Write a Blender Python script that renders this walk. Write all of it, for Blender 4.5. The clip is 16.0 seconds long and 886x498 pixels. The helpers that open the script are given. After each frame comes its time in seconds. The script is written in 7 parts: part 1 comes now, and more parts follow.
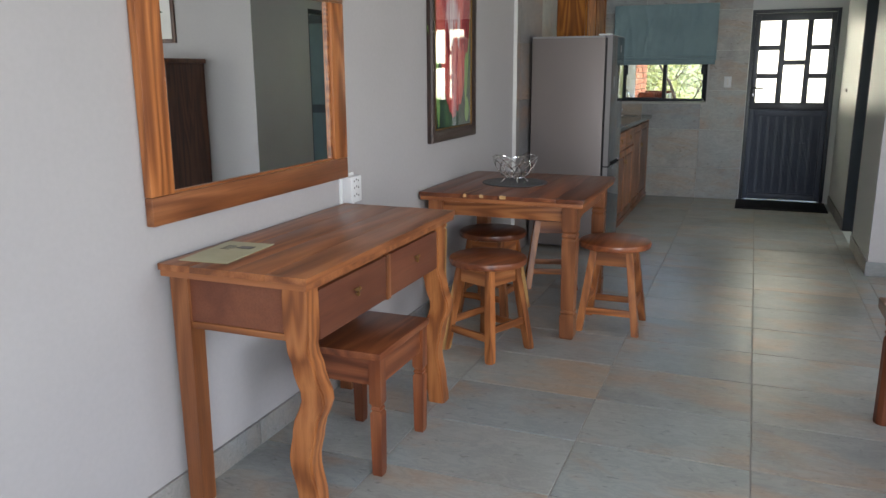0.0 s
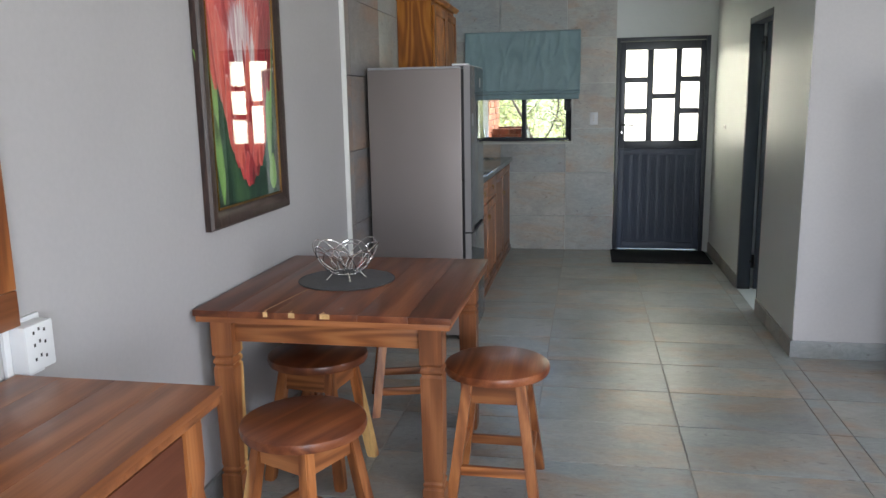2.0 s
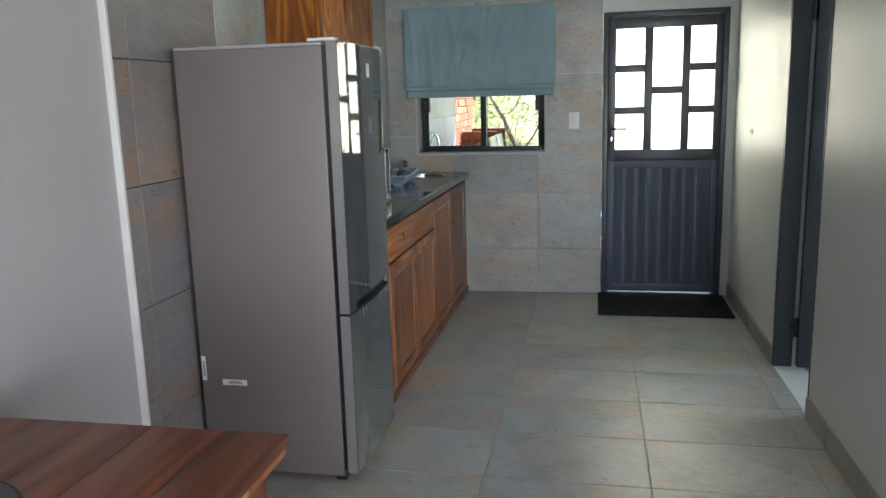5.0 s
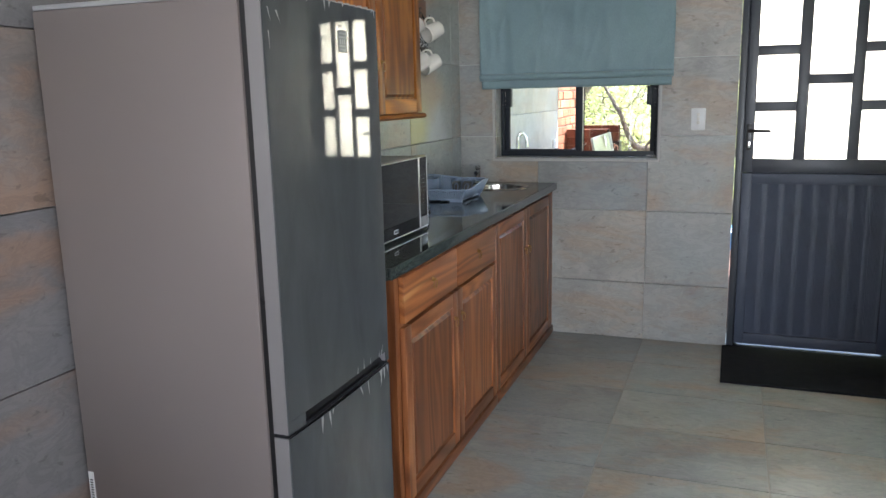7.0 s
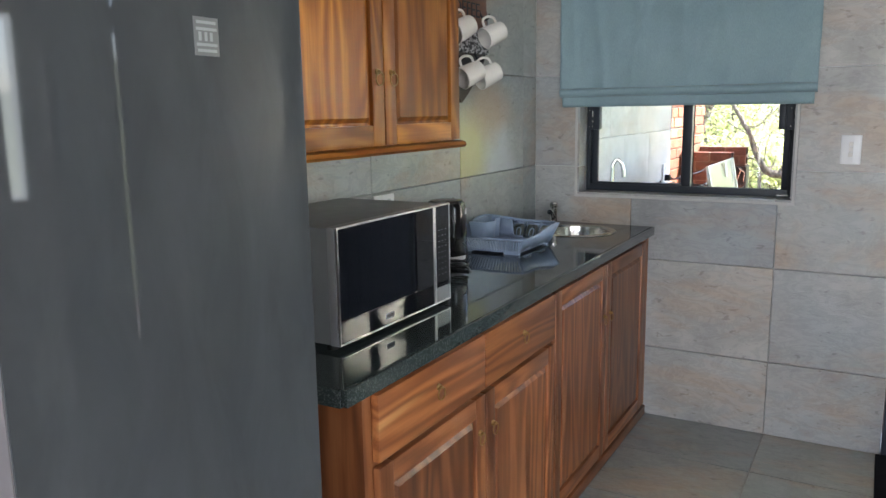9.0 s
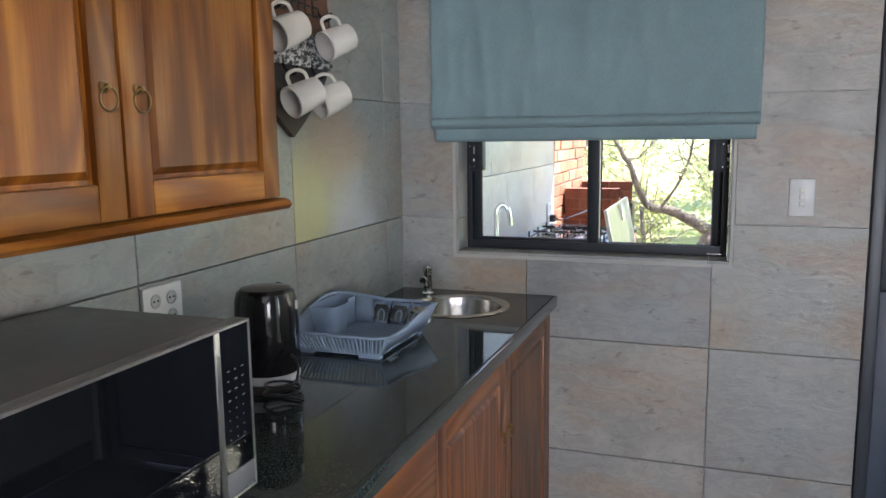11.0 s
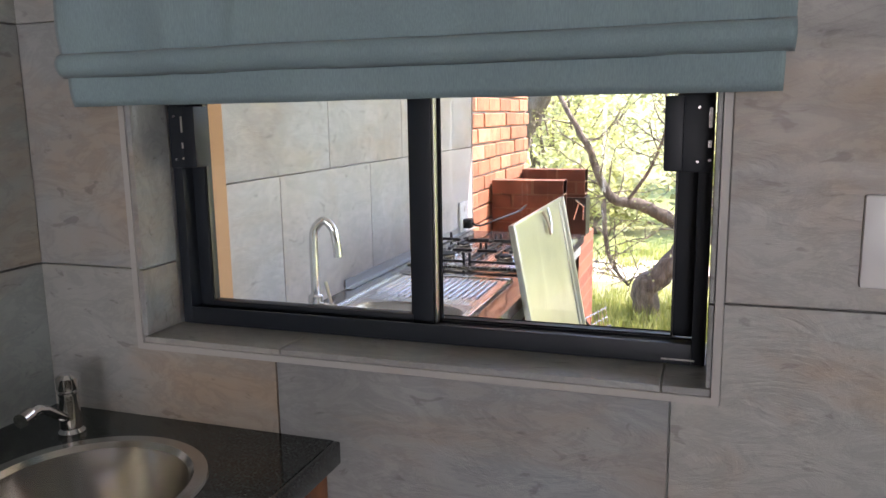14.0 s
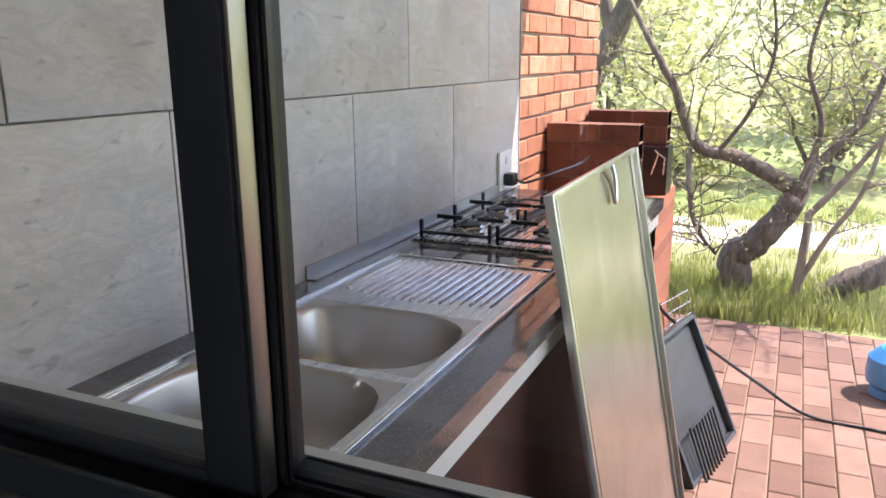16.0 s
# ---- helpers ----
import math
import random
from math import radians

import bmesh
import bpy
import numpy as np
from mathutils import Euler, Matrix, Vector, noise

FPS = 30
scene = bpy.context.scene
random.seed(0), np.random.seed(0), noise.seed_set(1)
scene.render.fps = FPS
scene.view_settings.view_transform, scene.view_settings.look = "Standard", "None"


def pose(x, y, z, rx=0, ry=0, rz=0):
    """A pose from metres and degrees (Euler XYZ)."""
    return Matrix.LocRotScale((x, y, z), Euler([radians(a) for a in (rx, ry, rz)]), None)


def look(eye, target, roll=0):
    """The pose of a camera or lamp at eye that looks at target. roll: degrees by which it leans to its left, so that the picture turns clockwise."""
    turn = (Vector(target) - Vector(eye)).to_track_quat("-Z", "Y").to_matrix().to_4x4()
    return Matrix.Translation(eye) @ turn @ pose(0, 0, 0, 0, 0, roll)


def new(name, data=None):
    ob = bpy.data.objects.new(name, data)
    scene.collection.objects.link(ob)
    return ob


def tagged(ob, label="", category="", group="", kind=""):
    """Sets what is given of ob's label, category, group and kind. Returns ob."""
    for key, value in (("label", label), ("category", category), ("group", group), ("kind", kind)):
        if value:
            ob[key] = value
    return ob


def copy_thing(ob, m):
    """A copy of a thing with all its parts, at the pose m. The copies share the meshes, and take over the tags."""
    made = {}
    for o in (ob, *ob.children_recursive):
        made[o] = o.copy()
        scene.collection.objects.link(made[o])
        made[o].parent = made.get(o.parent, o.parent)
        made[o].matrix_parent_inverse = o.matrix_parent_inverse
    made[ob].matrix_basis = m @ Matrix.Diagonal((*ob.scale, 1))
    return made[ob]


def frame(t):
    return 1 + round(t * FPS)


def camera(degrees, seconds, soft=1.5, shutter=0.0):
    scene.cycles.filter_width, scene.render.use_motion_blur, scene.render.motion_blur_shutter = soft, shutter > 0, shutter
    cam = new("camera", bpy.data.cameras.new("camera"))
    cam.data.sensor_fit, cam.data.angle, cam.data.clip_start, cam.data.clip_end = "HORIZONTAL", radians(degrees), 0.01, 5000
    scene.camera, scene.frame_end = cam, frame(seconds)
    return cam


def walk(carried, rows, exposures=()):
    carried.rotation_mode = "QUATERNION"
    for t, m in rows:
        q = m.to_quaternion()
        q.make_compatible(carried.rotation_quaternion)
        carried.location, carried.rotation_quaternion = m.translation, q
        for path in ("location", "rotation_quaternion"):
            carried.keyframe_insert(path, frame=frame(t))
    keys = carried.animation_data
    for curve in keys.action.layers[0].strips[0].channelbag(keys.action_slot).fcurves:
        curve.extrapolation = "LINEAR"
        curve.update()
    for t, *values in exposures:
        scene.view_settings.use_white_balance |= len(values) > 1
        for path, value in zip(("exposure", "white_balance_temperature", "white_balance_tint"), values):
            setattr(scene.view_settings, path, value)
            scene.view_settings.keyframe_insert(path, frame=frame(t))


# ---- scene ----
cam = camera(59.9, 16.0)
PATH = [
    (0, (0.156, 0.335, 1.386), (-0.565, 2.145, 0.938), -0.3),
    (0.5, (0.041, 0.666, 1.408), (-0.485, 2.552, 1.003), -0.6),
    (1, (0.012, 1.068, 1.421), (-0.471, 2.97, 1.035), -0.8),
    (1.5, (-0.083, 1.421, 1.413), (-0.524, 3.335, 1.038), -0.6),
    (2, (-0.173, 1.78, 1.437), (-0.538, 3.71, 1.064), -1.0),
    (2.5, (-0.157, 2.147, 1.426), (-0.508, 4.081, 1.057), -1.4),
    (3, (-0.151, 2.413, 1.41), (-0.498, 4.346, 1.036), -1.5),
    (3.5, (-0.178, 2.712, 1.428), (-0.512, 4.647, 1.051), -1.8),
    (4, (-0.113, 3.038, 1.42), (-0.425, 4.978, 1.046), -1.9),
    (4.2, (-0.081, 3.173, 1.436), (-0.39, 5.114, 1.063), -1.7),
    (6.3, (0.118, 4.476, 1.416), (-0.455, 6.352, 1.027), -1.4),
    (6.5, (0.095, 4.618, 1.409), (-0.493, 6.491, 1.026), -1.2),
    (7, (0.066, 4.871, 1.421), (-0.629, 6.705, 1.031), -1.3),
    (7.5, (0.081, 5.099, 1.454), (-0.832, 6.839, 1.082), -1.8),
    (8, (0.097, 5.294, 1.456), (-0.865, 7.008, 1.088), -1.1),
    (8.2, (0.078, 5.388, 1.448), (-0.9, 7.093, 1.08), -1.0),
    (10.3, (-0.212, 6.381, 1.488), (-1.101, 8.147, 1.183), -0.3),
    (10.5, (-0.266, 6.447, 1.495), (-1.078, 8.251, 1.205), -0.4),
    (11, (-0.355, 6.654, 1.477), (-1.033, 8.513, 1.185), -0.8),
    (11.5, (-0.369, 6.948, 1.488), (-1.003, 8.824, 1.206), -1.0),
    (12, (-0.411, 7.206, 1.464), (-1.036, 9.085, 1.182), -1.0),
    (12.5, (-0.473, 7.483, 1.462), (-1.045, 9.379, 1.178), -1.0),
    (13, (-0.423, 7.737, 1.443), (-0.984, 9.633, 1.141), -1.2),
    (13.5, (-0.328, 8.004, 1.456), (-0.942, 9.88, 1.136), -1.1),
    (14, (-0.344, 8.244, 1.431), (-0.985, 10.108, 1.088), -0.9),
    (14.5, (-0.389, 8.491, 1.418), (-1.061, 10.333, 1.023), -1.0),
    (15, (-0.399, 8.739, 1.414), (-1.121, 10.559, 1.003), -1.2),
    (15.5, (-0.411, 8.942, 1.389), (-1.188, 10.73, 0.939), -1.0),
    (16, (-0.48, 9.088, 1.357), (-1.285, 10.853, 0.872), -0.5),
]
walk(cam, [(t, look(eye, target, roll)) for t, eye, target, roll in PATH], [(0.0, 2.05, 6350, 12), (1.5, 2.32, 6200, 12), (4.0, 2.52, 6120, 11), (7.0, 2.90, 6170, 15), (8.5, 3.12, 6170, 17), (10.5, 2.95, 6200, 18), (12.5, 2.74, 6120, 23), (13.3, 2.58, 6700, 23), (14.4, 2.56, 6700, 28), (15.0, 2.28, 6680, 28), (15.5, 2.24, 6650, 27), (16.0, 2.08, 6550, 26)])

# ---- light ----
SUN_EL, SUN_AZ = 58.0, 60.0
world = bpy.data.worlds.new("world")
scene.world = world
world.use_nodes = True
wn = world.node_tree.nodes
sky = wn.new("ShaderNodeTexSky")
sky.sky_type = "NISHITA"
sky.sun_disc = False
sky.sun_elevation, sky.sun_rotation = radians(SUN_EL), radians(SUN_AZ)
wn["Background"].inputs["Strength"].default_value = 0.15
world.node_tree.links.new(sky.outputs[0], wn["Background"].inputs["Color"])
sun = new("sun", bpy.data.lights.new("sun", "SUN"))
sun.data.energy, sun.data.angle, sun.data.color = 3.4, radians(0.53), (1.0, 0.95, 0.87)
sun_from = Vector((math.cos(radians(SUN_EL)) * math.sin(radians(SUN_AZ)), math.cos(radians(SUN_EL)) * math.cos(radians(SUN_AZ)), math.sin(radians(SUN_EL))))
sun.matrix_world = sun_from.to_track_quat("Z", "Y").to_matrix().to_4x4()


def window_light(name, x, y, z, aim, w, h, watts, colour, spread=180):
    """An area lamp that stands in for the sky's light in an opening."""
    ob = new(name, bpy.data.lights.new(name, "AREA"))
    ob.data.shape, ob.data.size, ob.data.size_y = "RECTANGLE", w, h
    ob.data.energy, ob.data.color = watts, colour
    ob.data.spread = radians(spread)
    ob.matrix_world = look((x, y, z), aim)
    return ob


window_light("garden_door_light", 2.02, -1.72, 1.2, (1.7, 5.0, 1.2), 2.6, 2.1, 42, (0.92, 0.96, 1.0))
window_light("side_window_light", 3.52, 2.6, 1.5, (-3.0, 2.6, 1.3), 1.8, 1.2, 13, (1.0, 0.97, 0.94))
window_light("door_panes_light", 0.495, 9.405, 1.475, (0.495, 5.0, 1.475), 0.74, 0.86, 7.0, (1.0, 0.98, 0.92))
# added fill lamp: brightens the kitchen through the side doorway, its opening is assumed
window_light("side_room_light", 3.52, 7.8, 1.5, (-1.0, 7.7, 1.3), 1.4, 1.2, 5, (0.92, 1.0, 0.97))


# ---- materials ----
def mat(name, colour=(0.5, 0.5, 0.5), rough=0.5, metal=0.0, spec=0.5):
    m = bpy.data.materials.new(name)
    m.use_nodes = True
    b = m.node_tree.nodes["Principled BSDF"]
    b.inputs["Base Color"].default_value = (*colour, 1)
    b.inputs["Roughness"].default_value = rough
    b.inputs["Metallic"].default_value = metal
    b.inputs["Specular IOR Level"].default_value = spec
    return m


class Net:
    """A short way to write a material's nodes."""

    def __init__(self, m):
        self.t = m.node_tree
        self.n, self.l = self.t.nodes, self.t.links
        self.b = self.n["Principled BSDF"]

    def link(self, a, b):
        self.l.new(a, b)

    def add(self, kind, **values):
        node = self.n.new("ShaderNode" + kind)
        for k, v in values.items():
            node.inputs[k.replace("_", " ")].default_value = v
        return node

    def coords(self, scale=(1, 1, 1), which="Object", spread=0.0):
        tc = self.add("TexCoord")
        src = tc.outputs[which]
        if spread:
            info = self.add("ObjectInfo")
            vm = self.n.new("ShaderNodeVectorMath")
            vm.operation = "MULTIPLY_ADD"
            vm.inputs[1].default_value = (spread, spread * 0.7, spread * 1.3)
            self.link(info.outputs["Random"], vm.inputs[0])
            self.link(src, vm.inputs[2])
            src = vm.outputs[0]
        mp = self.add("Mapping")
        mp.inputs["Scale"].default_value = scale
        self.link(src, mp.inputs["Vector"])
        return mp.outputs[0]

    def noise(self, vec, scale, detail=4.0, rough=0.55, distort=0.0):
        t = self.add("TexNoise", Scale=scale, Detail=detail, Roughness=rough, Distortion=distort)
        self.link(vec, t.inputs["Vector"])
        return t.outputs[0]

    def ramp(self, fac, *stops):
        r = self.n.new("ShaderNodeValToRGB")
        e = r.color_ramp.elements
        while len(e) < len(stops):
            e.new(0.5)
        for el, (p, c) in zip(e, stops):
            el.position = p
            el.color = (*c, 1) if len(c) == 3 else c
        self.link(fac, r.inputs[0])
        return r.outputs[0]

    def mix(self, fac, a, b, kind="MIX"):
        m = self.n.new("ShaderNodeMix")
        m.data_type, m.blend_type = "RGBA", kind
        for value, slot in ((fac, m.inputs[0]), (a, m.inputs[6]), (b, m.inputs[7])):
            if isinstance(value, (int, float)):
                slot.default_value = value
            elif isinstance(value, tuple):
                slot.default_value = (*value, 1)
            else:
                self.link(value, slot)
        return m.outputs[2]

    def math(self, op, a, b=0.0):
        m = self.n.new("ShaderNodeMath")
        m.operation = op
        for value, slot in ((a, m.inputs[0]), (b, m.inputs[1])):
            if isinstance(value, (int, float)):
                slot.default_value = value
            else:
                self.link(value, slot)
        return m.outputs[0]

    def bump(self, height, strength=0.2, dist=0.002):
        b = self.add("Bump", Strength=strength, Distance=dist)
        self.link(height, b.inputs["Height"])
        self.link(b.outputs[0], self.b.inputs["Normal"])

    def rough(self, fac, lo, hi):
        m = self.add("MapRange")
        m.inputs["To Min"].default_value, m.inputs["To Max"].default_value = lo, hi
        self.link(fac, m.inputs["Value"])
        self.link(m.outputs[0], self.b.inputs["Roughness"])

    def colour(self, c):
        self.link(c, self.b.inputs["Base Color"])


def plaster(name, c, rough=0.7):
    m = mat(name, c, rough)
    n = Net(m)
    v = n.coords()
    big = n.noise(v, 0.9, 3)
    fine = n.noise(v, 55, 4)
    d = tuple(x * 0.90 for x in c)
    n.colour(n.mix(0.05, n.ramp(big, (0.3, d), (0.7, c)), fine, "OVERLAY"))
    n.rough(big, rough - 0.08, rough + 0.08)
    n.bump(n.noise(v, 70, 3), 0.05, 0.002)
    return m


def slate(name, base, gloss=(0.28, 0.45), stain=0.45, warm=(0.42, 0.29, 0.19), scale=1.0, spread=17.0, relief=0.3, along="x"):
    """Slate-look porcelain: cool grey clouds, ochre patches and fine cleft lines."""
    m = mat(name, base, 0.35)
    n = Net(m)
    v = n.coords((scale, scale, scale), spread=spread)
    long = n.coords(tuple((1.5 if ax == along else 3.3) * scale for ax in "xyz"), spread=spread)
    dark = tuple(x * 0.74 for x in base)
    pale = tuple(min(1, x * 1.22) for x in base)
    cloud = n.ramp(n.noise(v, 2.6, 6, 0.6, 0.5), (0.28, dark), (0.5, base), (0.75, pale))
    cool = n.mix(n.ramp(n.noise(v, 1.3, 2), (0.42, (0, 0, 0)), (0.62, (0.5, 0.5, 0.5))), cloud, (base[0] * 0.82, base[1] * 0.96, base[2] * 1.06))
    patch = n.ramp(n.noise(long, 1.1, 5, 0.6, 0.5), (0.49, (0, 0, 0)), (0.64, (stain, stain, stain)))
    c = n.mix(patch, cool, warm)
    vein = n.ramp(n.noise(long, 5.5, 8, 0.7, 1.2), (0.40, (1, 1, 1)), (0.49, (0.80, 0.81, 0.82)), (0.55, (1, 1, 1)))
    fleck = n.ramp(n.noise(long, 13, 3, 0.5, 0.6), (0.645, (1, 1, 1)), (0.70, (0.62, 0.61, 0.60)))
    vein = n.mix(1.0, vein, fleck, "MULTIPLY")
    info = n.add("ObjectInfo")
    tone = n.ramp(info.outputs["Random"], (0.0, (0.86, 0.88, 0.9)), (0.5, (1.0, 1.0, 0.99)), (1.0, (1.08, 1.05, 1.0)))
    n.colour(n.mix(1.0, n.mix(0.75, c, vein, "MULTIPLY"), tone, "MULTIPLY"))
    n.rough(n.noise(v, 7, 5), *gloss)
    n.bump(n.noise(long, 6, 9, 0.68, 0.8), relief, 0.006)
    return m


def wood(name, axis, dark, mid, light, sap=0.0, rough=0.34, rings=9.0, across=1.0, figure=0.30, spec=0.5, along=0.55):
    """Varnished hardwood with the grain along one axis of the part: rings, pores and pale sapwood streaks."""
    m = mat(name, mid, rough, 0.0, spec)
    n = Net(m)
    lo, hi = along, 6.0 * across
    sc = [hi, hi, hi]
    sc["xyz".index(axis)] = lo
    v = n.coords(sc, spread=11.0)
    sc2 = [150.0, 150.0, 150.0]
    sc2["xyz".index(axis)] = 5.0
    fine = n.noise(n.coords(sc2, spread=11.0), 1.0, 3, 0.6)
    field = n.noise(v, 1.0, 2, 0.45, 0.25)
    ring = n.math("SINE", n.math("MULTIPLY", field, rings * 6.28))
    ring = n.math("MULTIPLY_ADD", ring, 0.5)
    ring.node.inputs[2].default_value = 0.5
    grain = n.mix(figure, n.noise(v, 2.6, 5, 0.6), ring)
    c = n.ramp(grain, (0.18, dark), (0.5, mid), (0.82, light))
    if sap:
        streak = n.ramp(n.noise(v, 0.8, 2, 0.4), (0.715 - 0.05 * sap, (0, 0, 0)), (0.735 - 0.05 * sap, (1, 1, 1)))
        c = n.mix(streak, c, (0.60, 0.37, 0.15))
    c = n.mix(0.5, c, n.ramp(fine, (0.3, (0.6, 0.55, 0.5)), (0.6, (1, 1, 1))), "MULTIPLY")
    info = n.add("ObjectInfo")
    c = n.mix(1.0, c, n.ramp(info.outputs["Random"], (0.0, (0.72, 0.70, 0.68)), (0.5, (1.0, 1.0, 1.0)), (1.0, (1.28, 1.25, 1.15))), "MULTIPLY")
    n.colour(c)
    n.rough(n.noise(v, 3, 3), rough - 0.08, rough + 0.1)
    n.bump(fine, 0.10, 0.001)
    return m


def metal(name, c, rough=0.25, brushed=None):
    m = mat(name, c, rough, 1.0)
    n = Net(m)
    sc = brushed or (40, 40, 40)
    g = n.noise(n.coords(sc, spread=3.0), 1.0, 4)
    n.rough(g, rough * 0.75, rough * 1.35)
    n.colour(n.ramp(g, (0.3, tuple(x * 0.9 for x in c)), (0.7, c)))
    return m


def painted(name, c, rough=0.4, spec=0.5, speck=0.06):
    m = mat(name, c, rough, 0.0, spec)
    n = Net(m)
    v = n.coords(spread=5.0)
    g = n.noise(v, 6, 4)
    n.colour(n.ramp(g, (0.3, tuple(x * (1 - speck) for x in c)), (0.7, tuple(min(1, x * (1 + speck)) for x in c))))
    n.rough(n.noise(v, 25, 3), max(0.03, rough - 0.06), rough + 0.08)
    n.bump(n.noise(v, 180, 2), 0.05, 0.001)
    return m


M = {}
M["wall"] = plaster("wall_paint", (0.425, 0.408, 0.410))
M["wall_kitchen"] = plaster("kitchen_wall_paint", (0.64, 0.67, 0.66), 0.42)
M["ceiling"] = plaster("ceiling_paint", (0.84, 0.83, 0.81))
M["grout"] = plaster("grout", (0.36, 0.35, 0.33), 0.9)
M["floor_tile"] = slate("floor_tile_slate", (0.345, 0.355, 0.345), (0.25, 0.40), 0.62)
M["wall_tile"] = slate("wall_tile_slate", (0.395, 0.390, 0.378), (0.28, 0.44), 0.55, relief=0.5)
M["wall_tile_side"] = slate("side_wall_tile_slate", (0.395, 0.412, 0.392), (0.28, 0.44), 0.50, relief=0.5, along="y")
M["out_tile"] = slate("outside_tile_slate", (0.52, 0.49, 0.49), (0.32, 0.48), 0.35, relief=0.5, along="y")
M["skirt"] = slate("skirting_slate", (0.27, 0.26, 0.25), (0.35, 0.5), 0.2)
RED = ((0.078, 0.021, 0.010), (0.180, 0.053, 0.021), (0.285, 0.098, 0.038))
ORANGE = ((0.145, 0.045, 0.015), (0.30, 0.103, 0.032), (0.42, 0.165, 0.056))
BROWN = ((0.110, 0.037, 0.015), (0.235, 0.082, 0.030), (0.37, 0.145, 0.056))
GOLD = ((0.165, 0.050, 0.008), (0.285, 0.094, 0.012), (0.46, 0.180, 0.026))
for ax in "xyz":
    M["gold_" + ax] = wood("golden_wood_" + ax, ax, *GOLD, sap=0.0, rough=0.36, rings=10.0, across=0.75, figure=0.42, spec=0.28, along=0.95)
    M["red_" + ax] = wood("red_wood_" + ax, ax, *RED, sap=0.12, rough=0.32, rings=8.0, across=0.8, figure=0.30)
    M["cab_" + ax] = wood("cabinet_wood_" + ax, ax, *(tuple(0.88 * q for q in c) for c in BROWN), sap=0.0, rough=0.36, figure=0.4, along=0.8)
    M["orange_" + ax] = wood("orange_wood_" + ax, ax, *ORANGE, sap=0.18, rough=0.36, rings=11.0, figure=0.42)
    M["brown_" + ax] = wood("brown_wood_" + ax, ax, *BROWN, sap=0.75, rough=0.34, rings=7.0, across=0.8, figure=0.26)
M["plywood"] = wood("plain_red_wood", "y", (0.12, 0.035, 0.018), (0.16, 0.052, 0.026), (0.20, 0.07, 0.034), 0, 0.42, 3)
M["darkwood"] = wood("dark_wood", "z", (0.045, 0.018, 0.011), (0.105, 0.040, 0.022), (0.18, 0.072, 0.036), 0.2, 0.35)
M["charcoal"] = painted("charcoal_paint", (0.040, 0.047, 0.060), 0.36)
M["window_frame"] = painted("window_frame_paint", (0.017, 0.022, 0.029), 0.48, 0.35)
M["door_blue"] = painted("blue_grey_door_paint", (0.062, 0.076, 0.115), 0.46)
M["mat_black"] = painted("flat_black_paint", (0.010, 0.010, 0.012), 0.75, 0.2)
M["black"] = painted("black_plastic", (0.012, 0.012, 0.013), 0.3)
M["gloss_black"] = painted("gloss_black", (0.008, 0.008, 0.009), 0.07)
M["white_plastic"] = painted("white_plastic", (0.72, 0.73, 0.74), 0.3)
M["ceramic"] = painted("white_ceramic", (0.74, 0.72, 0.68), 0.15)
M["trim_white"] = painted("white_trim", (0.72, 0.71, 0.69), 0.4)
M["edge_strip"] = painted("edge_strip_grey", (0.46, 0.45, 0.43), 0.4)
M["black_glass"] = mat("black_glass", (0.006, 0.007, 0.009), 0.015)
M["chrome"] = metal("chrome", (0.78, 0.78, 0.78), 0.08)
M["steel"] = metal("brushed_steel", (0.60, 0.58, 0.56), 0.24, (6, 160, 160))
M["steel_y"] = metal("brushed_steel_y", (0.60, 0.58, 0.56), 0.25, (160, 6, 160))
M["basin_steel"] = metal("basin_steel", (0.62, 0.60, 0.57), 0.17, (3, 3, 4))
M["bowl_steel"] = metal("bowl_steel", (0.50, 0.465, 0.43), 0.36, (6, 6, 9))
M["dull_alu"] = metal("dull_aluminium", (0.42, 0.42, 0.42), 0.45)
M["brass"] = metal("aged_brass", (0.34, 0.22, 0.09), 0.35)


# ---- mesh helpers ----
def bx(bm, x0, x1, y0, y1, z0, z1, bevel=0.0):
    """A box, with its edges rounded off by bevel metres."""
    vs = [bm.verts.new((x, y, z)) for x in (x0, x1) for y in (y0, y1) for z in (z0, z1)]
    fs = [bm.faces.new([vs[i] for i in f]) for f in ((0, 1, 3, 2), (4, 6, 7, 5), (0, 4, 5, 1), (2, 3, 7, 6), (0, 2, 6, 4), (1, 5, 7, 3))]
    if bevel:
        es = list({e for f in fs for e in f.edges})
        bmesh.ops.bevel(bm, geom=es, offset=bevel, segments=2, affect="EDGES", profile=0.6)
    return bm


def box(*a, bevel=0.0):
    return bx(bmesh.new(), *a, bevel=bevel)


def ring_frame(d):
    d = d.normalized()
    side = d.cross(Vector((0, 0, 1)) if abs(d.z) < 0.95 else Vector((1, 0, 0))).normalized()
    return side, side.cross(d).normalized()


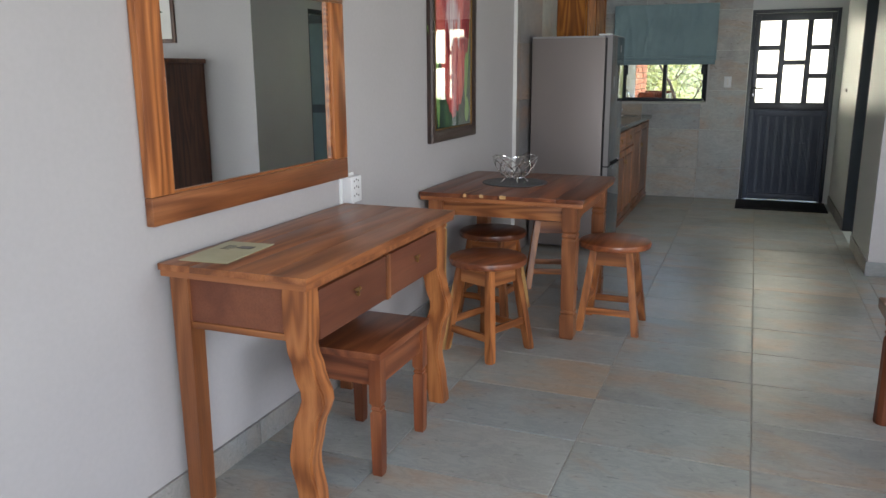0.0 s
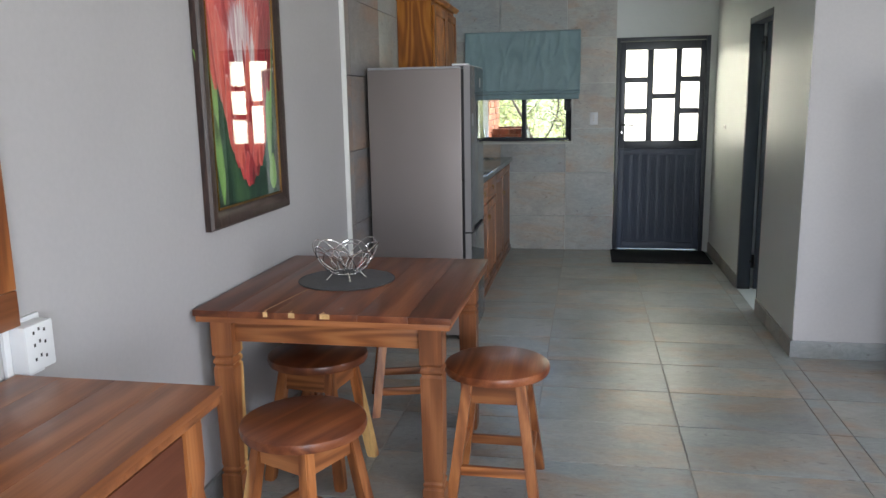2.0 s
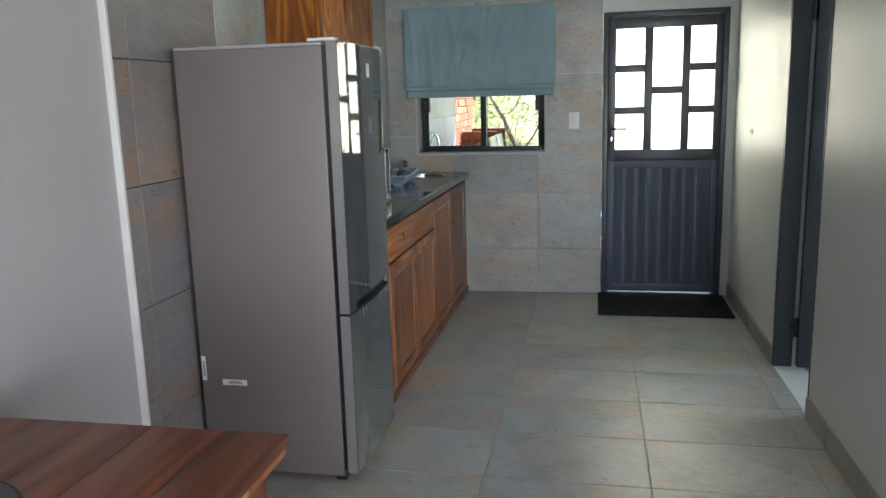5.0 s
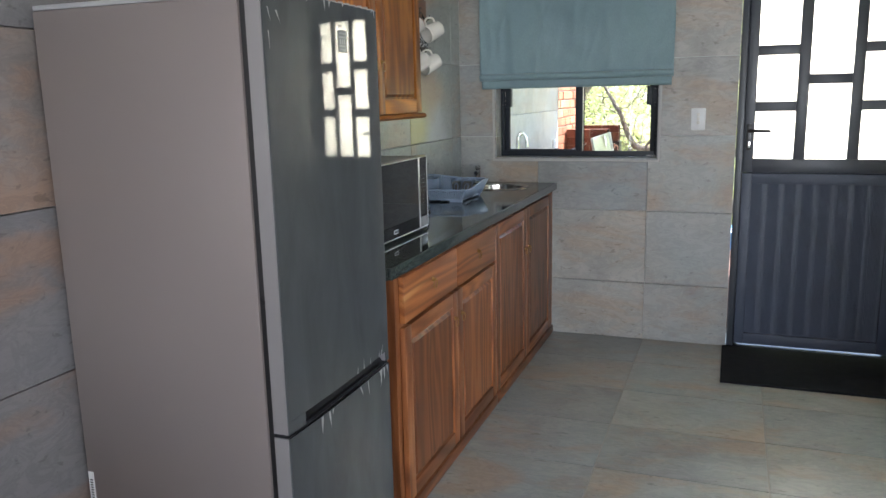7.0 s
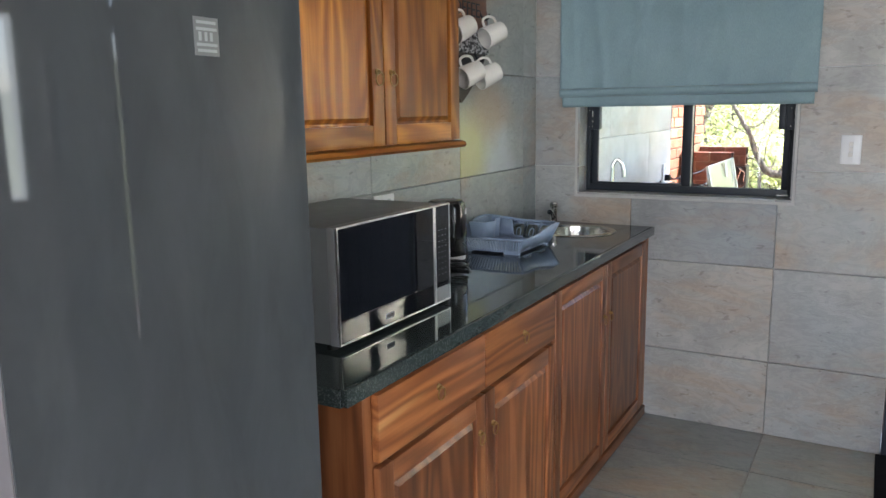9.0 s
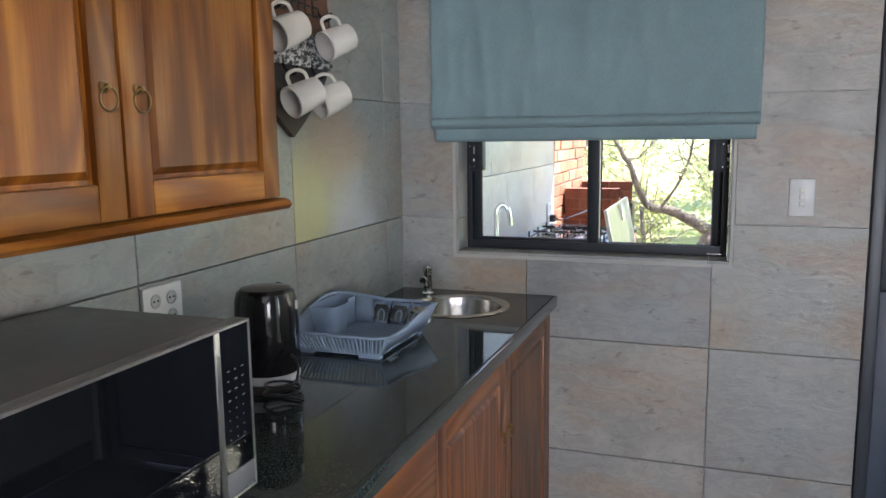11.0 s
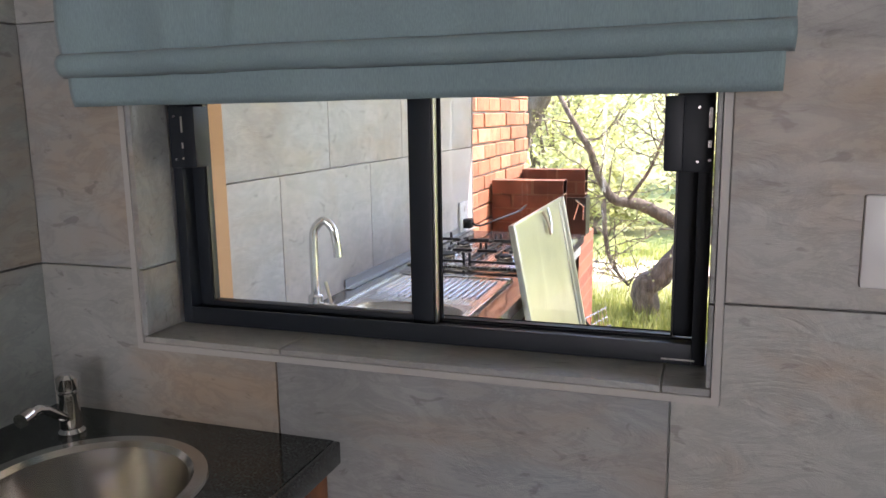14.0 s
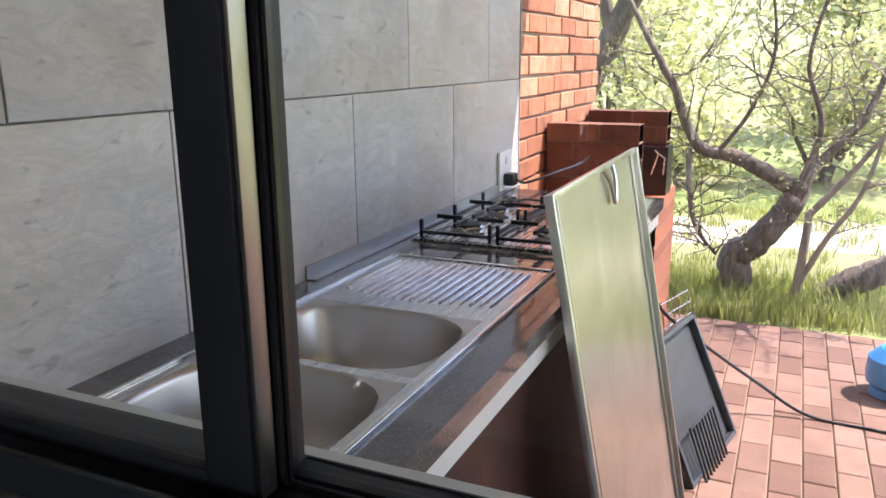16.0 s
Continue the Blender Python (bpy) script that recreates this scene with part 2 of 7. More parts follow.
def tube(bm, pts, radii, n=8, caps=True, closed=False):
    """A round bar along pts; radii is one radius or one a point."""
    pts = [Vector(p) for p in pts]
    if isinstance(radii, (int, float)):
        radii = [radii] * len(pts)
    rings, side = [], None
    for i, p in enumerate(pts):
        a = pts[i - 1] if i or closed else p
        b = pts[(i + 1) % len(pts)] if i + 1 < len(pts) or closed else p
        d = (b - a).normalized()
        if side is None:
            side, up = ring_frame(d)
        else:
            side = (side - d * side.dot(d)).normalized()
            up = side.cross(d).normalized()
        rings.append([bm.verts.new(p + radii[i] * (math.cos(k * math.tau / n) * side + math.sin(k * math.tau / n) * up)) for k in range(n)])
    pairs = list(zip(rings, rings[1:])) + ([(rings[-1], rings[0])] if closed else [])
    for r, s in pairs:
        for k in range(n):
            bm.faces.new((r[k], s[k], s[(k + 1) % n], r[(k + 1) % n]))
    if caps and not closed:
        bm.faces.new(rings[0])
        bm.faces.new(rings[-1][::-1])
    return bm


def lathe(bm, profile, n=24, cx=0.0, cy=0.0, close=True):
    """Turns (radius, height) pairs round an upright axis."""
    rings = [[bm.verts.new((cx + r * math.cos(k * math.tau / n), cy + r * math.sin(k * math.tau / n), z)) for k in range(n)] for r, z in profile]
    for r, s in zip(rings, rings[1:]):
        for k in range(n):
            bm.faces.new((r[k], r[(k + 1) % n], s[(k + 1) % n], s[k]))
    if close:
        bm.faces.new(rings[0][::-1])
        bm.faces.new(rings[-1])
    return bm


def prism(bm, poly, axis, a, b):
    """A flat outline, pushed out from a to b along an axis; the outline lies in the other two axes."""
    def at(p, h):
        q = list(p)
        q.insert("xyz".index(axis), h)
        return q
    lo = [bm.verts.new(at(p, a)) for p in poly]
    hi = [bm.verts.new(at(p, b)) for p in poly]
    bm.faces.new(lo)
    bm.faces.new(hi[::-1])
    for i in range(len(poly)):
        j = (i + 1) % len(poly)
        bm.faces.new((lo[j], lo[i], hi[i], hi[j]))
    return bm


def skin(bm, sections):
    """Four-cornered sections (x0, x1, y0, y1, z), joined from the bottom up."""
    rings = [[bm.verts.new((x, y, z)) for x, y in ((x0, y0), (x1, y0), (x1, y1), (x0, y1))] for x0, x1, y0, y1, z in sections]
    bm.faces.new(rings[0][::-1])
    bm.faces.new(rings[-1])
    for r, s in zip(rings, rings[1:]):
        for k in range(4):
            bm.faces.new((r[k], r[(k + 1) % 4], s[(k + 1) % 4], s[k]))
    return bm


def to_mesh(name, bm, material, sharp=32):
    bmesh.ops.recalc_face_normals(bm, faces=bm.faces)
    for f in bm.faces:
        f.smooth = True
    me = bpy.data.meshes.new(name)
    bm.to_mesh(me)
    bm.free()
    me.set_sharp_from_angle(angle=radians(sharp))
    me.materials.append(material)
    return me


def part(name, bm, material, parent, label="", sharp=32):
    ob = new(name, to_mesh(name, bm, material, sharp))
    ob.parent = parent
    if label:
        ob["label"] = label
    return ob


def thing(name, m, label, category, group="", kind=""):
    ob = new(name)
    ob.empty_display_size = 0.1
    ob.matrix_world = m
    return tagged(ob, label, category, group, kind)


def solid(name, bm, material, label, category, kind="structure", group="", sharp=32):
    return tagged(new(name, to_mesh(name, bm, material, sharp)), label, category, group, kind)


def spline(pts, per=6):
    """Points on a smooth curve through pts."""
    p = [Vector(q) for q in pts]
    p = [2 * p[0] - p[1], *p, 2 * p[-1] - p[-2]]
    out = []
    for a, b, c, d in zip(p, p[1:], p[2:], p[3:]):
        for k in range(per):
            t = k / per
            out.append(0.5 * ((2 * b) + (c - a) * t + (2 * a - 5 * b + 4 * c - d) * t * t + (3 * b - a - 3 * c + d) * t ** 3))
    return out + [p[-2]]


# ---- plan ----
LEFT, FAR, CORNER_X, CORNER_Y, RIGHT, BACK, TOP = -1.505, 9.323, 0.972, 6.20, 3.60, -1.80, 2.70
TILE_X, TILE_Y, ROW = 0.627, 0.418, 0.42
WIN = (-1.270, -0.326, 1.045, 1.95)
DOOR = (0.075, 0.915, 0.0, 2.0)
SIDE = (7.14, 7.86, 0.0, 2.0)


def cut(rect, holes):
    """A rectangle less some rectangles, as smaller rectangles."""
    out = [rect]
    for a0, a1, b0, b1 in holes:
        nxt = []
        for u0, u1, v0, v1 in out:
            if a0 >= u1 or a1 <= u0 or b0 >= v1 or b1 <= v0:
                nxt.append((u0, u1, v0, v1))
                continue
            if u0 < a0:
                nxt.append((u0, a0, v0, v1))
            if a1 < u1:
                nxt.append((a1, u1, v0, v1))
            m0, m1 = max(u0, a0), min(u1, a1)
            if v0 < b0:
                nxt.append((m0, m1, v0, b0))
            if b1 < v1:
                nxt.append((m0, m1, b1, v1))
        out = nxt
    return out


def wall(name, axis, near, thick, span, holes, material, label, low=-0.15, high=TOP):
    """A wall across an axis, from its face to its thickness, with openings right through it."""
    bm = bmesh.new()
    for u0, u1, v0, v1 in cut((*span, low, high), holes):
        a, b = sorted((near, near + thick))
        if axis == "x":
            bx(bm, a, b, u0, u1, v0, v1)
        else:
            bx(bm, u0, u1, a, b, v0, v1)
    return solid(name, bm, material, label, "wall")


floor = solid("floor", box(LEFT, RIGHT, BACK, FAR, -0.15, -0.004), M["grout"], "grey slate-look porcelain tile floor with dark grout joints", "floor")
wall_west = wall("wall_west", "x", LEFT, -0.22, (BACK - 0.2, 9.57), [], M["wall"], "smooth pale lilac-grey painted plaster wall")
wall_north = wall("wall_north", "y", FAR, 0.247, (LEFT, 2.9), [WIN, DOOR], M["wall_kitchen"], "kitchen end wall with window and back door")
wall_east_kitchen = wall("wall_east_kitchen", "x", CORNER_X, 0.15, (CORNER_Y, FAR), [SIDE], M["wall_kitchen"], "pale grey-green painted wall with a dark doorway")
wall_east_room = wall("wall_east_room", "y", CORNER_Y - 0.003, 0.153, (CORNER_X + 0.002, RIGHT), [], M["wall"], "pale painted plaster wall behind the wardrobe")
wall_east = wall("wall_east", "x", RIGHT, 0.22, (BACK, FAR), [(1.6, 3.6, 0.85, 2.1), (7.2, 8.6, 0.9, 2.1)], M["wall"], "pale painted plaster wall with a window and an added side-room opening")
wall_south = wall("wall_south", "y", BACK, -0.22, (LEFT, RIGHT), [(0.72, 3.32, 0.0, 2.25)], M["wall"], "pale painted plaster wall with a wide glazed opening")
wall_passage = wall("wall_passage", "y", 6.9, -0.1, (CORNER_X + 0.15, RIGHT), [], M["wall_kitchen"], "plain wall of the side room")
ceiling = solid("ceiling", box(LEFT, RIGHT, BACK, FAR, TOP, TOP + 0.12), M["ceiling"], "plain white painted plaster ceiling", "ceiling")


def skirting(name, rects):
    bm = bmesh.new()
    for r in rects:
        bx(bm, *r, 0.0, 0.098, bevel=0.002)
    return solid(name, bm, M["skirt"], "grey slate-look tile skirting along the wall", "skirting")


skirting("baseboard", [(LEFT, LEFT + 0.012, BACK + k * 0.627, BACK + (k + 1) * 0.627 - 0.003) for k in range(12)] + [(LEFT, LEFT + 0.012, BACK + 12 * 0.627, 5.915)])
skirting("baseboard", [(CORNER_X - 0.012, CORNER_X, 6.19, 6.80), (CORNER_X - 0.012, CORNER_X, 6.803, SIDE[0])])
skirting("baseboard", [(CORNER_X - 0.012, CORNER_X, SIDE[1] + 0.0, 8.48), (CORNER_X - 0.012, CORNER_X, 8.483, FAR - 0.03)])
skirting("baseboard", [(CORNER_X - 0.012, 1.58, CORNER_Y - 0.012, CORNER_Y), (1.583, 2.2, CORNER_Y - 0.012, CORNER_Y), (2.203, RIGHT, CORNER_Y - 0.012, CORNER_Y)])
solid("trim", box(LEFT, LEFT + 0.026, 5.918, 5.932, 0.0, TOP, bevel=0.002), M["trim_white"], "white edge strip where the wall tiles begin", "trim")

# frame of the window's opening: a pale edge strip, a tiled sill and tiled reveals
bm = bmesh.new()
w0, w1, s0, s1 = WIN
for r in ((w0 - 0.011, w0, s0 - 0.011, s1), (w1, w1 + 0.011, s0 - 0.011, s1), (w0, w1, s0 - 0.011, s0)):
    bx(bm, r[0], r[1], FAR - 0.017, FAR + 0.002, r[2], r[3])
solid("trim", bm, M["edge_strip"], "pale metal edge strip round the window opening", "trim")


def window_north():
    """Dark aluminium sliding window: an outer frame with a track, two sashes with glass, and two security latches."""
    win = thing("window_1", pose(0, 0, 0), "charcoal aluminium sliding window with two panes, closed", "window", kind="structure")
    x0, x1, z0, z1 = w0 + 0.011, w1 - 0.009, s0 + 0.011, s1
    y0, y1, fr = 9.408, 9.512, 0.020
    bm = bmesh.new()
    bx(bm, x0, x0 + fr, y0, 9.470, z0, z1, bevel=0.002)
    bx(bm, x1 - fr, x1, y0, y1, z0, z1, bevel=0.002)
    bx(bm, x0 + fr, x1 - fr, y0, y1, z0, z0 + 0.020, bevel=0.002)
    bx(bm, x0 + fr, x1 - fr, y0, y1, z1 - 0.022, z1, bevel=0.002)
    part("window_frame", bm, M["window_frame"], win)
    part("front_lip", box(x0 + fr, x1 - fr, y0 - 0.001, y0 + 0.005, z0 + 0.0002, z0 + 0.032, bevel=0.001), M["window_frame"], win, "upright lip of the lower frame")
    for y in (y0 + 0.012, y0 + 0.060):
        part("track", box(x0 + fr, x1 - fr, y, y + 0.004, z0 + 0.0204, z0 + 0.024, bevel=0.001), M["window_frame"], win, "raised sliding track")
    # bright strip that stands for the glint of light through the drain
    part("drain_slot", box(-0.398, -0.350, y0 - 0.0018, y0 - 0.0005, z0 + 0.006, z0 + 0.009), M["steel"], win, "steel strip standing for light through the drain slot")
    # the inner sash fills the one half, the outer sash the other; their stiles hook into each other
    for a, b, y, left, right, low in ((x0 + fr, -0.772, 9.436, 0.026, 0.038, 1.095), (-0.810, x1 - fr, 9.474, 0.034, 0.030, 1.080)):
        bm = bmesh.new()
        zl, zh = z0 + 0.0245, z1 - 0.0225
        bx(bm, a, a + left, y, y + 0.026, zl, zh, bevel=0.002)
        bx(bm, b - right, b, y, y + 0.026, zl, zh, bevel=0.002)
        bx(bm, a + left, b - right, y, y + 0.026, zl, low, bevel=0.002)
        bx(bm, a + left, b - right, y, y + 0.026, zh - 0.03, zh, bevel=0.002)
        sash = part("sash", bm, M["window_frame"], win)
        pane = part("pane", box(a + left - 0.004, b - right + 0.004, y + 0.011, y + 0.015, low - 0.004, zh - 0.026), M["glass"], sash, "clear glass")
        pane.visible_shadow = False
        for e in (a + left + 0.0002, b - right - 0.0032):
            part("glazing_bead", box(e, e + 0.003, y + 0.003, y + 0.0105, low, zh - 0.03), M["black"], sash, "black rubber bead")
    part("interlock", box(-0.7718, -0.7680, 9.439, 9.455, z0 + 0.026, z1 - 0.024, bevel=0.001), metal("interlock_aluminium", (0.40, 0.39, 0.37), 0.3), win, "hooked strip between the sashes")
    for y in (9.4585, 9.4655):
        part("seal_rib", box(-0.7718, -0.7655, y, y + 0.0035, z0 + 0.026, z1 - 0.024), M["mat_black"], win, "black brush seal")
    part("screw", lathe(bmesh.new(), [(0.0038, 0), (0.0030, 0.0018)], 10), M["steel"], win, "small steel screw").matrix_local = pose(-0.785, 9.4358, 1.079, 90)
    for lx, sx in ((x0 + 0.002, 1), (x1 - 0.052, -1)):
        bm = bmesh.new()
        bx(bm, lx, lx + 0.050, y0 - 0.006, y0 - 0.0005, 1.345, 1.455, bevel=0.002)
        c = lx + 0.040 if sx > 0 else lx - 0.016
        bx(bm, c, c + 0.026, y0 - 0.022, y0 + 0.020, 1.347, 1.453, bevel=0.003)
        latch = part("latch", bm, M["window_frame"], win, "black metal security latch")
        s = lx + 0.012 if sx > 0 else lx + 0.030
        for dx, dz in ((0.0, 1.360), (0.016, 1.362), (0.0, 1.436), (0.016, 1.434)):
            part("screw", lathe(bmesh.new(), [(0.0030, 0), (0.0022, 0.0014)], 10), M["steel"], latch).matrix_local = pose(s + dx, y0 - 0.006, dz, 90)
        for dz, h in ((1.408, 0.024), (1.380, 0.010)):
            part("slot", box(s + 0.0135, s + 0.0185, y0 - 0.0068, y0 - 0.0061, dz, dz + h), M["steel"], latch, "bright slot of the latch")
    return win


m = bpy.data.materials.new("clear_glass")
m.use_nodes = True
nt = m.node_tree
gl = nt.nodes.new("ShaderNodeBsdfGlass")
gl.inputs["Roughness"].default_value, gl.inputs["IOR"].default_value = 0.0, 1.45
gl.inputs["Color"].default_value = (0.96, 0.98, 0.96, 1)
nt.links.new(gl.outputs[0], nt.nodes["Material Output"].inputs[0])
M["glass"] = m
m = mat("frosted_glass", (0.9, 0.9, 0.87), 0.35)
nt = m.node_tree
tr = nt.nodes.new("ShaderNodeBsdfTranslucent")
tr.inputs[0].default_value = (0.90, 0.89, 0.80, 1)
mx = nt.nodes.new("ShaderNodeMixShader")
mx.inputs[0].default_value = 0.78
nt.links.new(nt.nodes["Principled BSDF"].outputs[0], mx.inputs[1])
nt.links.new(tr.outputs[0], mx.inputs[2])
nt.links.new(mx.outputs[0], nt.nodes["Material Output"].inputs[0])
M["frosted"] = m
M["teal_grey"] = painted("teal_grey_sheet", (0.11, 0.155, 0.165), 0.4)
window_north()


def back_door():
    """Steel stable door: eight staggered frosted panes above, ribbed sheet below."""
    d = thing("door_1", pose(0, 0, 0), "dark blue-grey metal stable door, closed, frosted panes in its upper half", "door", kind="structure")
    x0, x1, y = 0.078, 0.912, 9.315
    bm = bmesh.new()
    bx(bm, x0, x0 + 0.035, y - 0.02, y + 0.06, 0.0, 2.0, bevel=0.003)
    bx(bm, x1 - 0.035, x1, y - 0.02, y + 0.06, 0.0, 2.0, bevel=0.003)
    bx(bm, x0 + 0.035, x1 - 0.035, y - 0.02, y + 0.06, 1.965, 2.0, bevel=0.003)
    bx(bm, x0 + 0.0352, x0 + 0.052, y + 0.042, y + 0.060, 0.0, 1.964)
    bx(bm, x1 - 0.052, x1 - 0.0352, y + 0.042, y + 0.060, 0.0, 1.964)
    part("door_frame", bm, M["charcoal"], d)
    a, b = x0 + 0.038, x1 - 0.038
    # the upper leaf: stiles, rails and the bars between the panes
    c = (a + 0.05, a + 0.245, a + 0.300, a + 0.498, a + 0.550, b - 0.045)
    zt, zb = 1.888, 1.055
    bm = bmesh.new()
    bx(bm, a, c[0], y, y + 0.04, 0.985, 1.962, bevel=0.003)
    bx(bm, c[5], b, y, y + 0.04, 0.985, 1.962, bevel=0.003)
    bx(bm, c[0], c[5], y, y + 0.04, zt, 1.962, bevel=0.003)
    bx(bm, c[0], c[5], y, y + 0.04, 0.985, zb, bevel=0.003)
    for u0, u1 in ((c[1], c[2]), (c[3], c[4])):
        bx(bm, u0, u1, y + 0.002, y + 0.038, zb, zt, bevel=0.003)
    for u0, u1, zs in ((c[0], c[1], (1.592, 1.304)), (c[2], c[3], (1.440,)), (c[4], c[5], (1.592, 1.304))):
        for z in zs:
            bx(bm, u0, u1, y + 0.003, y + 0.037, z, z + 0.05, bevel=0.003)
    upper = part("upper_leaf", bm, M["charcoal"], d, "upper half with narrow bars")
    for u0, u1, zs in ((c[0], c[1], ((1.642, zt), (1.354, 1.592), (zb, 1.304))), (c[2], c[3], ((1.490, zt), (zb, 1.440))), (c[4], c[5], ((1.642, zt), (1.354, 1.592), (zb, 1.304)))):
        for z0, z1 in zs:
            part("pane", box(u0 - 0.004, u1 + 0.004, y + 0.016, y + 0.021, z0 - 0.004, z1 + 0.004), M["frosted"], upper, "frosted glass")
    bm = bmesh.new()
    z0, z1 = 0.024, 0.978
    bx(bm, a, a + 0.05, y, y + 0.04, z0, z1, bevel=0.003)
    bx(bm, b - 0.05, b, y, y + 0.04, z0, z1, bevel=0.003)
    bx(bm, a + 0.05, b - 0.05, y, y + 0.04, z1 - 0.055, z1, bevel=0.003)
    bx(bm, a + 0.05, b - 0.05, y, y + 0.04, z0, z0 + 0.06, bevel=0.003)
    bx(bm, a + 0.016, b - 0.016, y + 0.0402, y + 0.046, 0.955, 1.005)
    part("threshold", box(x0 + 0.0352, x1 - 0.0352, y - 0.022, y + 0.10, -0.03, 0.012, bevel=0.002), M["charcoal"], d)
    lower = part("lower_leaf", bm, M["door_blue"], d, "lower half with a ribbed sheet")
    # the sheet: flat bands between fields of fine ribs
    poly, x, k = [], a + 0.048, 0
    while x < b - 0.05:
        fine = k % 2 == 0
        for i in range(9 if fine else 1):
            wdt = 0.006 if fine else 0.030
            if fine:
                poly += [(x, y + 0.016), (x + 0.003, y + 0.0152)]
            else:
                poly += [(x, y + 0.016), (x + 0.010, y + 0.0150), (x + wdt - 0.010, y + 0.0150)]
            x += wdt
            if x > b - 0.05:
                break
        k += 1
    poly = [p for p in poly if p[0] < b - 0.049] + [(b - 0.048, y + 0.016), (b - 0.048, y + 0.03), (a + 0.048, y + 0.03)]
    part("ribbed_sheet", prism(bmesh.new(), poly, "z", z0 + 0.058, z1 - 0.053), M["door_blue"], lower, sharp=20)
    bm = bmesh.new()
    bx(bm, a + 0.012, a + 0.038, y - 0.008, y, 1.10, 1.24, bevel=0.003)
    tube(bm, [(a + 0.024, y - 0.004, 1.205), (a + 0.024, y - 0.045, 1.205), (a + 0.04, y - 0.05, 1.205), (a + 0.13, y - 0.05, 1.203)], 0.009, 10)
    part("door_handle", bm, M["black"], upper, "black lever handle")
    part("keyhole", box(a + 0.018, a + 0.032, y - 0.011, y - 0.007, 1.115, 1.150, bevel=0.002), M["chrome"], upper, "bright lock cylinder")
    return d


back_door()
mat_thing = thing("door_mat", pose(0, 0, 0), "flat black rubber mat on the floor tiles below the back door", "door mat")
part("pad", box(0.058, 0.928, 8.712, 9.285, 0.0006, 0.014, bevel=0.004), M["mat_black"], mat_thing)


def side_door():
    """Doorway in the kitchen's side wall: a dark steel frame and a leaf that stands open into the side room."""
    d = thing("door_2", pose(0, 0, 0), "dark steel door standing open into the side room", "door", kind="structure")
    y0, y1, z1 = SIDE[0], SIDE[1], SIDE[3]
    bm = bmesh.new()
    bx(bm, CORNER_X - 0.004, CORNER_X + 0.09, y1 - 0.04, y1, 0.0, z1, bevel=0.004)
    bx(bm, CORNER_X - 0.004, CORNER_X + 0.09, y0, y0 + 0.012, 0.0, z1, bevel=0.004)
    bx(bm, CORNER_X - 0.004, CORNER_X + 0.09, y0, y1 - 0.04, z1 - 0.045, z1, bevel=0.004)
    part("door_frame", bm, M["charcoal"], d)
    bm = bmesh.new()
    lx0, lx1, ly = CORNER_X + 0.105, CORNER_X + 0.78, y1 - 0.045
    bx(bm, lx0, lx0 + 0.07, ly - 0.04, ly, 0.012, z1 - 0.01, bevel=0.003)
    bx(bm, lx1 - 0.07, lx1, ly - 0.04, ly, 0.012, z1 - 0.01, bevel=0.003)
    for z in (0.012, 0.96, z1 - 0.10):
        bx(bm, lx0 + 0.07, lx1 - 0.07, ly - 0.04, ly, z, z + 0.09, bevel=0.003)
    leaf = part("leaf", bm, M["charcoal"], d, "open leaf")
    for z0, zz in ((0.102, 0.96), (1.05, z1 - 0.10)):
        part("panel", box(lx0 + 0.066, lx1 - 0.066, ly - 0.024, ly - 0.016, z0, zz), M["teal_grey"], leaf, "teal-grey panel")
    for z in (0.22, 1.82):
        bm = bmesh.new()
        tube(bm, [(CORNER_X + 0.098, y1 - 0.052, z - 0.05), (CORNER_X + 0.098, y1 - 0.052, z + 0.05)], 0.011, 10)
        bx(bm, CORNER_X + 0.07, CORNER_X + 0.098, y1 - 0.052, y1 - 0.046, z - 0.012, z + 0.012)
        part("hinge", bm, M["black"], d)


side_door()


# ---- living room ----
M["sapwood"] = wood("sapwood", "y", (0.42, 0.24, 0.10), (0.56, 0.35, 0.16), (0.66, 0.45, 0.22), 0, 0.35)


